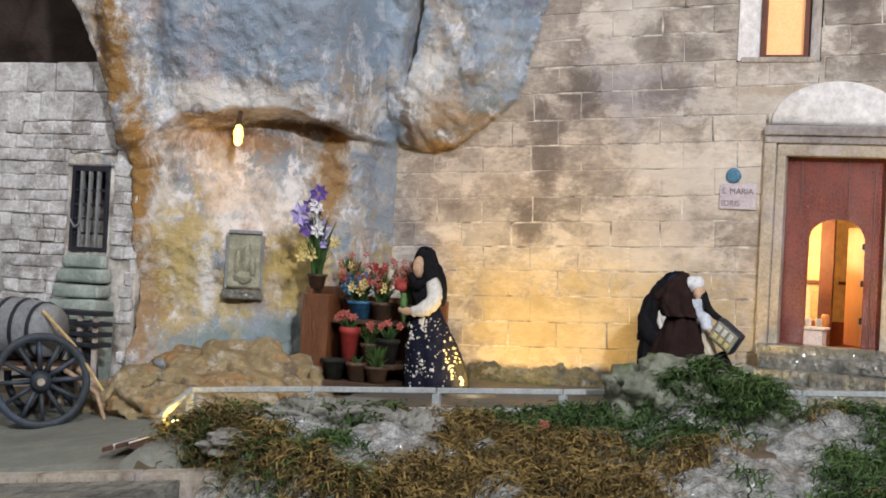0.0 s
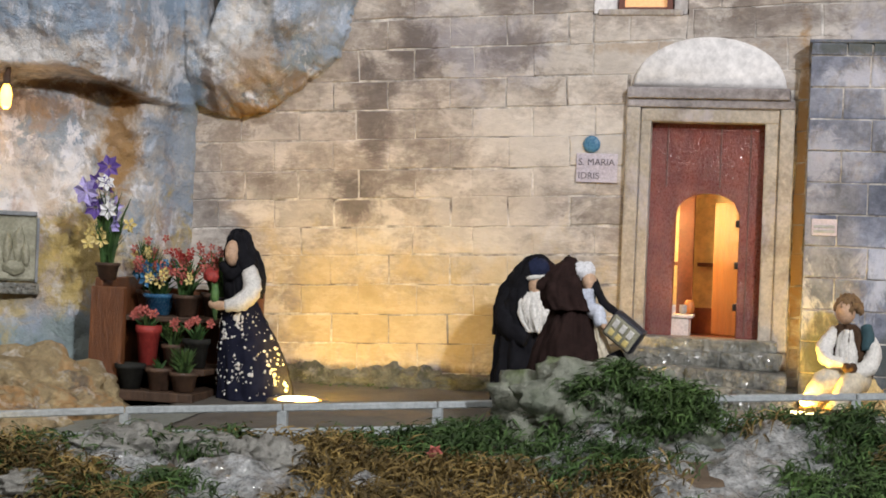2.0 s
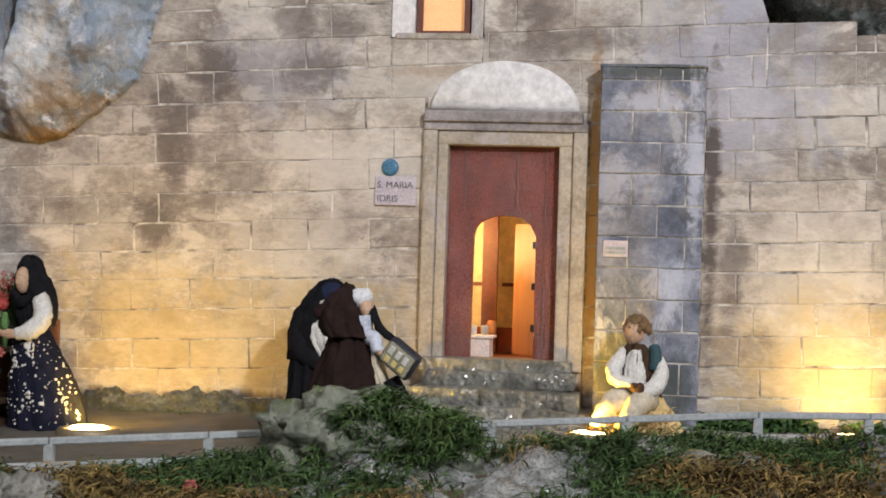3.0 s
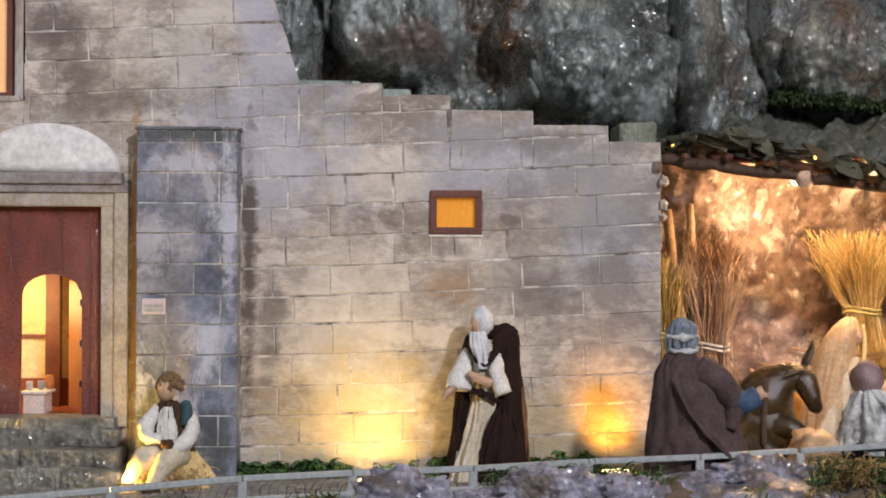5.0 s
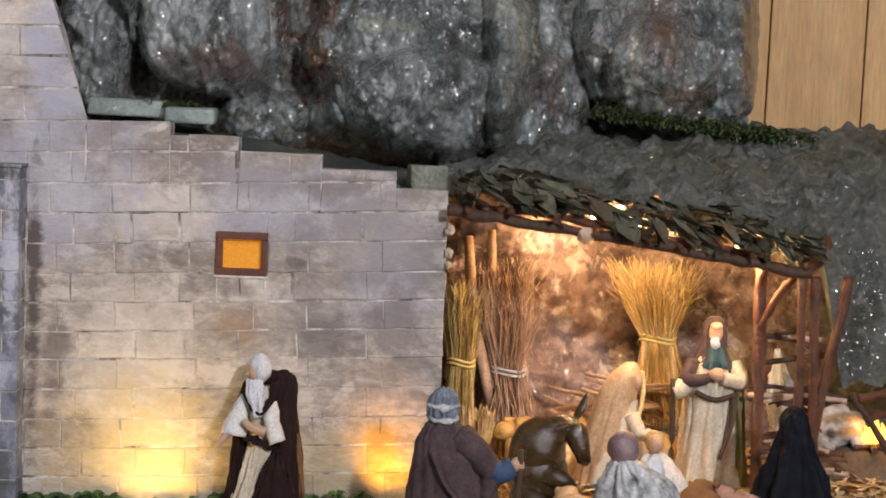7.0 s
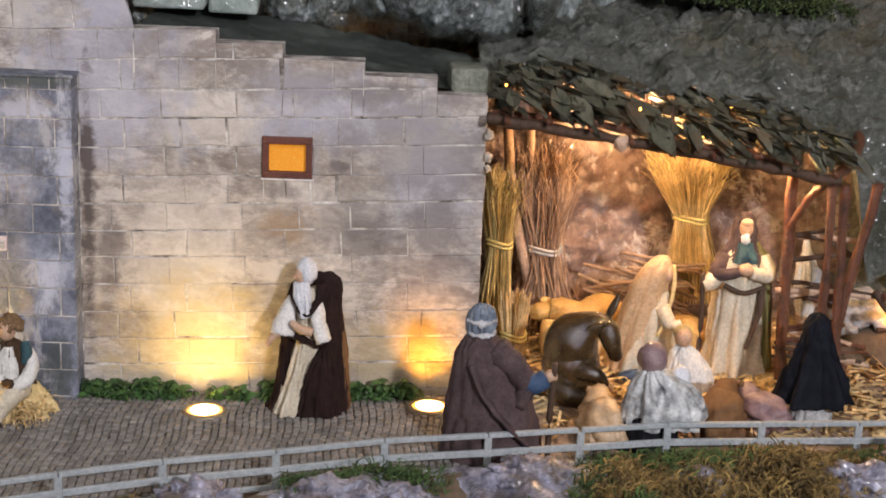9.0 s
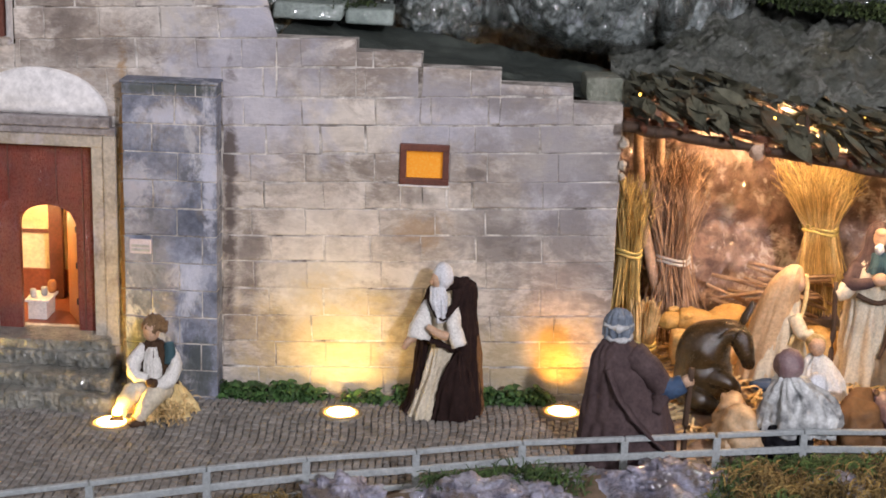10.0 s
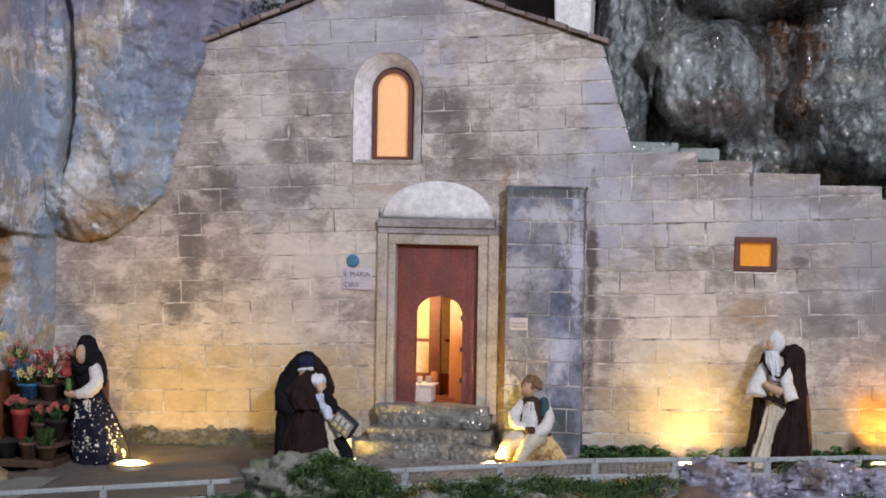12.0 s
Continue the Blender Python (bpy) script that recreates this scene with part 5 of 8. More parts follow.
for xa, xb in zip(posts, posts[1:]):
    gap = 0.001 if abs(xa - 0.910) > 0.01 else 0.004
    for dz, h, w in ((0.0, 0.0075, 0.008), (-0.0265, 0.0100, 0.006)):
        bar((xa, rail_y(xa) - 0.0005, rail_z(xa) + dz), (xb - gap, rail_y(xb) - 0.0005, rail_z(xb) + dz), h, w, "rail_bar")
    if xa > 0.1:
        bar((xa + 0.006, rail_y(xa), rail_z(xa) - 0.052), (xb - 0.006, rail_y(xb), rail_z(xb) - 0.052), 0.008, 0.006, "rail_bar")
z0 = ground_z(-0.680, -0.872)
bm = bmesh.new()
add_box(bm, -0.685, -0.675, -0.876, -0.868, z0 - 0.01, -0.024, 0.001)
part("post", bm, JAMB, railing)
for dz in (0.0, -0.028):
    bar((-0.677, -0.807, 0.005 + dz), (-0.680, -0.872, -0.026 + dz), 0.008, 0.007, "rail_bar")

# Kerb and tiles at the road's lower edge


def kerb_z(x, y):
    return -0.085 + 0.12 * (x + 0.61) + 0.10 * (y + 0.955)


def sloped(bm, x0, x1, y0, y1, lift, deep, bevel):
    """A block whose top follows the ground."""
    q = [(x0, y0), (x1, y0), (x1, y1), (x0, y1)]
    lo = [bm.verts.new((x, y, kerb_z(x, y) - deep)) for x, y in q]
    hi = [bm.verts.new((x, y, kerb_z(x, y) + lift)) for x, y in q]
    for k in range(4):
        bm.faces.new((lo[k], lo[(k + 1) % 4], hi[(k + 1) % 4], hi[k]))
    bm.faces.new(hi)
    bm.faces.new(lo[::-1])
    bmesh.ops.bevel(bm, geom=list(bm.edges), offset=bevel, segments=2, affect="EDGES")


kerb = thing("kerb", "pale stone kerb along the road", "kerb")
x = -1.9
while x < -0.60:
    bm = bmesh.new()
    sloped(bm, x + 0.0008, x + 0.1392, -0.985, -0.957, 0.010, 0.03, 0.0025)
    part("stone", bm, JAMB, kerb)
    x += 0.14
tiles = thing("tile_row", "row of small square paving tiles below the kerb", "tiles")
x = -1.2
while x < -0.58:
    for y in (-1.02, -1.05, -1.08, -1.11, -1.14, -1.17, -1.20):
        bm = bmesh.new()
        sloped(bm, x + 0.001, x + 0.029, y + 0.001, y + 0.029, 0.003, 0.02, 0.0015)
        part("tile", bm, STEPSTONE, tiles)
    x += 0.03

# Folded brown mat with a white stripe, lying on the road
MATCLOTH = M("red_brown_mat", (0.055, 0.026, 0.018), (0.11, 0.055, 0.038), 40, 0.8, 0.4)
mat_ = thing("folded_mat", "folded red-brown mat with white stripes on the road", "mat", at=(-0.716, -0.866, ground_z(-0.716, -0.866) + 0.008))
mat_.rotation_euler = (0, 0, radians(14))
for nm, x0, x1, mt, lift in (("panel", -0.032, 0.0, MATCLOTH, 0), ("panel", 0.001, 0.030, MATCLOTH, 0), ("stripe", -0.018, -0.014, WHITE, 0.0008), ("stripe", 0.002, 0.005, WHITE, 0.0008)):
    bm = bmesh.new()
    add_box(bm, x0, x1, -0.040, 0.040, -0.003, 0.003 + lift, 0.0008)
    for v in bm.verts:
        v.co.z += 0.010 - 0.30 * abs(v.co.x)
    part(nm, bm, mt, mat_)

# ---------------------------------------------------------------- floor spotlights


def floor_light(x, y, watts, aim, spread_=150, high=1.0, tone=WARM):
    z = ground_z(x, y)
    t = thing("floor_spotlight", "round floor spotlight set in the street, glowing warm", "spotlight", "floor spotlights", at=(x, y, z))
    bm = bmesh.new()
    add_loft(bm, [(-0.006, 0.034, 0.034, 0, 0), (0.003, 0.034, 0.034, 0, 0), (0.0055, 0.032, 0.032, 0, 0), (0.0055, 0.028, 0.028, 0, 0), (0.0035, 0.027, 0.027, 0, 0)], 28)
    part("rim", bm, BRASS, t, "", True)
    bm = bmesh.new()
    add_loft(bm, [(0.0030, 0.0275, 0.0275, 0, 0), (0.0046, 0.0268, 0.0268, 0, 0), (0.0050, 0.0215, 0.0215, 0, 0)], 24)
    part("reflector", bm, AMBERRING, t, "glowing amber reflector ring", True)
    bm = bmesh.new()
    add_loft(bm, [(0.0052, 0.0220, 0.0220, 0, 0), (0.0068, 0.018, 0.018, 0, 0), (0.0074, 0.008, 0.008, 0, 0)], 24)
    part("lens", bm, GLOW, t, "glowing lens", True)
    t.scale = (1.25, 1.25, high) if high > 1 else (1, 1, 1)
    e = (x, y, z + 0.010 * high + 0.002)
    lamp("spotlight_beam", "SPOT", look(e, (x + aim[0], y + aim[1], z + aim[2])), watts, tone, 0.010, spread_, 1.0)



floor_light(-0.510, -0.250, 4.6, (0.0, 0.22, 0.12), 140, 1.5)
floor_light(-0.130, -0.160, 1.4, (0.05, 0.10, 0.12), 110)
floor_light(0.146, -0.160, 7.5, (0.055, 0.045, 0.065), 125)
floor_light(0.488, -0.086, 2.5, (0.0, 0.086, 0.170), 156, 1.0, (1.0, 0.66, 0.17))
floor_light(0.832, -0.066, 2.7, (-0.004, 0.066, 0.075), 74, 1.0, (1.0, 0.42, 0.03))

# Small spotlight on a stub beside the railing's corner
stub = thing("floor_spotlight", "small bright spotlight on a short stub beside the railing", "spotlight", "floor spotlights", at=(-0.664, -0.856, ground_z(-0.664, -0.856)))
h = max(0.012, -0.036 - ground_z(-0.664, -0.856))
bm = bmesh.new()
add_tube(bm, [(0, 0, -0.004), (0, 0, h * 0.6), (0, 0, h - 0.006)], [0.010, 0.006, 0.011], 14)
part("stand", bm, BRASS, stub, "", True)
bm = bmesh.new()
add_ball(bm, (0, -0.003, h), (0.009, 0.008, 0.007), sub=3)
part("lens", bm, GLOW, stub, "glowing lens", True)
lamp("spotlight_beam", "POINT", pose(-0.664, -0.858, ground_z(-0.664, -0.856) + h + 0.020), 0.10, WARM, 0.008)

# ---------------------------------------------------------------- figurines: each one plain sculpted mesh


def curve_through(pts, per):
    """A smooth curve through tuples of any length."""
    out = []
    for i in range(len(pts) - 1):
        p0, p1, p2, p3 = pts[max(i - 1, 0)], pts[i], pts[i + 1], pts[min(i + 2, len(pts) - 1)]
        for k in range(per):
            t = k / per
            out.append(tuple(0.5 * (2 * b + (c - a) * t + (2 * a - 5 * b + 4 * c - d) * t * t + (3 * b - a - 3 * c + d) * t ** 3) for a, b, c, d in zip(p0, p1, p2, p3)))
    out.append(tuple(pts[-1]))
    return out


class Figure:
    def __init__(self, mats):
        self.bm, self.mats, self.wrinkle = bmesh.new(), mats, 1.0

    def robe(self, rings, mat=0, fold=0.12, waves=7, seed=0.0, n=84, rough=0.0026):
        add_loft(self.bm, rings, n, mat, fold * 1.7, waves, seed, min(rough, 0.22 * max(r[1] for r in rings)))

    def ball(self, c, r, mat=0, rough=0.06, seed=0.0, sub=3):
        add_ball(self.bm, c, r, mat, rough, sub, seed=seed)

    def limb(self, pts, radii, mat=0, n=12, flat=1.0):
        if not isinstance(radii, (list, tuple)):
            radii = [radii] * len(pts)
        fine = curve_through([tuple(p) + (r,) for p, r in zip(pts, radii)], 5)
        add_tube(self.bm, [q[:3] for q in fine], [max(0.0008, q[3]) for q in fine], max(n, 14), mat, flat=flat)

    def done(self, name, at, turn, label, category="figurine", group="figurines"):
        skin = {i for i, m in enumerate(self.mats) if m in (SKIN, DARKWOOD, BRONZE)}
        self.bm.normal_update()
        for v in self.bm.verts:
            if v.link_faces and v.link_faces[0].material_index not in skin:
                c = v.co
                fold = abs(fbm(c.x * 75 + at[0] * 50, c.y * 75, c.z * 17, 3))
                v.co = c + v.normal * self.wrinkle * (0.0011 - 0.0050 * fold + 0.0012 * fbm(c.x * 160, c.y * 160, c.z * 120, 2))
        ob = put(name, self.bm, self.mats)
        ob.matrix_world = pose(*at, 0, 0, turn)
        return tagged(ob, label, category, group)


def smooth_rings(rings, per=7):
    """More rings between the given ones, along a smooth curve."""
    out = []
    for i in range(len(rings) - 1):
        p0, p1, p2, p3 = rings[max(i - 1, 0)], rings[i], rings[i + 1], rings[min(i + 2, len(rings) - 1)]
        for k in range(per):
            t = k / per
            out.append(tuple(0.5 * (2 * b + (c - a) * t + (2 * a - 5 * b + 4 * c - d) * t * t + (3 * b - a - 3 * c + d) * t ** 3) for a, b, c, d in zip(p0, p1, p2, p3)))
    out.append(rings[-1])
    return [(z, max(0.001, rx), max(0.001, ry), cx, cy) for z, rx, ry, cx, cy in out]


# Flower seller: dark print skirt, white blouse, black shawl, a red flower in front
f = Figure([PRINT, WHITE, BLACK, SKIN, REDPETAL, LEAFGREEN])
skirt = smooth_rings([(0.0, 0.054, 0.044, -0.010, 0), (0.03, 0.051, 0.042, -0.014, 0), (0.07, 0.042, 0.034, -0.024, 0), (0.105, 0.029, 0.024, -0.034, 0), (0.124, 0.020, 0.018, -0.038, 0)])
f.robe(skirt, 0, 0.03, 9, 0.4, rough=0.0008)
f.robe(smooth_rings([(0.112, 0.020, 0.017, -0.036, 0), (0.135, 0.022, 0.019, -0.038, 0), (0.155, 0.019, 0.016, -0.040, 0), (0.166, 0.008, 0.008, -0.042, 0)]), 2, 0.03, 6)
f.robe(smooth_rings([(0.126, 0.024, 0.020, -0.034, 0.004), (0.146, 0.0300, 0.022, -0.034, 0.003), (0.168, 0.0265, 0.022, -0.037, 0.003), (0.190, 0.0200, 0.020, -0.042, 0.002), (0.206, 0.013, 0.014, -0.044, 0.002), (0.211, 0.004, 0.004, -0.044, 0.002)]), 2, 0.05, 5, 1.0)
f.ball((-0.046, -0.0160, 0.181), (0.0105, 0.0120, 0.0165), 3, 0.02)
f.ball((-0.050, -0.0265, 0.179), (0.0022, 0.0025, 0.0040), 3, 0.02)
f.limb([(-0.060, -0.012, 0.166), (-0.047, -0.022, 0.154), (-0.033, -0.016, 0.162)], [0.005, 0.006, 0.006], 2)
f.limb([(-0.022, -0.014, 0.158), (-0.012, -0.026, 0.138), (-0.024, -0.033, 0.122), (-0.046, -0.036, 0.116)], [0.011, 0.0125, 0.011, 0.007], 1)
f.limb([(-0.046, -0.036, 0.116), (-0.060, -0.036, 0.116), (-0.069, -0.034, 0.118)], [0.0055, 0.006, 0.004], 3)
f.limb([(-0.060, -0.034, 0.098), (-0.062, -0.036, 0.120), (-0.066, -0.036, 0.146)], [0.002, 0.003, 0.002], 5)
f.ball((-0.061, -0.036, 0.128), (0.006, 0.005, 0.014), 5, 0.3)
f.ball((-0.068, -0.036, 0.152), (0.010, 0.008, 0.008), 4, 0.5, 2.0)
rng = random.Random(3)
for k in range(150):
    a, z = rng.uniform(math.pi, 2 * math.pi), rng.uniform(0.004, 0.110)
    rr = min(skirt, key=lambda r: abs(r[0] - z))
    big = rng.random() < 0.3
    s = rng.uniform(0.0010, 0.0014) * (1.5 if big else 1)
    f.ball((rr[3] + rr[1] * 1.015 * math.cos(a), rr[4] + rr[2] * 1.03 * math.sin(a), z), (s, s * 0.6, s), 1, 0.0, sub=1)
for a, z, n in ((4.75, 0.098, 26), (5.6, 0.035, 22), (4.5, 0.03, 22), (4.2, 0.085, 10)):
    for k in range(n):
        da, dz = rng.gauss(0, 0.16), rng.gauss(0, 0.008)
        rr = min(skirt, key=lambda r: abs(r[0] - z - dz))
        f.ball((rr[3] + rr[1] * 1.015 * math.cos(a + da), rr[4] + rr[2] * 1.03 * math.sin(a + da), z + dz), (0.0021, 0.0013, 0.0021), 1, 0.0, sub=1)
f.done("figurine_flower_seller", on_ground(-0.578, -0.200), 0, "clay figurine in dark flowered skirt, white blouse and black shawl").scale = (1.0, 1.0, 1.11)

# Nun bending towards her companion: bowed hood, navy cap, broad white bib, veil hanging aside
f = Figure([BLACK, WHITE, SKIN, NAVYCAP, BROWNCLOTH])
f.robe(smooth_rings([(0, 0.042, 0.040, -0.008, 0), (0.06, 0.036, 0.036, -0.010, 0), (0.11, 0.033, 0.032, -0.010, 0), (0.145, 0.029, 0.029, -0.006, -0.002), (0.165, 0.016, 0.018, 0.002, -0.004)]), 0, 0.06)
f.robe(smooth_rings([(0.092, 0.018, 0.024, -0.030, 0.004), (0.120, 0.0255, 0.028, -0.024, 0.003), (0.150, 0.0290, 0.028, -0.012, 0.001), (0.174, 0.0250, 0.025, 0.0, -0.002), (0.189, 0.0170, 0.018, 0.007, -0.004), (0.196, 0.004, 0.005, 0.008, -0.004)]), 0, 0.06, 5, 2.0)
f.ball((0.010, -0.014, 0.178), (0.0180, 0.0150, 0.0150), 3, 0.03)
f.limb([(-0.008, -0.021, 0.165), (0.010, -0.029, 0.167), (0.026, -0.022, 0.168)], [0.003, 0.0036, 0.003], 1)
f.ball((0.011, -0.021, 0.156), (0.0120, 0.0105, 0.0130), 2, 0.02)
f.robe(smooth_rings([(0.098, 0.012, 0.003, 0.018, -0.037), (0.114, 0.020, 0.004, 0.015, -0.037), (0.134, 0.022, 0.006, 0.012, -0.032), (0.149, 0.014, 0.007, 0.011, -0.025)]), 1, 0.08, 4)
f.limb([(0.010, 0.002, 0.190), (0.034, -0.003, 0.170), (0.051, -0.008, 0.143), (0.057, -0.010, 0.126)], [0.013, 0.015, 0.013, 0.006], 4, flat=0.55)
f.limb([(0.026, -0.008, 0.140), (0.050, -0.018, 0.112), (0.064, -0.028, 0.092)], [0.017, 0.016, 0.010], 4)
f.limb([(-0.026, -0.004, 0.148), (-0.033, -0.014, 0.122), (-0.020, -0.026, 0.100), (0.004, -0.032, 0.090)], [0.014, 0.014, 0.014, 0.010], 0)
f.ball((0.068, -0.030, 0.086), (0.007, 0.006, 0.006), 2, 0.1)
f.done("figurine_nun", on_ground(-0.213, -0.170), 0, "clay figurine of a bowed nun in black habit with white bib").scale = (1.0, 1.0, 1.06)
bag = bmesh.new()
add_loft(bag, smooth_rings([(0, 0.012, 0.010, 0, 0), (0.02, 0.015, 0.011, 0, 0), (0.045, 0.013, 0.010, 0, 0), (0.062, 0.006, 0.006, 0, 0), (0.078, 0.004, 0.004, 0.002, 0)]), 16, 0, 0.1, 5, 0.5)
bag = put("cloth_bag", bag, CREAM)
bag.location = on_ground(-0.142, -0.135)
tagged(bag, "pale cloth bag held by the nun beside the light", "bag")

# Friar in dark habit, half turned away: pointed hood, white hair and beard beyond it, a strap to his case
f = Figure([BROWNCLOTH, WHITEHAIR, SKIN, CREAM, PALEBLUE, BLACK])
f.robe(smooth_rings([(0, 0.058, 0.047, -0.004, 0), (0.05, 0.050, 0.043, -0.005, 0), (0.10, 0.041, 0.037, -0.005, 0), (0.140, 0.030, 0.030, -0.003, 0.002), (0.172, 0.019, 0.021, -0.001, 0.004), (0.186, 0.010, 0.012, -0.002, 0.004)]), 0, 0.05, 6)
f.robe(smooth_rings([(0.160, 0.027, 0.026, -0.003, -0.004), (0.176, 0.027, 0.025, -0.010, -0.004), (0.194, 0.023, 0.022, -0.012, -0.002), (0.210, 0.015, 0.016, -0.010, 0.002), (0.221, 0.007, 0.008, -0.008, 0.004), (0.224, 0.002, 0.002, -0.008, 0.004)]), 0, 0.05, 5)
f.limb([(-0.022, -0.006, 0.196), (-0.032, -0.010, 0.188), (-0.038, -0.012, 0.182)], [0.012, 0.009, 0.004], 0)
f.ball((0.0075, 0.002, 0.206), (0.0150, 0.0150, 0.0125), 1, 0.06)
f.ball((0.0165, -0.004, 0.194), (0.0085, 0.0095, 0.0105), 2, 0.05)
f.robe(smooth_rings([(0.160, 0.005, 0.006, 0.014, -0.010), (0.172, 0.008, 0.008, 0.014, -0.010), (0.186, 0.008, 0.008, 0.015, -0.008)]), 4, 0.2, 5)
f.robe(smooth_rings([(0.0, 0.022, 0.014, 0.060, -0.004), (0.05, 0.019, 0.014, 0.047, -0.004), (0.10, 0.012, 0.012, 0.034, -0.004), (0.145, 0.007, 0.010, 0.024, -0.002)]), 3, 0.25, 5, 2.2)
f.limb([(0.014, -0.006, 0.166), (0.028, -0.014, 0.158), (0.034, -0.018, 0.144)], [0.008, 0.0088, 0.006], 4)
f.limb([(0.035, -0.018, 0.145), (0.044, -0.020, 0.136)], [0.005, 0.0035], 2)
f.limb([(0.020, -0.004, 0.196), (0.034, -0.010, 0.172), (0.058, -0.014, 0.152), (0.076, -0.016, 0.132)], [0.006, 0.0075, 0.006, 0.004], 5, flat=0.6)
f.limb([(0.046, -0.006, 0.112), (0.062, -0.006, 0.080), (0.074, -0.006, 0.02)], [0.010, 0.010, 0.008], 5)
f.done("figurine_friar", on_ground(-0.106, -0.50), 0, "clay figurine of a white-haired friar in dark brown habit").scale = (1.0, 1.0, 0.945)
case = thing("suitcase", "dark travelling case with pale yellow stickers", "suitcase", at=(-0.046, -0.522, 0.111))
case.rotation_euler = (radians(8), radians(36), radians(-12))
case.scale = (0.78, 0.9, 0.72)
bm = bmesh.new()
add_box(bm, -0.026, 0.026, -0.009, 0.009, -0.022, 0.022, 0.005)
part("shell", bm, IRON, case, "black shell", True)
bm = bmesh.new()
add_box(bm, -0.023, 0.023, -0.0105, -0.008, -0.018, 0.018, 0.002)
part("panel", bm, BRONZEPLATE, case, "grey-green front panel")
for k in range(3):
    bm = bmesh.new()
    add_box(bm, -0.018 + k * 0.013, -0.010 + k * 0.013, -0.0120, -0.010, 0.0, 0.014, 0.0008)
    part("sticker", bm, WHITE, case)
    bm = bmesh.new()
    add_box(bm, -0.017 + k * 0.013, -0.009 + k * 0.013, -0.0120, -0.010, -0.014, -0.004, 0.0008)
    part("sticker", bm, YELLOWPETAL, case)

# Seated boy on a straw heap
f = Figure([CREAM, DARKVEST, SKIN, BROWNHAIR, TEAL, WHITE, STRAW])
f.robe(smooth_rings([(0, 0.046, 0.036, 0.008, 0.012), (0.025, 0.042, 0.033, 0.006, 0.01), (0.052, 0.028, 0.024, 0.004, 0.008)]), 6, 0.22, 6)
f.robe(smooth_rings([(0.045, 0.025, 0.021, 0.004, 0.004), (0.08, 0.024, 0.019, 0.001, 0.002), (0.108, 0.022, 0.016, -0.001, 0), (0.123, 0.010, 0.010, -0.003, -0.002)]), 1, 0.14, 6)
f.robe(smooth_rings([(0.060, 0.012, 0.008, -0.002, -0.016), (0.090, 0.012, 0.008, -0.004, -0.014), (0.116, 0.007, 0.007, -0.004, -0.010)]), 5, 0.1, 4)
f.ball((-0.006, -0.006, 0.139), (0.0130, 0.0135, 0.0160), 2, 0.03)
for k in range(34):
    a, e = k * 2.4, -0.1 + 1.6 * k / 34
    f.ball((-0.002 + 0.0158 * math.cos(a) * math.cos(e), 0.001 + 0.0150 * math.sin(a) * math.cos(e), 0.143 + 0.0145 * math.sin(e)), (0.0050, 0.0050, 0.0058), 3, 0.7, k, 2)
f.limb([(-0.018, 0, 0.112), (-0.032, -0.014, 0.092), (-0.026, -0.030, 0.076), (-0.006, -0.036, 0.074)], [0.009, 0.0105, 0.009, 0.006], 5)
f.limb([(0.018, 0, 0.112), (0.032, -0.014, 0.090), (0.024, -0.030, 0.068), (0.006, -0.036, 0.062)], [0.009, 0.0105, 0.010, 0.006], 5)
f.ball((0.002, -0.038, 0.068), (0.010, 0.008, 0.008), 1, 0.2)
f.limb([(0.020, -0.006, 0.122), (0.024, -0.012, 0.108), (0.022, -0.016, 0.090)], [0.007, 0.009, 0.006], 4)
f.limb([(-0.008, -0.012, 0.050), (-0.032, -0.030, 0.046), (-0.052, -0.036, 0.014)], [0.016, 0.015, 0.010], 0)
f.limb([(0.014, -0.012, 0.050), (0.002, -0.040, 0.046), (-0.018, -0.050, 0.012)], [0.017, 0.015, 0.010], 0)
f.limb([(-0.044, -0.040, 0.010), (-0.062, -0.050, 0.005)], [0.008, 0.005], 1)
f.limb([(-0.012, -0.050, 0.010), (-0.028, -0.062, 0.005)], [0.008, 0.005], 1)
f.done("figurine_seated_boy", on_ground(0.206, -0.112), 0, "clay figurine of a seated boy with curly brown hair")

# Old friar with white hair and beard, leaning to one side, wide sleeves, heavy dark cloak
f = Figure([CREAM, BROWNCLOTH, WHITEHAIR, SKIN, RUST, WHITE])
f.robe(smooth_rings([(0, 0.027, 0.026, -0.031, -0.006), (0.04, 0.021, 0.023, -0.023, -0.005), (0.09, 0.019, 0.021, -0.011, -0.003), (0.13, 0.020, 0.020, -0.005, 0), (0.17, 0.023, 0.020, -0.006, 0), (0.200, 0.012, 0.012, -0.010, 0)]), 0, 0.20, 6, 0.8)
f.robe(smooth_rings([(0, 0.042, 0.036, 0.014, 0.006), (0.05, 0.035, 0.032, 0.017, 0.006), (0.12, 0.027, 0.026, 0.020, 0.008), (0.17, 0.021, 0.022, 0.022, 0.008), (0.200, 0.018, 0.018, 0.024, 0.008), (0.215, 0.011, 0.011, 0.026, 0.008), (0.220, 0.003, 0.003, 0.027, 0.008)]), 1, 0.10, 5, 2.4)
# Rust strip paints the lamplit right edge of the dark cloak
f.robe(smooth_rings([(0.0, 0.005, 0.018, 0.054, 0.010), (0.06, 0.005, 0.018, 0.050, 0.010), (0.12, 0.005, 0.016, 0.045, 0.010), (0.155, 0.003, 0.010, 0.042, 0.010)]), 4, 0.10, 4)
f.robe(smooth_rings([(0.0, 0.022, 0.022, -0.052, 0.010), (0.022, 0.014, 0.018, -0.045, 0.010), (0.08, 0.009, 0.018, -0.041, 0.008), (0.15, 0.009, 0.016, -0.037, 0.008), (0.197, 0.006, 0.010, -0.030, 0.008)]), 1, 0.12, 5)
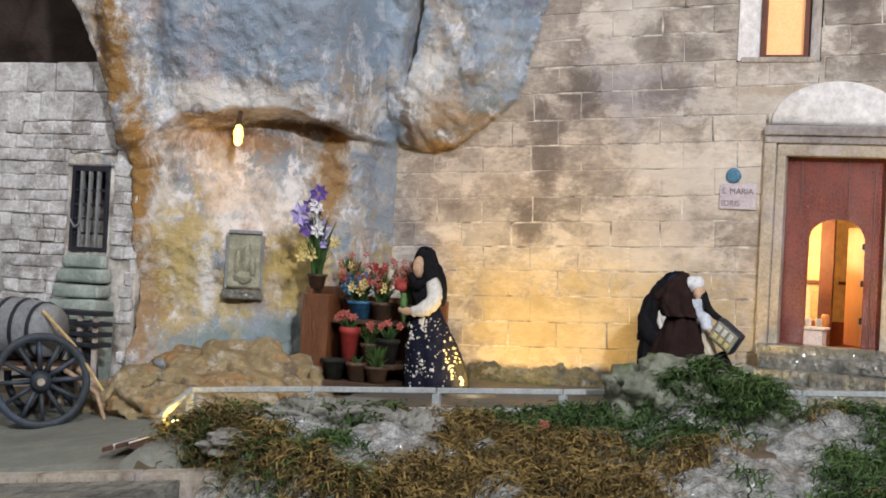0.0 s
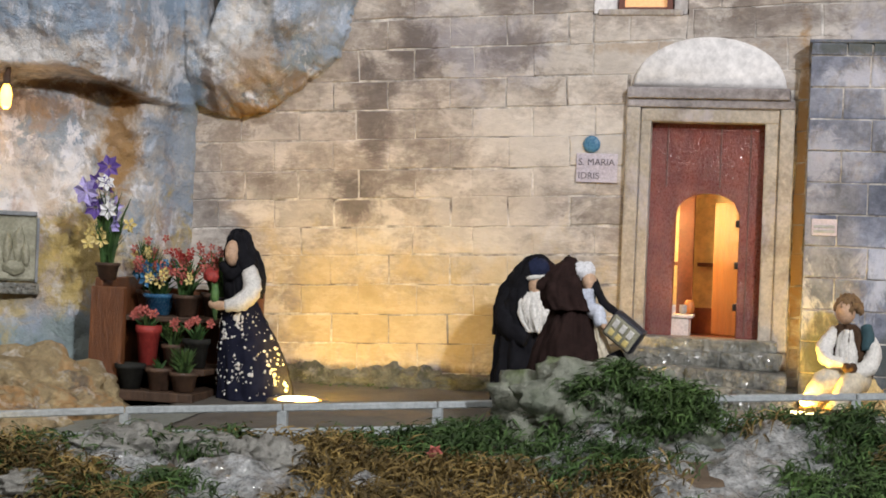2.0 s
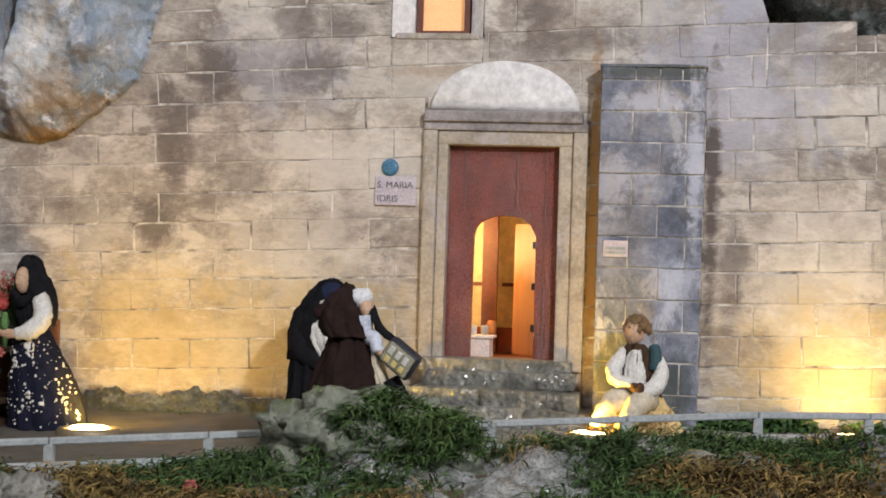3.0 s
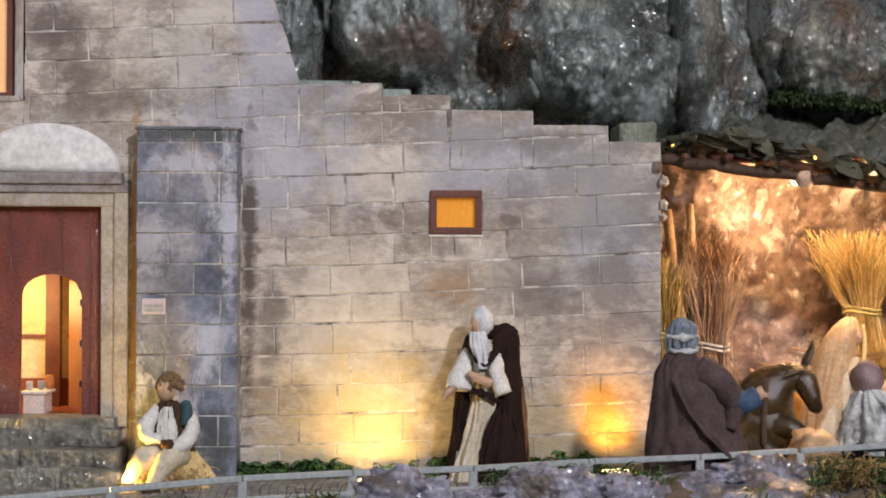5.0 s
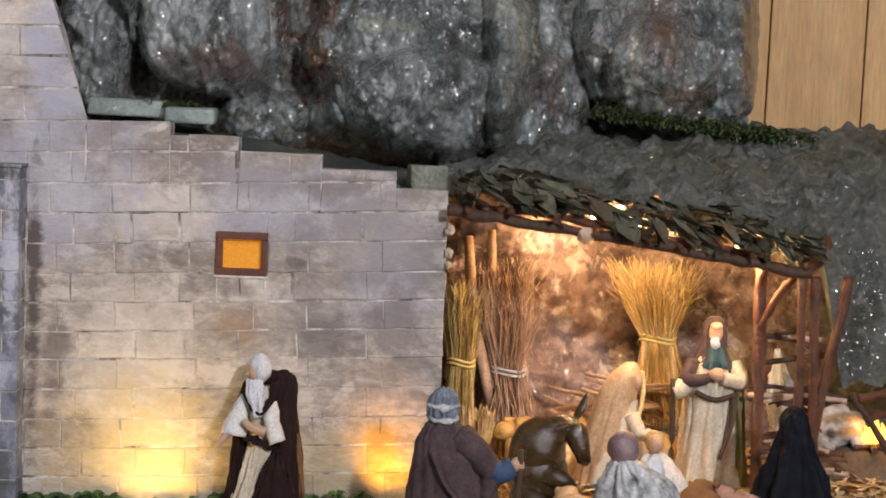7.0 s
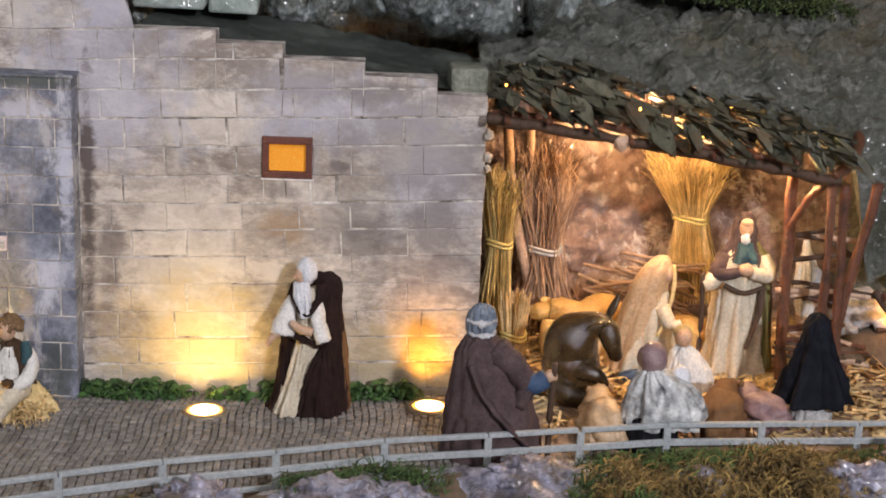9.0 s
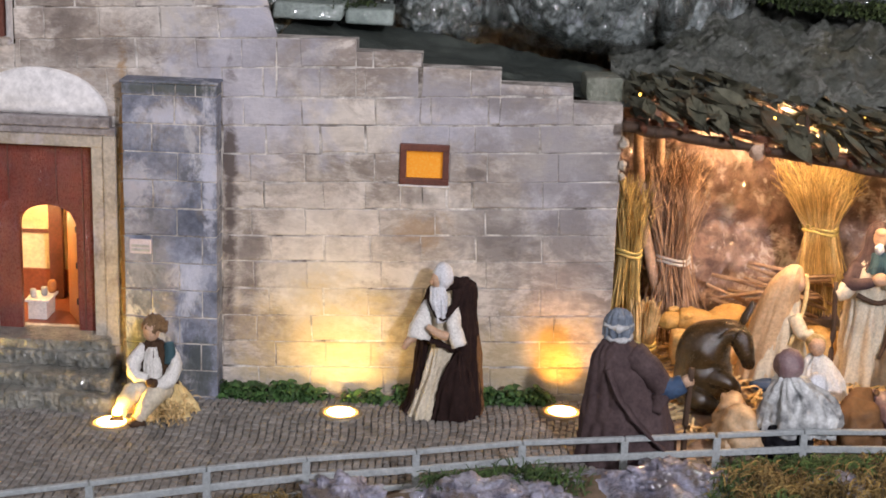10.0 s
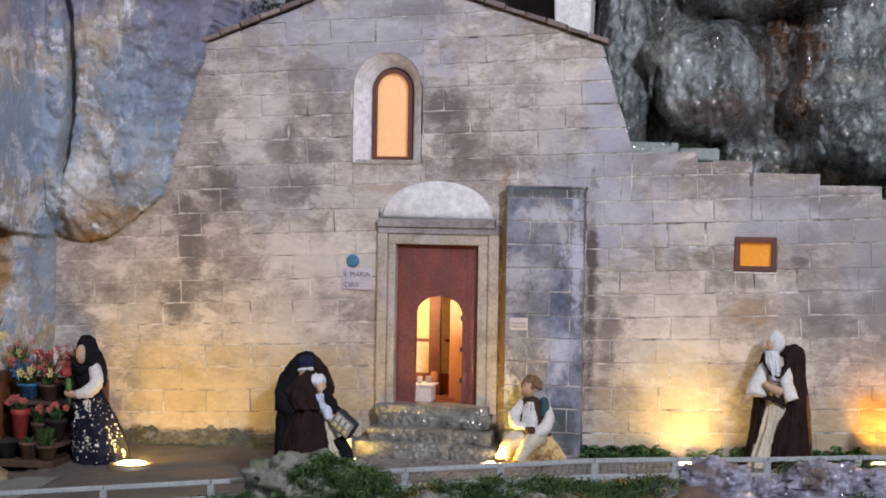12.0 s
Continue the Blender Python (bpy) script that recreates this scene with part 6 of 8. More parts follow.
f.limb([(-0.037, 0.002, 0.165), (-0.031, 0.000, 0.195), (-0.016, 0.010, 0.206), (0.010, 0.012, 0.211), (0.028, 0.008, 0.212)], [0.005, 0.007, 0.010, 0.010, 0.009], 1)
f.ball((-0.010, -0.004, 0.227), (0.0155, 0.0170, 0.0210), 2, 0.08)
f.ball((-0.0200, -0.009, 0.222), (0.0085, 0.0095, 0.0125), 3, 0.03)
f.ball((-0.0280, -0.013, 0.219), (0.0028, 0.0028, 0.0042), 3, 0.0)
f.robe(smooth_rings([(0.160, 0.003, 0.004, -0.011, -0.028), (0.178, 0.009, 0.008, -0.013, -0.026), (0.196, 0.012, 0.009, -0.016, -0.020), (0.212, 0.010, 0.008, -0.018, -0.014)]), 2, 0.25, 5)
f.limb([(0.012, -0.010, 0.208), (0.008, -0.022, 0.186), (-0.008, -0.031, 0.166), (-0.022, -0.026, 0.178), (-0.031, -0.014, 0.196)], [0.0075, 0.007, 0.006, 0.005, 0.005], 1, flat=0.6)
f.limb([(-0.030, -0.004, 0.184), (-0.040, -0.014, 0.160), (-0.045, -0.022, 0.132)], [0.008, 0.0125, 0.0185], 5, 16)
f.limb([(-0.050, -0.028, 0.136), (-0.060, -0.033, 0.128), (-0.066, -0.035, 0.117)], [0.0065, 0.005, 0.003], 3)
f.limb([(0.008, -0.012, 0.180), (0.008, -0.026, 0.156), (0.019, -0.034, 0.126)], [0.008, 0.0115, 0.0120], 5, 16)
f.limb([(0.000, -0.037, 0.141), (-0.016, -0.040, 0.147), (-0.031, -0.037, 0.156)], [0.0075, 0.0065, 0.0045], 3)
f.limb([(-0.028, -0.022, 0.129), (-0.010, -0.029, 0.126), (0.010, -0.028, 0.117)], [0.004, 0.0045, 0.004], 1)
f.robe(smooth_rings([(0.0, 0.031, 0.012, 0.014, -0.028), (0.05, 0.027, 0.012, 0.016, -0.030), (0.085, 0.018, 0.010, 0.018, -0.030), (0.114, 0.004, 0.005, 0.019, -0.028)]), 1, 0.06, 4)
f.done("figurine_old_friar", on_ground(0.650, -0.072), 0, "clay figurine of a white-bearded friar in cream robe and dark cloak")

# Shepherd from behind in a purple-brown cloak with staff
f = Figure([PURPLECLOTH, GREYTURBAN, BLUECLOTH, SKIN, DARKWOOD, GREYWHITE])
f.robe(smooth_rings([(0, 0.072, 0.050, 0.006, 0), (0.05, 0.066, 0.046, 0.002, 0), (0.11, 0.055, 0.040, -0.004, 0), (0.155, 0.043, 0.034, -0.010, 0), (0.178, 0.026, 0.024, -0.016, 0), (0.190, 0.014, 0.014, -0.018, 0)]), 0, 0.05, 6)
for zb in (0.190, 0.208):
    f.limb([(-0.018 + 0.0192 * math.cos(a), 0.0182 * math.sin(a), zb + 0.002 * math.sin(a)) for a in spread(0, 6.2832, 9)], [0.0026] * 9, 5)
f.robe(smooth_rings([(0.186, 0.018, 0.017, -0.018, 0), (0.205, 0.020, 0.019, -0.018, 0), (0.222, 0.016, 0.015, -0.018, 0), (0.230, 0.004, 0.004, -0.018, 0)]), 1, 0.05, 6, 1.0)
f.limb([(0.002, -0.010, 0.166), (0.030, -0.022, 0.146), (0.046, -0.026, 0.118), (0.040, -0.032, 0.088)], [0.020, 0.019, 0.015, 0.006], 0, 16)
f.limb([(-0.030, -0.034, 0.150), (-0.010, -0.046, 0.105), (0.030, -0.050, 0.060), (0.060, -0.044, 0.030)], [0.006, 0.008, 0.008, 0.005], 0, flat=0.5)
f.limb([(0.038, -0.022, 0.128), (0.060, -0.026, 0.124), (0.076, -0.026, 0.132)], [0.015, 0.0155, 0.012], 2)
f.ball((0.082, -0.022, 0.134), (0.010, 0.009, 0.010), 3, 0.1)
f.limb([(0.084, -0.026, 0.0), (0.083, -0.026, 0.07), (0.086, -0.026, 0.155)], [0.0042, 0.0045, 0.004], 4)
f.done("figurine_shepherd", on_ground(0.914, -0.240), 0, "clay figurine of a shepherd in purple-brown cloak with a staff")

# Kneeling mother in sandy veil
f = Figure([CREAM, SAND, SKIN, BLUECLOTH, STRAW])
f.wrinkle = 0.35
f.robe(smooth_rings([(0, 0.052, 0.044, 0.0, 0), (0.04, 0.044, 0.038, 0.004, 0), (0.09, 0.032, 0.028, 0.008, 0), (0.14, 0.022, 0.020, 0.010, 0)]), 0, 0.12, 7)
f.robe(smooth_rings([(0.0, 0.030, 0.040, -0.030, 0.008), (0.06, 0.030, 0.036, -0.020, 0.008), (0.12, 0.030, 0.030, -0.006, 0.004), (0.160, 0.027, 0.025, 0.004, 0.0), (0.182, 0.021, 0.021, 0.012, -0.002), (0.197, 0.010, 0.011, 0.018, -0.002), (0.200, 0.003, 0.003, 0.019, -0.002)]), 1, 0.08, 4, 1.1, rough=0.0016)
f.ball((0.026, -0.008, 0.172), (0.010, 0.012, 0.015), 2, 0.03)
f.limb([(0.036, -0.010, 0.188), (0.038, -0.014, 0.160), (0.032, -0.020, 0.120), (0.014, -0.034, 0.075)], [0.003, 0.003, 0.003, 0.003], 4)
f.limb([(0.02, -0.02, 0.12), (0.034, -0.036, 0.095), (0.050, -0.036, 0.10)], [0.012, 0.011, 0.006], 0)
f.ball((-0.006, -0.046, 0.010), (0.038, 0.018, 0.012), 3, 0.15)
f.done("figurine_kneeling_mother", on_ground(1.180, 0.070), 0, "clay figurine of a kneeling mother in sandy veil and cream dress")

# Standing father with staff
f = Figure([CREAM, PURPLECLOTH, TEAL, SKIN, OLIVE, DARKWOOD, WHITEHAIR])
f.robe(smooth_rings([(0, 0.048, 0.038, 0.0, 0), (0.06, 0.042, 0.034, 0, 0), (0.13, 0.037, 0.030, 0, 0), (0.180, 0.034, 0.027, 0, 0), (0.210, 0.016, 0.015, 0, 0)]), 0, 0.14, 7, 0.2)
f.robe(smooth_rings([(0.02, 0.012, 0.034, 0.048, 0.006), (0.10, 0.012, 0.030, 0.042, 0.006), (0.18, 0.015, 0.024, 0.030, 0.006), (0.215, 0.008, 0.010, 0.014, 0.006)]), 4, 0.10, 4)
f.robe(smooth_rings([(0.150, 0.038, 0.027, 0.0, 0.006), (0.185, 0.037, 0.026, 0.0, 0.005), (0.212, 0.022, 0.019, 0.0, 0.003), (0.240, 0.017, 0.016, 0, 0.002), (0.256, 0.012, 0.012, 0, 0.001), (0.260, 0.003, 0.003, 0, 0)]), 1, 0.06, 5)
f.ball((0, -0.012, 0.238), (0.0105, 0.010, 0.0145), 3, 0.03)
f.ball((0, -0.014, 0.247), (0.0095, 0.0088, 0.007), 3, 0.03)
f.robe(smooth_rings([(0.186, 0.019, 0.010, 0.001, -0.018), (0.200, 0.016, 0.010, 0.001, -0.016), (0.214, 0.011, 0.008, 0.0, -0.014), (0.218, 0.003, 0.003, 0.0, -0.012)]), 2, 0.10, 5)
f.ball((0, -0.020, 0.223), (0.007, 0.006, 0.010), 6, 0.2)
f.limb([(-0.030, -0.004, 0.190), (-0.040, -0.024, 0.168), (-0.006, -0.034, 0.176)], [0.012, 0.011, 0.007], 1)
f.limb([(0.030, -0.004, 0.190), (0.038, -0.022, 0.168), (0.010, -0.032, 0.174)], [0.013, 0.013, 0.009], 0)
f.ball((0.0, -0.038, 0.180), (0.012, 0.008, 0.010), 3, 0.1)
f.limb([(-0.030, -0.028, 0.152), (0.0, -0.034, 0.142), (0.034, -0.026, 0.150)], [0.004, 0.004, 0.004], 5)
f.limb([(0.030, -0.028, 0.148), (0.026, -0.036, 0.110), (0.010, -0.040, 0.055)], [0.005, 0.006, 0.004], 5, flat=0.6)
f.limb([(-0.030, -0.004, 0.165), (-0.048, -0.020, 0.155), (-0.062, -0.024, 0.150)], [0.012, 0.013, 0.009], 0)
f.limb([(-0.062, -0.026, 0.0), (-0.060, -0.026, 0.08), (-0.064, -0.026, 0.170)], [0.004, 0.0042, 0.0035], 5)
f.done("figurine_father", on_ground(1.326, 0.073), 0, "clay figurine of a standing father in cream robe and brown mantle").scale = (1.03, 1.03, 1.05)

# Visitor in a black velvet cape, from behind
f = Figure([CAPE, GREYWHITE, BLUECLOTH])
f.robe(smooth_rings([(0.0, 0.034, 0.030, 0, 0), (0.04, 0.030, 0.026, 0, 0), (0.10, 0.022, 0.02, 0, 0)]), 1, 0.10, 6)
f.robe(smooth_rings([(0.040, 0.057, 0.040, 0, 0), (0.075, 0.049, 0.036, 0, 0), (0.115, 0.034, 0.028, -0.002, 0), (0.145, 0.0235, 0.023, -0.004, 0), (0.168, 0.019, 0.019, -0.004, 0), (0.180, 0.010, 0.010, -0.004, 0), (0.183, 0.003, 0.003, -0.004, 0)]), 0, 0.16, 6, 1.7)
f.done("figurine_caped_visitor", on_ground(1.404, -0.135), 0, "clay figurine in a black velvet cape seen from behind").scale = (0.95, 1.0, 0.97)

# Kneeling worshipper with mauve hood
f = Figure([MARBLED, MAUVE, BLACK, WHITEHAIR])
f.robe(smooth_rings([(0, 0.042, 0.040, -0.004, 0), (0.03, 0.040, 0.036, -0.002, 0), (0.055, 0.034, 0.030, 0.002, 0)]), 2, 0.10, 6)
f.robe(smooth_rings([(0.040, 0.052, 0.036, 0.018, 0), (0.068, 0.056, 0.038, 0.018, 0), (0.095, 0.045, 0.034, 0.014, 0), (0.116, 0.024, 0.024, 0.002, 0), (0.124, 0.010, 0.012, -0.002, 0)]), 0, 0.14, 6, 0.9, rough=0.006)
f.ball((-0.004, 0.004, 0.138), (0.022, 0.020, 0.024), 1, 0.06)
f.ball((0.040, 0.012, 0.105), (0.016, 0.016, 0.020), 3, 0.1)
f.done("figurine_worshipper", on_ground(1.148, -0.225), 0, "clay figurine of a kneeling worshipper with mauve hood and marbled cloak")

# Small child in white
f = Figure([WHITE, SKIN, STRAW])
f.robe(smooth_rings([(0, 0.042, 0.034, 0.004, 0), (0.03, 0.036, 0.030, 0.002, 0), (0.06, 0.026, 0.022, -0.004, 0), (0.078, 0.012, 0.012, -0.008, 0)]), 0, 0.10, 6)
f.ball((-0.010, -0.004, 0.093), (0.0135, 0.0135, 0.0155), 1, 0.04)
f.ball((-0.010, 0.002, 0.098), (0.0145, 0.0135, 0.014), 2, 0.08)
f.done("figurine_child", on_ground(1.236, -0.015), 0, "small clay figurine of a fair child in white")

# Clay animals
def lying(name, at, turn, mats, label, s=1.0, head=1):
    f = Figure(mats)
    f.ball((0, 0, 0.034 * s), (0.062 * s, 0.038 * s, 0.038 * s), 0, 0.24, at[0] * 9, 4)
    f.limb([(0.036 * s, 0, 0.042 * s), (0.056 * s, -0.006 * s, 0.054 * s), (0.072 * s, -0.012 * s, 0.058 * s)], [0.028 * s, 0.022 * s, 0.015 * s], 0)
    f.ball((0.082 * s, -0.016 * s, 0.054 * s), (0.023 * s, 0.013 * s, 0.0140 * s), 0, 0.12)
    f.ball((0.066 * s, 0.008 * s, 0.066 * s), (0.009 * s, 0.004 * s, 0.005 * s), 0, 0)
    f.ball((0.070 * s, -0.030 * s, 0.066 * s), (0.009 * s, 0.004 * s, 0.005 * s), 0, 0)
    for q in (-1, 1):
        f.limb([(0.035 * s, q * 0.020 * s, 0.018 * s), (0.060 * s, q * 0.034 * s, 0.010 * s), (0.030 * s, q * 0.042 * s, 0.008 * s)], [0.013 * s, 0.009 * s, 0.006 * s], 0)
        f.limb([(-0.040 * s, q * 0.024 * s, 0.020 * s), (-0.020 * s, q * 0.042 * s, 0.012 * s), (-0.050 * s, q * 0.044 * s, 0.008 * s)], [0.016 * s, 0.010 * s, 0.006 * s], 0)
    return f.done(name, at, turn, label, "animal figurine", "animal figurines")


# Donkey: a seated glazed body, arched neck and a head hanging down
f = Figure([BRONZE])
f.ball((-0.010, 0, 0.058), (0.047, 0.044, 0.060), 0, 0.06, 2.0, 4)
f.limb([(-0.018, 0.004, 0.070), (-0.006, -0.004, 0.108), (0.016, -0.014, 0.132), (0.036, -0.022, 0.136), (0.044, -0.026, 0.130)], [0.040, 0.044, 0.027, 0.020, 0.014], 0, 22)
f.limb([(0.030, -0.022, 0.146), (0.040, -0.027, 0.134), (0.047, -0.033, 0.116), (0.053, -0.038, 0.098), (0.056, -0.040, 0.088), (0.057, -0.040, 0.082)], [0.010, 0.0185, 0.0165, 0.0120, 0.0105, 0.004], 0, 18)
f.limb([(0.040, -0.016, 0.146), (0.048, -0.013, 0.162), (0.055, -0.011, 0.178), (0.058, -0.010, 0.192)], [0.005, 0.0095, 0.0075, 0.001], 0, flat=0.6)
f.limb([(0.036, -0.036, 0.148), (0.026, -0.043, 0.147), (0.012, -0.047, 0.141), (0.004, -0.048, 0.135)], [0.005, 0.0080, 0.006, 0.001], 0, flat=0.6)
for q, y in ((0.038, -0.046), (0.055, -0.024)):
    f.ball((q, y, 0.127), (0.0036, 0.0032, 0.0034), 0, 0)
f.limb([(-0.004, -0.022, 0.062), (0.020, -0.042, 0.060), (0.036, -0.048, 0.046), (0.034, -0.050, 0.024), (0.030, -0.052, 0.006)], [0.024, 0.016, 0.011, 0.008, 0.007], 0)
f.limb([(-0.036, -0.022, 0.034), (-0.014, -0.046, 0.024), (0.024, -0.052, 0.010)], [0.024, 0.018, 0.008], 0)
f.done("figurine_donkey", on_ground(1.060, -0.030), 0, "dark glazed clay donkey bending its head", "animal figurine", "animal figurines").scale = (0.97, 0.97, 0.93)
lying("figurine_ox", on_ground(1.115, 0.215), 205, [GOLDOX], "ochre clay ox lying in the stable", 1.15)
lying("figurine_ox", on_ground(1.265, 0.140), 160, [GOLDOX], "ochre clay ox behind the child", 1.0)
lying("figurine_sheep", on_ground(1.085, -0.200), 100, [SAND], "sandy clay sheep lying beside the worshipper", 0.9)
lying("figurine_sheep", on_ground(1.258, -0.185), 80, [RUST], "brown clay sheep lying in front of the stable", 0.95)
lying("figurine_sheep", on_ground(1.330, -0.150), 120, [MAUVE], "reddish clay sheep lying in front of the stable", 0.75)
lying("figurine_sheep", (1.560, 0.19, 0.085), 200, [GREYWHITE], "white clay sheep beside the fire", 0.9)
f = Figure([WHITE, GREYWHITE])
f.robe(smooth_rings([(0, 0.010, 0.010, 0, 0), (0.03, 0.016, 0.013, 0, 0), (0.07, 0.018, 0.013, -0.002, 0), (0.10, 0.012, 0.010, -0.006, 0), (0.135, 0.004, 0.004, -0.010, 0)]), 0, 0.2, 5)
f.robe(smooth_rings([(0.045, 0.008, 0.006, 0.012, -0.010), (0.07, 0.012, 0.006, 0.010, -0.010), (0.10, 0.003, 0.003, 0.0, -0.008)]), 1, 0.2, 4)
f.done("figurine_bird", (1.455, 0.140, 0.115), 0, "white folded clay bird perched on a stump", "animal figurine", "animal figurines")
bm = bmesh.new()
add_tube(bm, [(1.455, 0.140, 0.02), (1.453, 0.142, 0.07), (1.455, 0.140, 0.118)], [0.022, 0.018, 0.016], 12)
tagged(put("tree_stump", bm, TWIG), "short brown tree stump in the stable", "stump")

# ---------------------------------------------------------------- flower stall


def blossom(parent_bm, c, r, n, mat, tilt, centre=None):
    rng = random.Random(int(c[0] * 1e4) + n)
    c = Vector(c)
    m = Euler(tilt).to_matrix()
    for k in range(n):
        a = 2 * math.pi * k / n + rng.uniform(-0.1, 0.1)
        d = Vector((math.cos(a), 0, math.sin(a)))
        s = Vector((-math.sin(a), 0, math.cos(a)))
        out = Vector((0, -1, 0))
        pts = [c + m @ (d * 0.08 * r), c + m @ (d * 0.55 * r + s * 0.30 * r + out * 0.20 * r), c + m @ (d * r + out * 0.05 * r), c + m @ (d * 0.55 * r - s * 0.30 * r + out * 0.20 * r)]
        vs = [parent_bm.verts.new(p) for p in pts]
        parent_bm.faces.new(vs).material_index = mat
    if centre is not None:
        add_ball(parent_bm, c + m @ Vector((0, -0.1 * r, 0)), (r * 0.22, r * 0.22, r * 0.22), centre, 0.1, 1)


stall = thing("flower_stall", "orange-brown stepped wooden flower stall", "stall", at=(-0.712, -0.19, ground_z(-0.712, -0.19)))
for nm, b in (("side_board", (-0.098, -0.050, -0.075, -0.060, 0.0, 0.152)), ("side_board", (-0.100, -0.088, -0.060, 0.08, 0.0, 0.165)), ("back_board", (-0.09, 0.10, 0.07, 0.08, 0.0, 0.150)), ("shelf", (-0.085, 0.092, -0.005, 0.07, 0.104, 0.112)),
              ("shelf", (-0.085, 0.066, -0.060, 0.070, 0.036, 0.044)), ("plinth", (-0.085, 0.064, -0.090, 0.070, 0.0, 0.014)), ("side_board", (0.084, 0.092, 0.0, 0.07, 0.0, 0.103))):
    bm = bmesh.new()
    add_box(bm, *b, bevel=0.002, rough=0.0008)
    part(nm, bm, ORANGEWOOD if b[0] < -0.086 else DARKWOOD, stall)


def pot(x, y, z, r, h, mat, label):
    t = thing("flower_pot", label, "flower pot", "flower pots on the stall", at=(-0.712 + x, -0.19 + y, z))
    bm = bmesh.new()
    add_loft(bm, [(0, r * 0.72, r * 0.72, 0, 0), (h * 0.8, r * 0.95, r * 0.95, 0, 0), (h * 0.82, r * 1.08, r * 1.08, 0, 0), (h, r * 1.08, r * 1.08, 0, 0), (h, r * 0.9, r * 0.9, 0, 0), (h * 0.85, r * 0.85, r * 0.85, 0, 0)], 18)
    part("pot", bm, mat, t, "", True)
    return t


def spray(t, h, mat_leaf, n, length, spreadr, seed, flowers=()):
    """Stalks and leaves from a pot's mouth, with blossoms."""
    rng = random.Random(seed)
    bm = bmesh.new()
    for k in range(int(n * 1.6)):
        a, rr = rng.uniform(0, 6.28), rng.uniform(0, spreadr * 0.25)
        b, out = rng.uniform(0, 6.28), rng.uniform(0.1, 1) * spreadr
        L = length * rng.uniform(0.35, 1.05)
        p0 = Vector((rr * math.cos(a), rr * math.sin(a), h * 0.8))
        p2 = Vector((out * math.cos(b), out * math.sin(b) - 0.2 * spreadr, h + L))
        p1 = (p0 + p2) / 2 + Vector((0, 0, L * 0.2))
        w = Vector((math.cos(a), math.sin(a), 0)) * rng.uniform(0.0010, 0.0026)
        v = [bm.verts.new(p) for p in (p0 - w, p0 + w, p1 + w, p1 - w, p2)]
        bm.faces.new(v[:4])
        bm.faces.new((v[3], v[2], v[4]))
    part("foliage", bm, mat_leaf, t)
    for mat, r, count, petals, hh in flowers:
        for k in range(count):
            bm = bmesh.new()
            b = rng.uniform(0, 6.28)
            o = rng.uniform(0.1, 1.3) * spreadr
            blossom(bm, (o * math.cos(b), -abs(o * math.sin(b)) - 0.004, h + length * hh * rng.uniform(0.55, 1.25)), r, petals, 0, (rng.uniform(-0.6, 0.2), rng.uniform(-0.5, 0.5), rng.uniform(-0.7, 0.7)))
            blossom(bm, (o * math.cos(b), -abs(o * math.sin(b)) - 0.002, h + length * hh * rng.uniform(0.8, 1.1)), r * 0.8, petals, 0, (0.4, rng.uniform(-0.5, 0.5), rng.uniform(-0.7, 0.7)))
            part("blossom", bm, mat, t)


sz = ground_z(-0.70, -0.19)
p = pot(-0.086, -0.050, sz + 0.160, 0.016, 0.024, POT, "small brown clay pot with tall lilac and violet blossoms")
spray(p, 0.024, LEAFGREEN, 70, 0.105, 0.034, 1, ((LILAC, 0.022, 3, 6, 0.90), (VIOLET, 0.018, 2, 7, 1.05), (WHITEPETAL, 0.014, 2, 6, 0.85), (YELLOWPETAL, 0.011, 5, 5, 0.45)))
p = pot(-0.040, 0.025, sz + 0.112, 0.022, 0.030, BLUEFOIL, "flower pot wrapped in blue foil")
spray(p, 0.030, LEAFGREEN, 70, 0.045, 0.034, 2, ((PINKPETAL, 0.0075, 9, 5, 0.9), (BLUEFOIL, 0.014, 5, 5, 0.8), (YELLOWPETAL, 0.009, 5, 5, 0.6)))
p = pot(0.005, 0.02, sz + 0.112, 0.020, 0.030, POT, "brown clay pot with red blossoms")
spray(p, 0.030, LEAFGREEN, 70, 0.055, 0.034, 3, ((REDPETAL, 0.008, 10, 5, 1.0), (PINKPETAL, 0.008, 9, 5, 0.6), (YELLOWPETAL, 0.008, 4, 5, 0.5)))
p = pot(0.062, 0.02, sz + 0.112, 0.021, 0.030, BLACKPOT, "black flower pot with grassy green plant")
spray(p, 0.030, GRASS, 120, 0.060, 0.024, 4)
p = pot(-0.030, -0.030, sz + 0.044, 0.017, 0.055, REDPETAL, "red wrapped flower pot with a white stripe")
spray(p, 0.055, LEAFGREEN, 24, 0.020, 0.024, 5, ((PINKPETAL, 0.0075, 7, 5, 0.9),))
p = pot(0.006, -0.022, sz + 0.044, 0.017, 0.030, POT, "brown clay pot with low green plant")
spray(p, 0.030, GRASS, 90, 0.030, 0.018, 6)
p = pot(0.044, -0.035, sz + 0.044, 0.018, 0.040, BLACKPOT, "dark flower pot with coral blossoms")
spray(p, 0.040, LEAFGREEN, 24, 0.024, 0.026, 7, ((PINKPETAL, 0.0075, 6, 5, 1.0),))
p = pot(0.004, -0.066, sz + 0.014, 0.018, 0.030, POT, "brown clay pot on the stall's plinth")
spray(p, 0.030, LEAFGREEN, 16, 0.015, 0.016, 8)
p = pot(0.042, -0.070, sz + 0.014, 0.019, 0.026, POT, "low clay pot with grassy green plant")
spray(p, 0.026, GRASS, 120, 0.034, 0.022, 9)
p = pot(-0.062, 0.040, sz + 0.112, 0.018, 0.034, POT, "brown clay pot with tall green leaves at the stall's back")
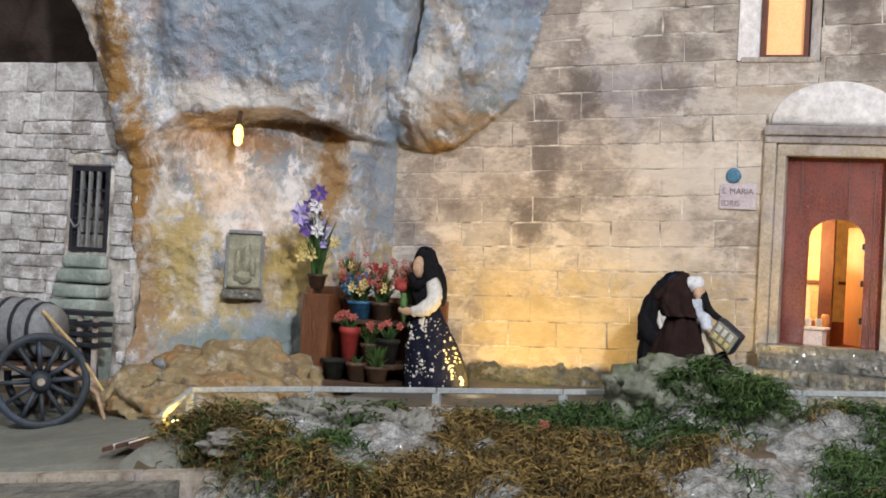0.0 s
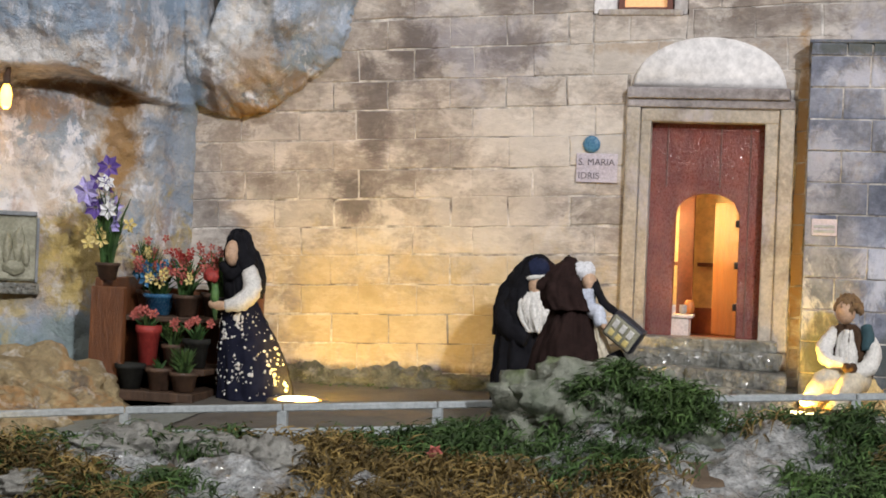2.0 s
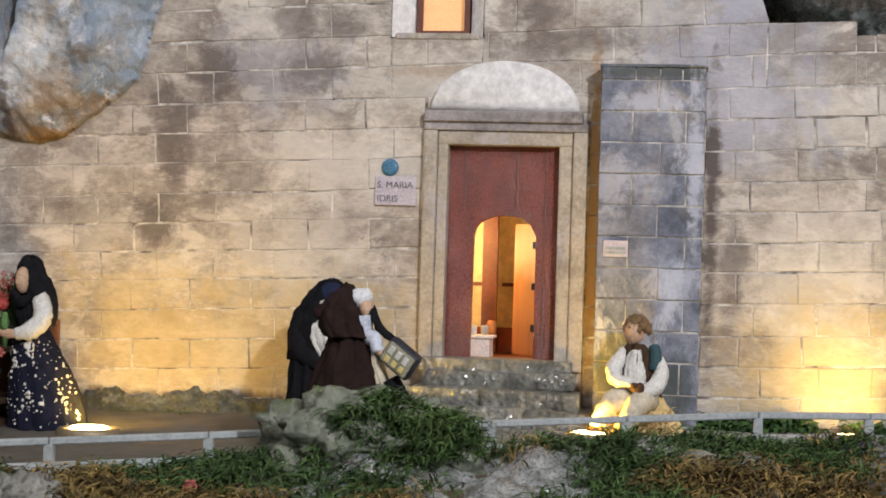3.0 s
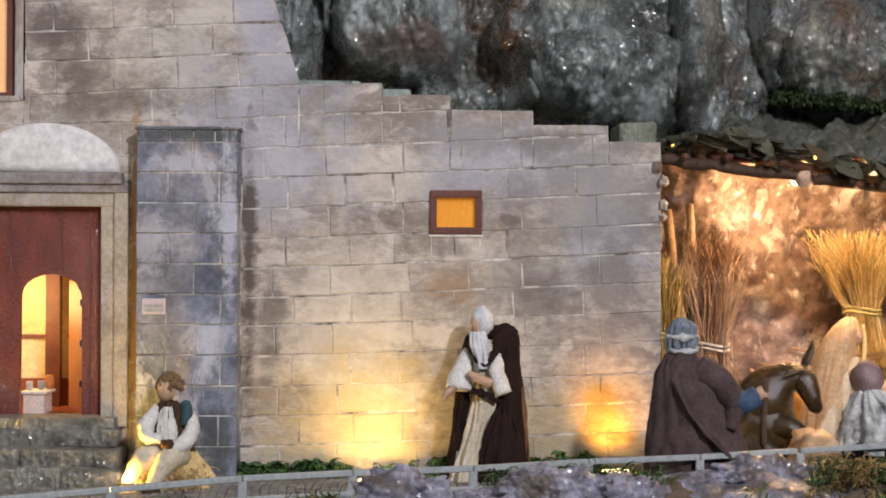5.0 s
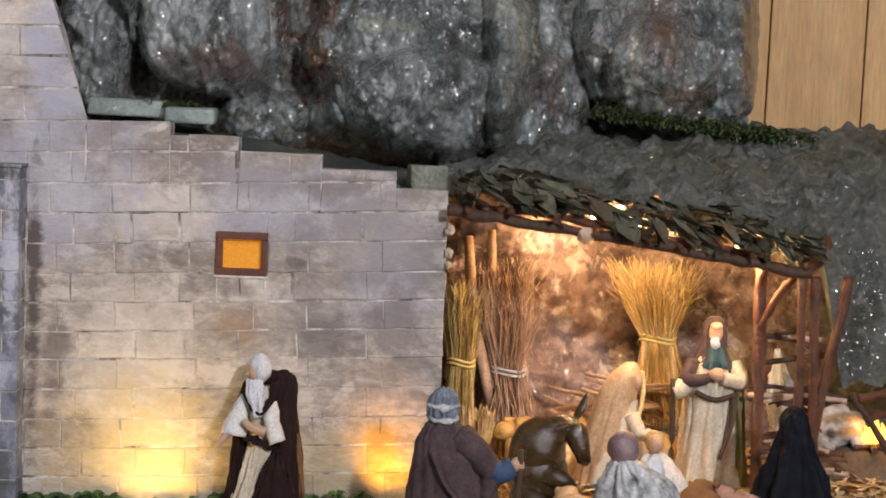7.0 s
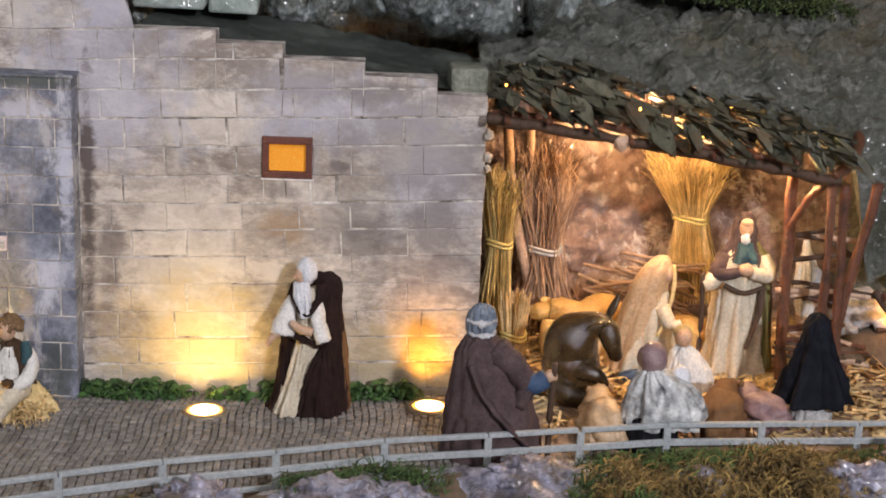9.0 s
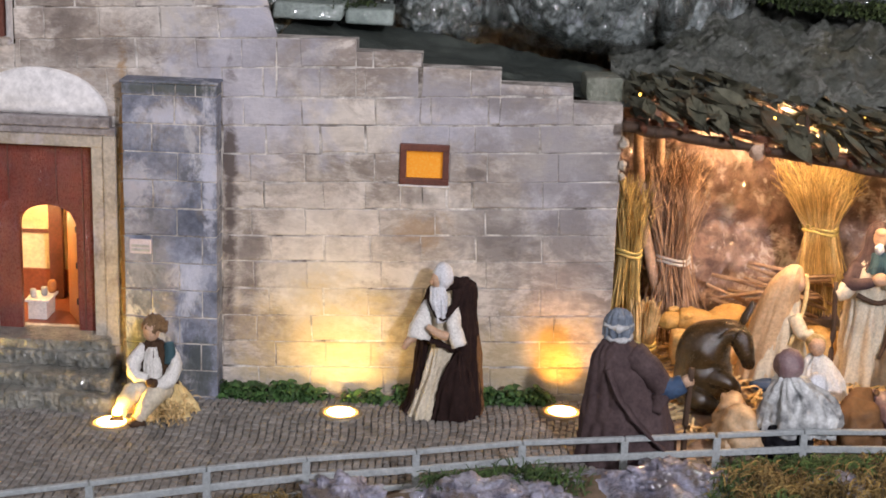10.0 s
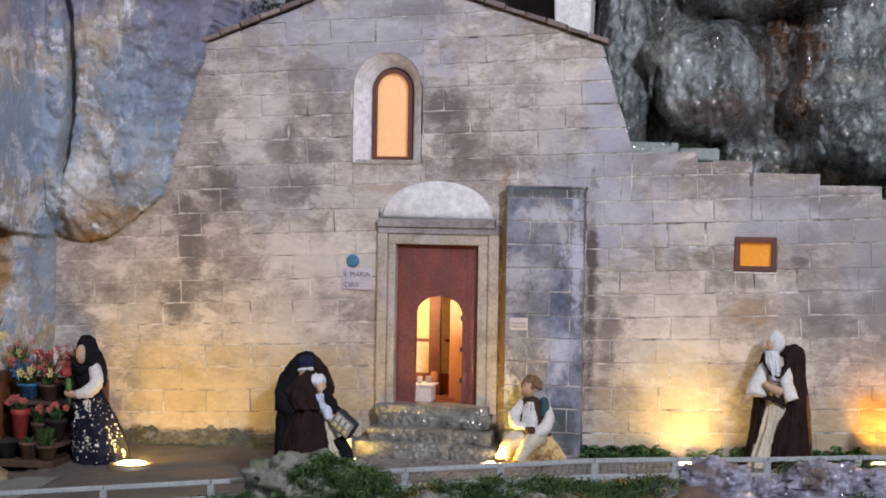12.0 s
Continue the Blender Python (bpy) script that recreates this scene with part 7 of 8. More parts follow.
spray(p, 0.034, LEAFGREEN, 70, 0.070, 0.030, 11, ((PINKPETAL, 0.007, 4, 5, 0.9), (YELLOWPETAL, 0.007, 5, 5, 0.7)))
p = pot(0.036, 0.045, sz + 0.112, 0.018, 0.034, POT, "brown clay pot with coral blossoms and dense leaves")
spray(p, 0.034, LEAFGREEN, 70, 0.060, 0.032, 12, ((PINKPETAL, 0.0075, 9, 5, 1.0), (REDPETAL, 0.007, 4, 5, 0.7)))
p = pot(-0.020, 0.020, sz + 0.044, 0.016, 0.030, BLACKPOT, "dark pot deep in the stall with green leaves")
spray(p, 0.030, GRASS, 80, 0.028, 0.022, 13)
p = pot(-0.036, -0.072, sz + 0.014, 0.020, 0.034, BLACKPOT, "empty black flower pot on the stall's plinth")

# ---------------------------------------------------------------- stable


def stalks(name, centre, height, tie_at, r_top, r_tie, r_bottom, n, mat, label, category, seed, thick=0.0016, tie_mat=ROPE, lean=(0, 0), wild=0.0):
    """A bundle of stalks held by a tie."""
    rng = random.Random(seed)
    verts, faces = [], []
    for k in range(n):
        a = rng.uniform(0, 6.283)
        q = math.sqrt(rng.uniform(0.02, 1))
        b = a + rng.uniform(-0.6, 0.6)
        hh = height * rng.uniform(0.82, 1.04)
        p = [Vector((r_bottom * q * math.cos(b), r_bottom * q * math.sin(b), rng.uniform(0, 0.012))), Vector((r_tie * q * math.cos(a), r_tie * q * math.sin(a), tie_at)),
             Vector((0.55 * (r_top + r_tie) * q * math.cos(a), 0.55 * (r_top + r_tie) * q * math.sin(a), (tie_at + hh) * 0.55)), Vector((r_top * q * math.cos(a) * rng.uniform(0.8, 1.25), r_top * q * math.sin(a), hh))]
        for i, v in enumerate(p):
            if wild:
                v.x += rng.gauss(0, wild) * (0.3 if i == 1 else 1)
                v.y += rng.gauss(0, wild) * (0.3 if i == 1 else 1)
            v.x += lean[0] * v.z
            v.y += lean[1] * v.z
        base = len(verts)
        t = thick * rng.uniform(0.7, 1.3)
        for i, v in enumerate(p):
            for j in range(3):
                g = 2.094 * j + a
                verts.append((centre[0] + v.x + t * math.cos(g) * (1 - 0.15 * i), centre[1] + v.y + t * math.sin(g), centre[2] + v.z))
        for i in range(3):
            for j in range(3):
                faces.append((base + 3 * i + j, base + 3 * i + (j + 1) % 3, base + 3 * i + 3 + (j + 1) % 3, base + 3 * i + 3 + j))
    t = thing(name, label, category)
    me = bpy.data.meshes.new(name.split("_")[0])
    me.from_pydata(verts, [], faces)
    me.materials.append(mat)
    ob = tagged(new(name.split("_")[0], me), kind="stuff")
    ob.parent = t
    bm = bmesh.new()
    for dz in (-0.004, 0.003):
        ring = [(centre[0] + lean[0] * tie_at + (r_tie + 0.003) * math.cos(a), centre[1] + lean[1] * tie_at + (r_tie + 0.003) * math.sin(a), centre[2] + tie_at + dz + 0.003 * math.sin(2 * a)) for a in spread(0, 6.283, 22)]
        add_tube(bm, ring, 0.0028, 6)
    part("tie", bm, tie_mat, t, "", True)
    return t


g = lambda x, y: ground_z(x, y) - 0.002
stalks("straw_sheaf", (0.948, 0.255, g(0.94, 0.2)), 0.305, 0.178, 0.032, 0.019, 0.024, 300, OLDSTRAW, "golden straw sheaf tied with yellow string beside the wall", "sheaf", 1, 0.0010, ROPE, (0, 0), 0.007)
stalks("straw_sheaf", (1.300, 0.315, 0.085), 0.275, 0.150, 0.080, 0.027, 0.046, 520, STRAW, "large golden straw sheaf standing fanned out against the rock", "sheaf", 2, 0.0011, ROPE, (-0.10, 0), 0.009)
stalks("brushwood_bundle", (1.040, 0.295, g(1.0, 0.3)), 0.335, 0.155, 0.044, 0.028, 0.046, 420, TWIG, "bundle of thin brown brushwood tied with wire", "brushwood", 3, 0.0010, GREYWHITE, (-0.08, 0), 0.018)
stalks("hay_bundle", (0.972, 0.150, g(0.97, 0.12)), 0.120, 0.045, 0.026, 0.018, 0.024, 70, HAY, "small pale bundle of split wood and hay", "hay", 4, 0.0032, ROPE)
for x0, y0, x1, z1, r in ((0.975, 0.29, 0.952, 0.40, 0.010), (1.005, 0.31, 0.992, 0.41, 0.008)):
    bm = bmesh.new()
    add_tube(bm, [(x0 + 0.05, y0, g(x0, y0)), (x0 + 0.03, y0, 0.12), ((x0 + x1) / 2 + 0.005, y0 - 0.01, 0.25), (x1, y0 - 0.02, z1)], [r * 1.2, r * 1.1, r, r * 0.8], 10)
    tagged(put("branch", bm, TWIG), "bare brown branch leaning in the stable", "branch", "leaning branches")
# Firewood heap at the back
rng = random.Random(21)
for k in range(34):
    x, y, z = rng.uniform(1.15, 1.27), rng.uniform(0.24, 0.30), g(1.2, 0.3) + rng.uniform(0.005, 0.13)
    a = rng.uniform(-0.5, 0.2)
    bm = bmesh.new()
    L = rng.uniform(0.035, 0.07)
    add_tube(bm, [(x - L, y, z + L * math.sin(-a)), (x, y - 0.004, z + 0.003), (x + L, y, z - L * math.sin(-a))], [0.003, 0.0042, 0.003], 6)
    tagged(put("firewood_stick", bm, TWIG), "thin brown stick of the firewood heap", "firewood", "firewood heap")

# Straw litter on the stable floor
rng = random.Random(8)
verts, faces = [], []
for k in range(4200):
    x, y = rng.uniform(0.96, 1.62), rng.uniform(-0.20, 0.34)
    if y < -0.05 and x < 1.2 and rng.random() < 0.7:
        continue
    z = ground_z(x, y) + rng.uniform(0.001, 0.012)
    a, L, t = rng.uniform(0, 3.14), rng.uniform(0.008, 0.026), rng.uniform(-0.35, 0.35)
    d = Vector((math.cos(a) * L, math.sin(a) * L, t * L))
    s = Vector((-math.sin(a), math.cos(a), 0.5)) * 0.0019
    base = len(verts)
    c = Vector((x, y, z))
    verts += [c - d - s, c + d - s, c + d + s, c - d + s]
    faces.append((base, base + 1, base + 2, base + 3))
me = bpy.data.meshes.new("straw_litter")
me.from_pydata([tuple(v) for v in verts], [], faces)
me.materials.append(HAY)
tagged(new("straw_litter", me), "loose pale straw scattered over the stable floor", "straw", kind="stuff")
bm = bmesh.new()
add_box(bm, 1.02, 1.13, 0.11, 0.17, g(1.15, 0.17), g(1.15, 0.17) + 0.055, 0.012, rough=0.004)
tagged(put("hay_bale", bm, HAY), "pale straw bale behind the kneeling mother", "bale")

# Stable frame
frame_ = thing("stable", "open stable of rough reddish sticks", "stable")


def stick(pts, r, mat=REDWOOD, name="pole"):
    bm = bmesh.new()
    k = pts[0][0] * 37 + pts[0][2] * 11 + pts[-1][1] * 5
    fine = curve_through([tuple(p) for p in pts], 6)
    fine = [(p[0] + 0.5 * r * fbm(k, i * 0.45, 0, 2), p[1] + 0.5 * r * fbm(k, i * 0.45, 5, 2), p[2] + 0.5 * r * fbm(k, i * 0.45, 9, 2)) for i, p in enumerate(fine)]
    add_tube(bm, fine, [r * (1 + 0.35 * fbm(k, i * 0.8, 3, 2)) for i in range(len(fine))], 10)
    part(name, bm, mat, frame_, "", True)


stick([(0.900, -0.028, 0.464), (0.99, -0.030, 0.453), (1.104, -0.033, 0.438), (1.21, -0.038, 0.425), (1.33, -0.046, 0.406), (1.435, -0.052, 0.391)], 0.0085, DARKWOOD, "beam")
stick([(0.905, -0.010, 0.468), (1.05, -0.020, 0.462), (1.20, -0.030, 0.438), (1.36, -0.045, 0.415)], 0.0055, REDWOOD, "beam")
bm = bmesh.new()
add_ball(bm, (1.104, -0.040, 0.434), (0.013, 0.012, 0.013), rough=0.3, sub=2)
part("knot", bm, TWIG, frame_)
for pts, r in (([(1.396, 0.02, 0.02), (1.386, 0.02, 0.20), (1.378, 0.01, 0.395)], 0.0095), ([(1.438, -0.05, 0.03), (1.431, -0.05, 0.2), (1.420, -0.062, 0.388)], 0.0068), ([(1.476, -0.02, 0.03), (1.456, -0.03, 0.22), (1.442, -0.055, 0.385)], 0.007),
               ([(1.446, -0.01, 0.02), (1.471, -0.02, 0.20), (1.498, -0.04, 0.390)], 0.0085), ([(1.381, 0.01, 0.30), (1.401, -0.02, 0.36), (1.416, -0.04, 0.385)], 0.006), ([(1.416, -0.055, 0.392), (1.476, 0.03, 0.41), (1.506, 0.12, 0.43)], 0.008)):
    stick(pts, r)
rng = random.Random(17)
for k in range(26):
    z, a = rng.uniform(0.05, 0.30), rng.uniform(-0.03, 0.03)
    xa = rng.uniform(1.37, 1.42)
    stick([(xa, 0.025, z), (1.44, 0.012, z + a * 0.4 + 0.004), (rng.uniform(1.46, 1.53), 0.0, z + a)], rng.uniform(0.0025, 0.0045), rng.choice((TWIG, REDWOOD, DARKWOOD)), "twig")
for k, (x0, x1, y0, z0) in enumerate(((1.53, 1.66, -0.02, 0.205), (1.56, 1.70, 0.02, 0.170))):
    stick([(x0, y0, z0), ((x0 + x1) / 2, y0, z0 + 0.01), (x1, y0, z0 + 0.02)], 0.007, REDWOOD, "rung")
stick([(1.521, -0.01, 0.21), (1.576, -0.02, 0.13), (1.616, -0.03, 0.06)], 0.006, DARKWOOD)
stick([(1.576, -0.04, 0.04), (1.616, -0.04, 0.03), (1.666, -0.05, 0.02)], 0.004, TWIG)
# Roof sticks carry the leaves
roof_e = lambda x, s: Vector((x, -0.045 + 0.30 * s, table(x, [(0.90, 0.468), (1.45, 0.398)]) + 0.030 * s + 0.008 * math.sin(x * 20)))
for k in range(9):
    x = 0.93 + k * 0.062
    stick([roof_e(x, -0.05) + Vector((0, 0, 0.004)), roof_e(x, 0.5), roof_e(x + 0.01, 1.0)], 0.0045, REDWOOD, "rafter")
bulb = thing("stable_bulb", "small bright bulb under the stable roof", "lamp", at=(1.345, 0.012, 0.420))
bm = bmesh.new()
add_ball(bm, (0, 0, 0), (0.0085, 0.0085, 0.010), sub=3)
part("bulb", bm, GLOW, bulb, "glowing glass bulb", True)
bm = bmesh.new()
add_tube(bm, [(0, 0, 0.009), (0, 0.012, 0.018), (0, 0.05, 0.022)], [0.0045, 0.004, 0.002], 8)
part("socket", bm, DARKWOOD, bulb)
bulb2 = thing("stable_bulb", "bulb hidden behind the front beam of the stable", "lamp", at=(1.190, 0.030, 0.438))
bm = bmesh.new()
add_ball(bm, (0, 0, 0), (0.0085, 0.0085, 0.010), sub=3)
part("bulb", bm, GLOW, bulb2, "glowing glass bulb", True)
bm = bmesh.new()
add_tube(bm, [(0, 0, 0.009), (0, 0.006, 0.020), (0, 0.02, 0.040)], [0.0045, 0.004, 0.002], 8)
part("socket", bm, DARKWOOD, bulb2)
lamp("stable_light", "POINT", pose(1.190, 0.030, 0.416), 4.6, (1.0, 0.62, 0.33), 0.012)
lamp("stable_light", "POINT", pose(1.345, 0.012, 0.402), 2.2, (1.0, 0.66, 0.30), 0.008)

bulb3 = thing("stable_bulb", "bulb under the roof close to the stable's back wall", "lamp", at=(1.155, 0.235, 0.448))
bm = bmesh.new()
add_ball(bm, (0, 0, 0), (0.0075, 0.0075, 0.009), sub=3)
part("bulb", bm, GLOW, bulb3, "glowing glass bulb", True)
bm = bmesh.new()
add_tube(bm, [(0, 0, 0.008), (0, 0.004, 0.018), (0, 0.01, 0.030)], [0.004, 0.0035, 0.002], 8)
part("socket", bm, DARKWOOD, bulb3)
lamp("stable_light", "POINT", pose(1.155, 0.235, 0.428), 4.0, (1.0, 0.62, 0.32), 0.010)

# Tiny glowing beads added to imitate glints of light between the roof leaves
for x, y, z in ((1.140, 0.046, 0.472), (1.303, 0.150, 0.462), (0.935, 0.10, 0.492), (1.225, -0.030, 0.446)):
    t = thing("roof_glint", "tiny glowing amber bead added for a glint on the leaf roof", "light", "string lights", at=(x, y, z))
    bm = bmesh.new()
    add_ball(bm, (0, 0, 0), (0.0022, 0.0022, 0.0030), sub=2)
    part("bulb", bm, BULB, t, "glowing amber bulb", True)
    bm = bmesh.new()
    add_tube(bm, [(0, 0.003, 0), (0.004, 0.010, -0.006), (0.006, 0.02, -0.016)], [0.0022, 0.0014, 0.001], 6)
    part("socket", bm, DARKWOOD, t)

# Fire beside the stable, on a low bank
bm = bmesh.new()
add_ball(bm, (1.63, 0.20, 0.035), (0.14, 0.10, 0.052), rough=0.2, sub=4)
tagged(put("earth_bank", bm, EARTH), "low brown earth bank beside the stable", "bank")

fire = thing("camp_fire", "small glowing orange camp fire between logs", "fire", at=(1.617, 0.165, 0.085))
for k, (x, h, r) in enumerate(((0, 0.060, 0.012), (0.014, 0.045, 0.010), (-0.013, 0.040, 0.009))):
    bm = bmesh.new()
    add_loft(bm, smooth_rings([(0.008, r * 0.6, r * 0.6, x, 0), (h * 0.4, r, r, x, 0), (h * 0.75, r * 0.5, r * 0.5, x + 0.003, 0), (h, 0.001, 0.001, x, 0)]), 12)
    part("flame", bm, FLAME, fire, "", True)
for a in (0.3, 1.4, 2.5):
    bm = bmesh.new()
    add_tube(bm, [(-0.035 * math.cos(a), -0.035 * math.sin(a), 0.006), (0.035 * math.cos(a), 0.035 * math.sin(a), 0.010)], [0.006, 0.005], 8)
    part("log", bm, DARKWOOD, fire)
lamp("fire_light", "POINT", pose(1.617, 0.140, 0.135), 0.2, (1.0, 0.42, 0.10), 0.012)

# ---------------------------------------------------------------- front rocks and plants
def bank_sheet(x0, x1, nx, mat_, label, seed, size):
    """Lumpy painted rock that covers the bank below the railing."""
    def place(x, v):
        y = rail_y(x) - 0.030 - v * (1.32 + rail_y(x) - 0.030)
        lump = 0.011 * abs(fbm(x * 15, y * 15, seed, 4)) + 0.014 * fbm(x * 9, y * 9, seed + 3, 3) + 0.0035 * fbm(x * 60, y * 60, seed, 3)
        return (x, y, ground_z(x, y) - 0.001 + size * lump * step(0.0, 0.10, v) - 0.03 * step(0.05, 0.0, v) - 0.04 * step(x0 + 0.05, x0, x) - 0.04 * step(x1 - 0.05, x1, x))
    bm = sheet(spread(x0, x1, nx), spread(0, 1, 130), place)
    bmesh.ops.reverse_faces(bm, faces=list(bm.faces))
    return tagged(put("rocky_bank", bm, mat_), label, "rock", kind="stuff")


bank_sheet(-0.62, 0.46, 190, FRONTROCK, "speckled pale grey rocky bank below the railing", 4.0, 1.0)
bank_sheet(0.38, 1.70, 230, VIOLETROCK, "violet-grey rocky bank below the railing", 8.0, 1.1)
ROCKS = [(-0.046, -0.690, 0.092, 0.050, 0.052, 0.006), (-0.40, -0.79, 0.05, 0.035, 0.016, 0.0), (-0.47, -0.83, 0.05, 0.04, 0.022, 0.0), (-0.34, -0.82, 0.035, 0.03, 0.018, 0.0),
         (0.535, -0.585, 0.045, 0.040, 0.030, 0.0), (0.615, -0.600, 0.040, 0.035, 0.024, 0.0), (0.70, -0.575, 0.055, 0.040, 0.030, 0.0), (0.79, -0.56, 0.040, 0.04, 0.026, 0.0),
         (0.97, -0.485, 0.065, 0.035, 0.026, 0.0), (1.42, -0.52, 0.08, 0.05, 0.034, 0.0), (1.50, -0.46, 0.05, 0.04, 0.034, 0.0), (-0.52, -0.92, 0.04, 0.03, 0.016, 0.0), (0.30, -0.66, 0.05, 0.04, 0.016, 0.0)]
for i, (x, y, rx, ry, rz, dz) in enumerate(ROCKS):
    y += 0.075 * step(0.3, 0.55, x) - 0.03 * step(0.0, -0.2, x)
    bm = bmesh.new()
    add_ball(bm, (x, y, ground_z(x, y) + dz), (rx * 1.08, ry * 1.08, rz), rough=0.42, sub=5, seed=i * 1.7, freq=52)
    for v in bm.verts:
        v.co += v.normal * (0.006 * fbm(v.co.x * 34, v.co.y * 34, v.co.z * 34 + i, 4) + 0.0025 * fbm(v.co.x * 110, v.co.y * 110, v.co.z * 110, 2))
    tagged(put("rock", bm, VIOLETROCK if x > 0.4 else GREYROCK if i else MOSSROCK),
           "violet-grey painted rock beside the railing" if x > 0.4 else "grey painted rock among the moss" if i else "mossy grey-green boulder among the moss", "rock", "rocks among the moss")


def tufts(name, mat, label, places, blades, length, width, seed, flat=0.5):
    """Curling blades scattered round the given places, all in one mesh."""
    rng = random.Random(seed)
    verts, faces = [], []
    for x, y, z, r, lift in places:
        for k in range(blades):
            a, q = rng.uniform(0, 6.283), r * math.sqrt(rng.random())
            bx, by = x + q * math.cos(a), y + q * math.sin(a)
            bz = (ground_z(bx, by) if z is None else z) + lift * (1 - (q / max(r, 1e-6)) ** 2) - 0.002
            d = rng.uniform(0, 6.283)
            L = length * rng.uniform(0.5, 1.2)
            wd = width * rng.uniform(0.6, 1.3)
            rise, turn = rng.uniform(0.5, 1.35), rng.uniform(-0.75, 0.75)
            c = Vector((bx, by, bz))
            b = len(verts)
            for i in range(5):
                s = Vector((-math.sin(d), math.cos(d), 0.5 * math.sin(d * 3))) * wd * (1, 1, 0.9, 0.75, 0.3)[i]
                verts.append(tuple(c - s))
                verts.append(tuple(c + s))
                c = c + Vector((math.cos(d) * math.cos(rise), math.sin(d) * math.cos(rise), math.sin(rise))) * (L / 4)
                d += turn
                rise -= 0.52
            faces += [(b + 2 * i, b + 2 * i + 1, b + 2 * i + 3, b + 2 * i + 2) for i in range(4)]
    me = bpy.data.meshes.new(name)
    me.from_pydata(verts, [], faces)
    me.materials.append(mat)
    return tagged(new(name, me), label, "plants", kind="stuff")


rng = random.Random(77)
green, dry = [], []
for k in range(3600):
    x = rng.uniform(-0.64, 1.62)
    d = rng.uniform(0.012, 0.60)
    y = rail_y(x) - d
    if x < -0.60 + 1.4 * max(0.0, -0.875 - y):
        continue
    keep = fbm(x * 5 + 3, y * 5, 0.7, 3)
    rocky = (0.46 < x < 1.08 and fbm(x * 6, y * 6, 4.0, 2) > -0.55) or (0.0 < x < 0.15 and d > 0.13) or (x < 0.0 and fbm(x * 7, y * 7, 12.0, 3) > 0.30 and d > 0.05) or (x < -0.30 and d > 0.10 and fbm(x * 8, y * 8, 9, 2) > 0.1)
    if rocky and rng.random() < 0.97:
        continue
    (green if keep + 0.22 * math.sin(x * 9 + 0.5) + (0.28 if d < 0.16 else 0.02) - 0.45 * step(0.95, 1.15, x) > 0.0 else dry).append((x, y, None, 0.026, 0.010))
for k in range(190):
    a, q = rng.uniform(0, 6.28), rng.uniform(0, 1) ** 0.5
    x, y = -0.012 + 0.075 * q * math.cos(a), -0.695 + 0.05 * q * math.sin(a)
    green.append((x, y, ground_z(x, y) + 0.004 + 0.048 * math.sqrt(max(0, 1 - q * q)), 0.016, 0.0))
for k in range(150):
    y = rng.uniform(-1.10, -0.815)
    x = -0.655 + 1.4 * max(0.0, -0.875 - y) + rng.uniform(-0.02, 0.07)
    (dry if rng.random() < 0.75 else green).append((x, y, None, 0.022, 0.012))
tufts("moss", GRASS, "curled green moss on the bank", green, 34, 0.032, 0.0011, 1)
tufts("dry_moss", DRYGRASS, "curled brown dry moss on the bank", dry, 34, 0.034, 0.0011, 2)
wallgreen = []
for k in range(46):
    x = rng.choice((rng.uniform(0.300, 0.36), rng.uniform(0.38, 0.47), rng.uniform(0.49, 0.60), rng.uniform(0.69, 0.73), rng.uniform(0.74, 0.80)))
    h = rng.uniform(0.004, 0.024)
    wallgreen.append((x, -0.012 - rng.uniform(0, 0.018), None, rng.uniform(0.008, 0.016), h))
tufts("wall_weeds", LEAFGREEN, "low green weeds along the foot of the side wall", wallgreen, 26, 0.026, 0.0046, 3)
ledge = [(rng.uniform(1.22, 1.60), rng.uniform(0.50, 0.62), 0.0, 0.03, 0.0) for k in range(90)]
ledge = [(x - 0.02, y - 0.02, 0.600 - 0.10 * (x - 1.2) + 0.05 * (y - 0.5), r, 0.022) for x, y, _, r, _ in ledge]
tufts("ledge_moss", DARKMOSS, "dark green moss along the rock ledge", ledge, 30, 0.026, 0.0020, 4)
gable = [(rng.uniform(-0.52, -0.06), rng.uniform(0.10, 0.16), rng.uniform(0.78, 1.10), 0.03, 0.0) for k in range(150)]
tufts("gable_moss", DARKMOSS, "dark green moss hanging behind the church gable", gable, 24, 0.040, 0.0016, 9)
stairmoss = [(rng.uniform(0.37, 0.50), rng.uniform(0.22, 0.30), 0.595, 0.02, 0.006) for k in range(16)]
tufts("stair_moss", DARKMOSS, "dark moss at the head of the outdoor stair", stairmoss, 18, 0.016, 0.0012, 5)
streetweed = [(-0.53 + rng.uniform(-0.03, 0.10), -0.035 + rng.uniform(-0.02, 0.015), None, 0.012, 0.0) for k in range(10)]
tufts("street_weeds", LEAFGREEN, "sparse weeds beside the floor spotlight", streetweed, 10, 0.016, 0.001, 6)
heap = [(0.205 + rng.uniform(-0.03, 0.045), -0.125 + rng.uniform(-0.03, 0.03), None, 0.02, 0.03) for k in range(30)]
tufts("straw_heap", HAY, "straw heap under the seated boy", heap, 18, 0.022, 0.0010, 7)
bm = bmesh.new()
blossom(bm, (-0.180, -0.846, ground_z(-0.180, -0.846) + 0.012), 0.008, 6, 0, (-0.3, 0, 0.2))
add_ball(bm, (-0.180, -0.845, ground_z(-0.180, -0.846) + 0.010), (0.006, 0.006, 0.007), 0, 0.3, 2)
tagged(put("red_blossom", bm, PINKPETAL), "single coral blossom lying in the moss", "flower")
bm = bmesh.new()
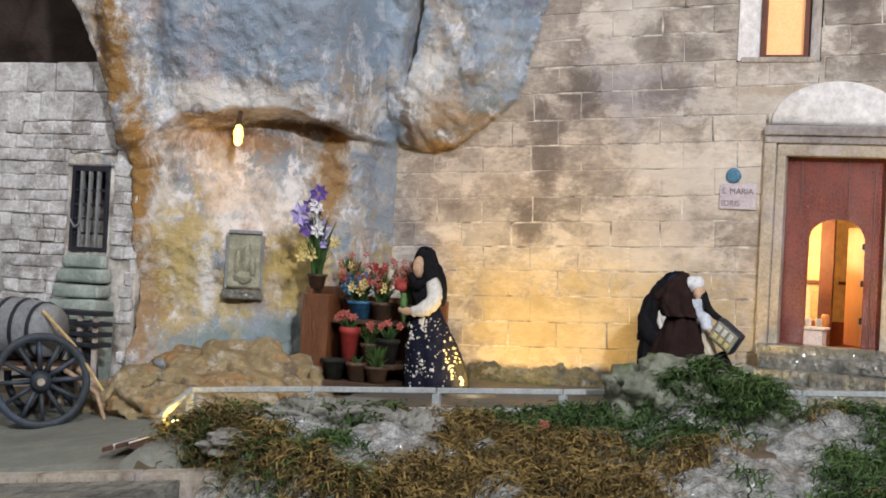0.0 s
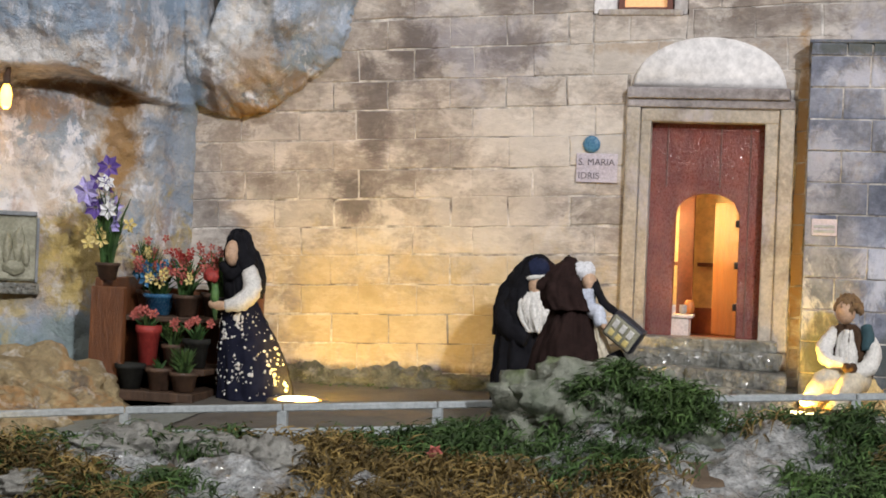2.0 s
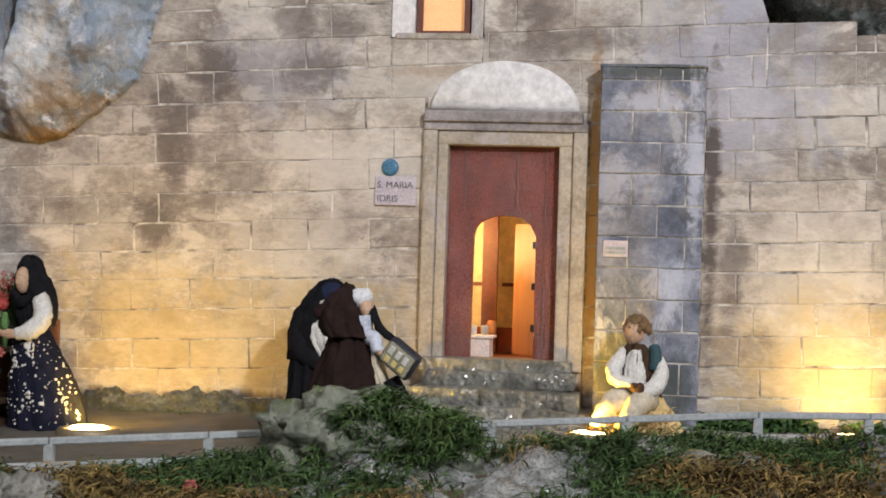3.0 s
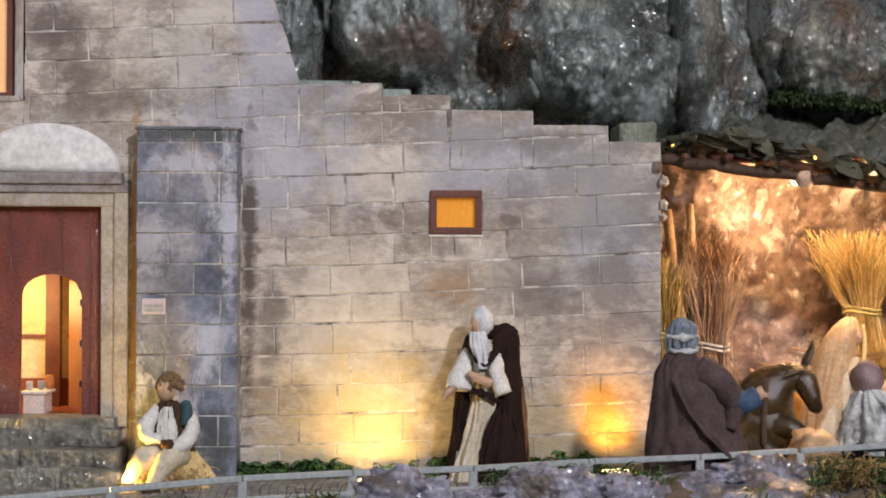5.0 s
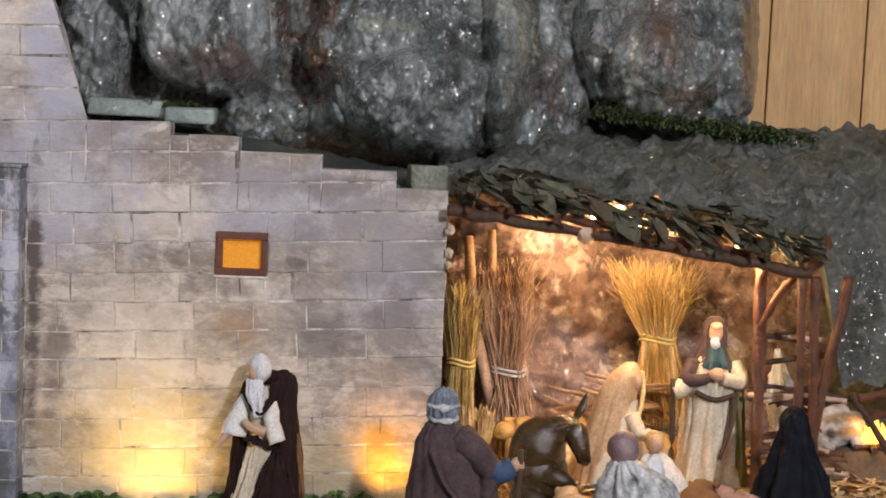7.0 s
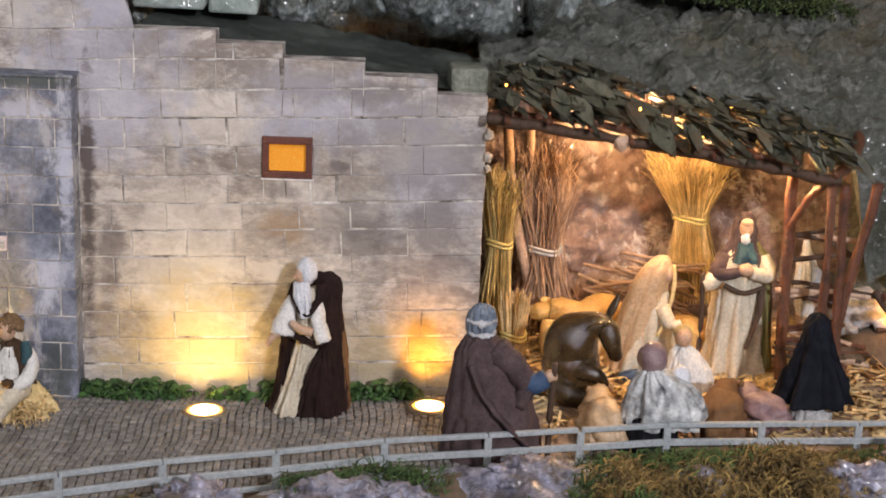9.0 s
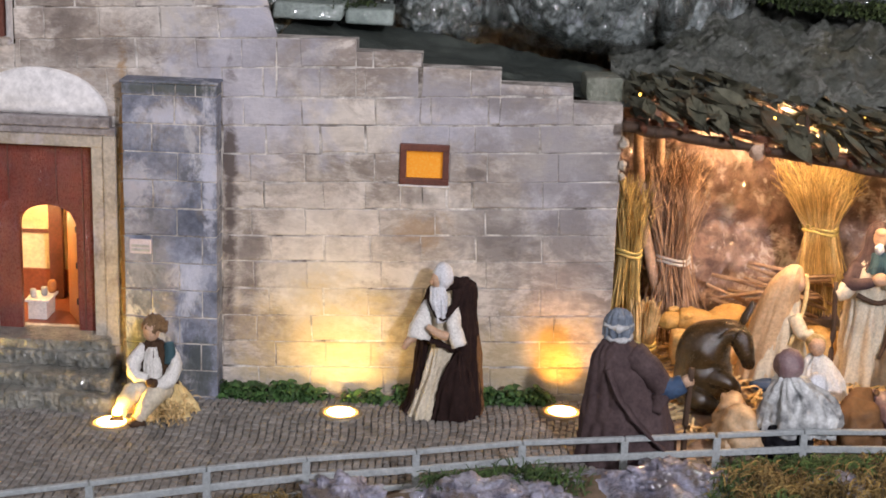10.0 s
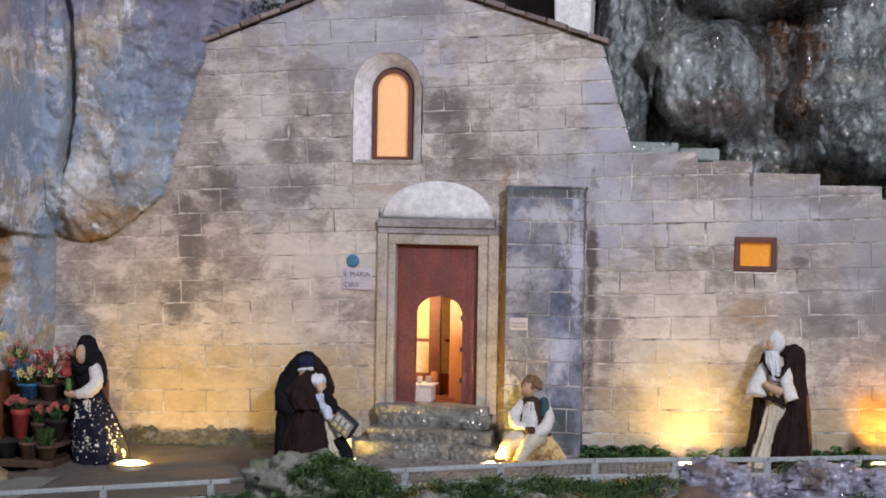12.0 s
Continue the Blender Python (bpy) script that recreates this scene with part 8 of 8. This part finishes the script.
for k in range(9):
    a = k * 0.7
    v = [bm.verts.new(p) for p in ((-0.600, -0.800, -0.035), (-0.600 + 0.016 * math.cos(a), -0.805 + 0.010 * math.sin(a), -0.026), (-0.600 + 0.024 * math.cos(a + 0.2), -0.81 + 0.014 * math.sin(a + 0.2), -0.028), (-0.600 + 0.016 * math.cos(a + 0.5), -0.805 + 0.010 * math.sin(a + 0.5), -0.026))]
    bm.faces.new(v)
tagged(put("green_sprig", bm, LEAFGREEN), "bright green sprig at the railing's foot", "plant")

# Stone plinth along the church's foot
rng = random.Random(31)
x = -0.66
while x < -0.14:
    w = rng.uniform(0.05, 0.09)
    bm = bmesh.new()
    add_ball(bm, (x + w / 2, -0.004, ground_z(x, 0) + 0.002), (w * 0.66, 0.026, rng.uniform(0.018, 0.030)), rough=0.45, sub=4, seed=x * 9, freq=46)
    tagged(put("plinth_rock", bm, ROOFROCK), "grey rock along the foot of the church wall", "rock", "plinth rocks")
    x += w

# Small lumps on the side wall
for z, r in ((0.432, 0.009), (0.398, 0.008), (0.380, 0.006)):
    bm = bmesh.new()
    add_ball(bm, (0.906, -0.003, z), (r * 0.8, r, r), rough=0.4, sub=3, seed=z * 50)
    tagged(put("plaster_lump", bm, JAMB), "small pale plaster lump on the wall's end", "lump", "plaster lumps")

# ---------------------------------------------------------------- pieces of the roof and the walls, last
stain_and_shade(STONE, [(-0.25, 0.36, 0.12, 0.08, 0.6), (-0.10, 0.48, 0.16, 0.05, 0.5), (0.20, 0.60, 0.10, 0.06, 0.6), (-0.35, 0.62, 0.06, 0.10, 0.6), (0.48, 0.44, 0.10, 0.07, 0.5), (0.44, 0.22, 0.10, 0.14, 0.5), (-0.30, 0.22, 0.16, 0.10, 0.5),
                (0.25, 0.70, 0.08, 0.06, 0.5), (0.80, 0.40, 0.07, 0.06, 0.4), (-0.12, 0.36, 0.08, 0.06, 0.5), (-0.62, 0.25, 0.08, 0.05, 0.4), (0.62, 0.34, 0.05, 0.03, 0.5)], (0.74, 0.69, 0.63), 15)
# Lavender tint, mostly over the upper wall and its right part
stain_and_shade(STONE, [(-0.15, 0.80, 0.30, 0.12, 0.6), (0.34, 0.50, 0.14, 0.16, 0.65), (0.70, 0.47, 0.20, 0.07, 0.65), (-0.33, 0.50, 0.10, 0.08, 0.4), (0.32, 0.66, 0.05, 0.12, 0.8), (0.82, 0.36, 0.08, 0.10, 0.5)], (0.45, 0.455, 0.54), 11)
# Brown strip paints the buttress's shade beside the door jamb; the rest are stains
stain_and_shade(STONE, [(0.118, 0.25, 0.018, 0.22, 0.6), (0.134, 0.28, 0.012, 0.30, 0.95), (-0.05, 0.50, 0.16, 0.012, 0.4), (0.60, 0.28, 0.05, 0.03, 0.5)], (0.36, 0.22, 0.10), 26)
# Dark stains, and dark bands along the wall's foot
stain_and_shade(STONE, [(-0.488, 0.41, 0.035, 0.09, 0.75), (-0.52, 0.27, 0.045, 0.045, 0.8), (-0.40, 0.34, 0.06, 0.03, 0.5), (-0.44, 0.49, 0.05, 0.05, 0.8), (-0.60, 0.36, 0.10, 0.045, 0.3), (-0.73, 0.28, 0.04, 0.10, 0.3), (-0.64, 0.28, 0.06, 0.03, 0.3), (-0.49, 0.13, 0.03, 0.025, 0.5),
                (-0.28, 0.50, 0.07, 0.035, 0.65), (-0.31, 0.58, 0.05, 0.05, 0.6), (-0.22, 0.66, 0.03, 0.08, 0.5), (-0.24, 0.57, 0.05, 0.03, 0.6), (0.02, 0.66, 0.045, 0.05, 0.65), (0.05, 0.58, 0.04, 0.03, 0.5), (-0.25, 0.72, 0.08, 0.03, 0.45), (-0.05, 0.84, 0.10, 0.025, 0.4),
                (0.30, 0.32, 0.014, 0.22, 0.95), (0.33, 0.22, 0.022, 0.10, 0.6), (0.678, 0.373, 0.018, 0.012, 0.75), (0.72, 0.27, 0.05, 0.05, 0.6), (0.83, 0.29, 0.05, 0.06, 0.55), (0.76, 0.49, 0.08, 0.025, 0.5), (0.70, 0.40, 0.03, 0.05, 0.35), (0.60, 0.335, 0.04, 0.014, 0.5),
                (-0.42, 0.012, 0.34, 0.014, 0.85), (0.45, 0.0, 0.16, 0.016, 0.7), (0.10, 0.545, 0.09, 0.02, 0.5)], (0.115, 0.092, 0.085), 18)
# Broad ochre tint low on the wall
stain_and_shade(STONE, [(-0.48, 0.10, 0.26, 0.13, 0.6), (-0.25, 0.10, 0.22, 0.12, 0.55), (0.44, 0.08, 0.16, 0.12, 0.6), (0.74, 0.07, 0.16, 0.10, 0.55)], (0.56, 0.43, 0.22), 12)
blocks = facade_blocks(4)
for hole in (WINDOW, DOOR, SMALL, (0.142, 0.288, -0.1, 0.502)):
    blocks = [q for p in blocks for q in beside(p, hole)]
stain_and_shade(STONE, [(0.80, 0.42, 0.16, 0.12, 0.6), (0.72, 0.30, 0.10, 0.07, 0.5), (0.85, 0.24, 0.08, 0.10, 0.5), (0.40, 0.54, 0.10, 0.05, 0.45), (0.62, 0.50, 0.14, 0.04, 0.5)], (0.235, 0.215, 0.21), 16)
rng = random.Random(14)
for block in blocks:
    if max(p[0] for p in block) < -0.80 or max(p[1] for p in block) < -0.03:
        continue
    high, far = max(p[1] for p in block), max(p[0] for p in block)
    if far < 0.372 or high <= 0.49:
        parts_ = [clip_poly(block, GABLE) if high > 0.575 else block]
    else:
        parts_ = [clip_poly(block, GABLE + [(0.372, 0, 1, 0)])]
        parts_ += [clip_poly(block, [(a, 0, -1, 0), (b, 0, 1, 0), (0, top, 0, 1)]) for a, b, top in STEPS]
    parts_ = [p for p in parts_ if p]
    for poly in parts_:
        xs, zs = [p[0] for p in poly], [p[1] for p in poly]
        if max(xs) - min(xs) < 0.006 or max(zs) - min(zs) < 0.005:
            continue
        gapx, gapz = rng.choice((0.0002, 0.0004, 0.0008, 0.0012)), rng.choice((0.0005, 0.0009, 0.0013, 0.0016))
        cx, cz = sum(xs) / len(xs), sum(zs) / len(zs)
        w, h = max(xs) - min(xs), max(zs) - min(zs)
        poly = [(cx + (px - cx) * (1 - 2 * gapx / w) + rng.uniform(-0.0014, 0.0014), cz + (pz - cz) * (1 - 2 * gapz / h) + rng.uniform(-0.0013, 0.0013)) for px, pz in poly]
        worn = []
        for (ax, az), (bx, bz) in zip(poly, poly[1:] + poly[:1]):
            cuts = (0, 0.36, 0.7) if abs(bx - ax) > 0.05 else (0, 0.5) if abs(bz - az) > 0.025 or abs(bx - ax) > 0.025 else (0,)
            worn += [(ax + (bx - ax) * q + (rng.uniform(-0.0009, 0.0009) if q else 0), az + (bz - az) * q + (rng.uniform(-0.0009, 0.0009) if q else 0)) for q in cuts]
        bm = bmesh.new()
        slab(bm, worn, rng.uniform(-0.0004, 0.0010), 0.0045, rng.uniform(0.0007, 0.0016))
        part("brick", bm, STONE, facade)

# Buttress stones
stain_and_shade(GREYSTONE, [(0.20, 0.02, 0.05, 0.05, 0.8), (0.26, 0.05, 0.03, 0.06, 0.7), (0.165, 0.08, 0.03, 0.03, 0.6), (0.215, 0.495, 0.09, 0.012, 0.8)], (0.075, 0.090, 0.080), 30)
stain_and_shade(GREYSTONE, [(0.22, 0.455, 0.06, 0.02, 0.6), (0.275, 0.36, 0.012, 0.12, 0.7), (0.16, 0.34, 0.03, 0.05, 0.5), (0.255, 0.20, 0.03, 0.03, 0.5)], (0.60, 0.61, 0.70), 44)
z, k = -0.0407, 0
while z < 0.49:
    h = 0.0437 if z < 0.48 else 0.502 - z
    cuts = [0.142, 0.188, 0.225, 0.258, 0.288] if z > 0.48 else [0.142, 0.225, 0.288] if k % 2 else [0.142, 0.186, 0.262, 0.288]
    cuts = [cuts[0]] + [c + rng.uniform(-0.003, 0.003) for c in cuts[1:-1]] + [cuts[-1]]
    for a, b in zip(cuts, cuts[1:]):
        bm = bmesh.new()
        e = rng.uniform(-0.0012, 0.0012)
        add_box(bm, a + 0.0009, b - 0.0009, -0.044 + e, -0.0385 if (a > 0.15 and b < 0.28) else 0.0, z + 0.0009, z + h - 0.0009, 0.0016, rough=0.0004)
        part("stone", bm, GREYSTONE, buttress)
    z += h
    k += 1
bm = bmesh.new()
add_box(bm, 0.1405, 0.2895, -0.046, 0.0, 0.5015, 0.506, 0.002, rough=0.001)
part("cap", bm, GREYSTONE, buttress)

# Old house stones: large white ones on top, small ones below
z = -0.06
while z < 0.47:
    big = z > 0.36
    h = 0.052 if big else rng.uniform(0.020, 0.027)
    h = min(h, 0.485 - z)
    x = -1.90 + rng.uniform(0, 0.03)
    while x < -1.100:
        w = rng.uniform(0.06, 0.10) if big else rng.uniform(0.024, 0.060)
        b = min(x + w, -1.097 + rng.uniform(-0.003, 0.003))
        if b - x > 0.008 and x > -1.62:
            for q in cut_rect((x, b, z, z + h), (-1.243, -1.147, 0.146, 0.322)):
                if q[3] < 0.146 and -1.24 < (q[0] + q[1]) / 2 < -1.12:
                    continue
                bm = bmesh.new()
                add_box(bm, q[0] + 0.0004, q[1] - 0.0004, -0.3065 + rng.uniform(-0.003, 0.003), -0.299, q[2] + 0.0004, q[3] - 0.0004, 0.0030, rough=0.0022)
                part("stone", bm, OLDSTONE, house)
        x = b if b > x else x + 0.01
    z += h

# Leaf roof of the stable
roof = thing("leaf_roof", "roof of dry grey-green leaves over the stable", "roof")
leaf_meshes = []
for k in range(5):
    bm = bmesh.new()
    L, W = 0.046 + 0.006 * k, 0.0085 + 0.0016 * (k % 3)
    rows_ = []
    for i in range(5):
        s = i / 4
        w = W * math.sin(math.pi * min(1, 0.06 + 0.94 * s)) ** 1.2
        bend = 0.005 * math.sin(s * 2.2 + k) * (1 + 0.2 * k)
        rows_.append([bm.verts.new((q * w, s * L, bend + abs(q) * (0.003 + 0.001 * k))) for q in (-1, 0, 1)])
    for a, b in zip(rows_, rows_[1:]):
        for i in range(2):
            bm.faces.new((a[i], a[i + 1], b[i + 1], b[i]))
    me = bpy.data.meshes.new("leaf")
    bm.to_mesh(me)
    bm.free()
    me.materials.append(LEAF)
    leaf_meshes.append(me)
rng = random.Random(99)
for k in range(290):
    x, s = rng.uniform(0.915, 1.455), rng.uniform(0.07, 1.05)
    p = roof_e(x, s) + Vector((0, 0, (0.022 if s < 0.14 else 0.006) + rng.uniform(0, 0.014)))
    ob = new("leaf", rng.choice(leaf_meshes))
    ob.parent = roof
    q = rng.uniform(1.0, 1.5)
    ob.matrix_basis = Matrix.LocRotScale(p, Euler((rng.uniform(-0.75, 0.05) if s < 0.14 else rng.uniform(-0.30, 0.10), rng.uniform(-0.35, 0.35), rng.gauss(3.55, 0.30))), (q, q, q))
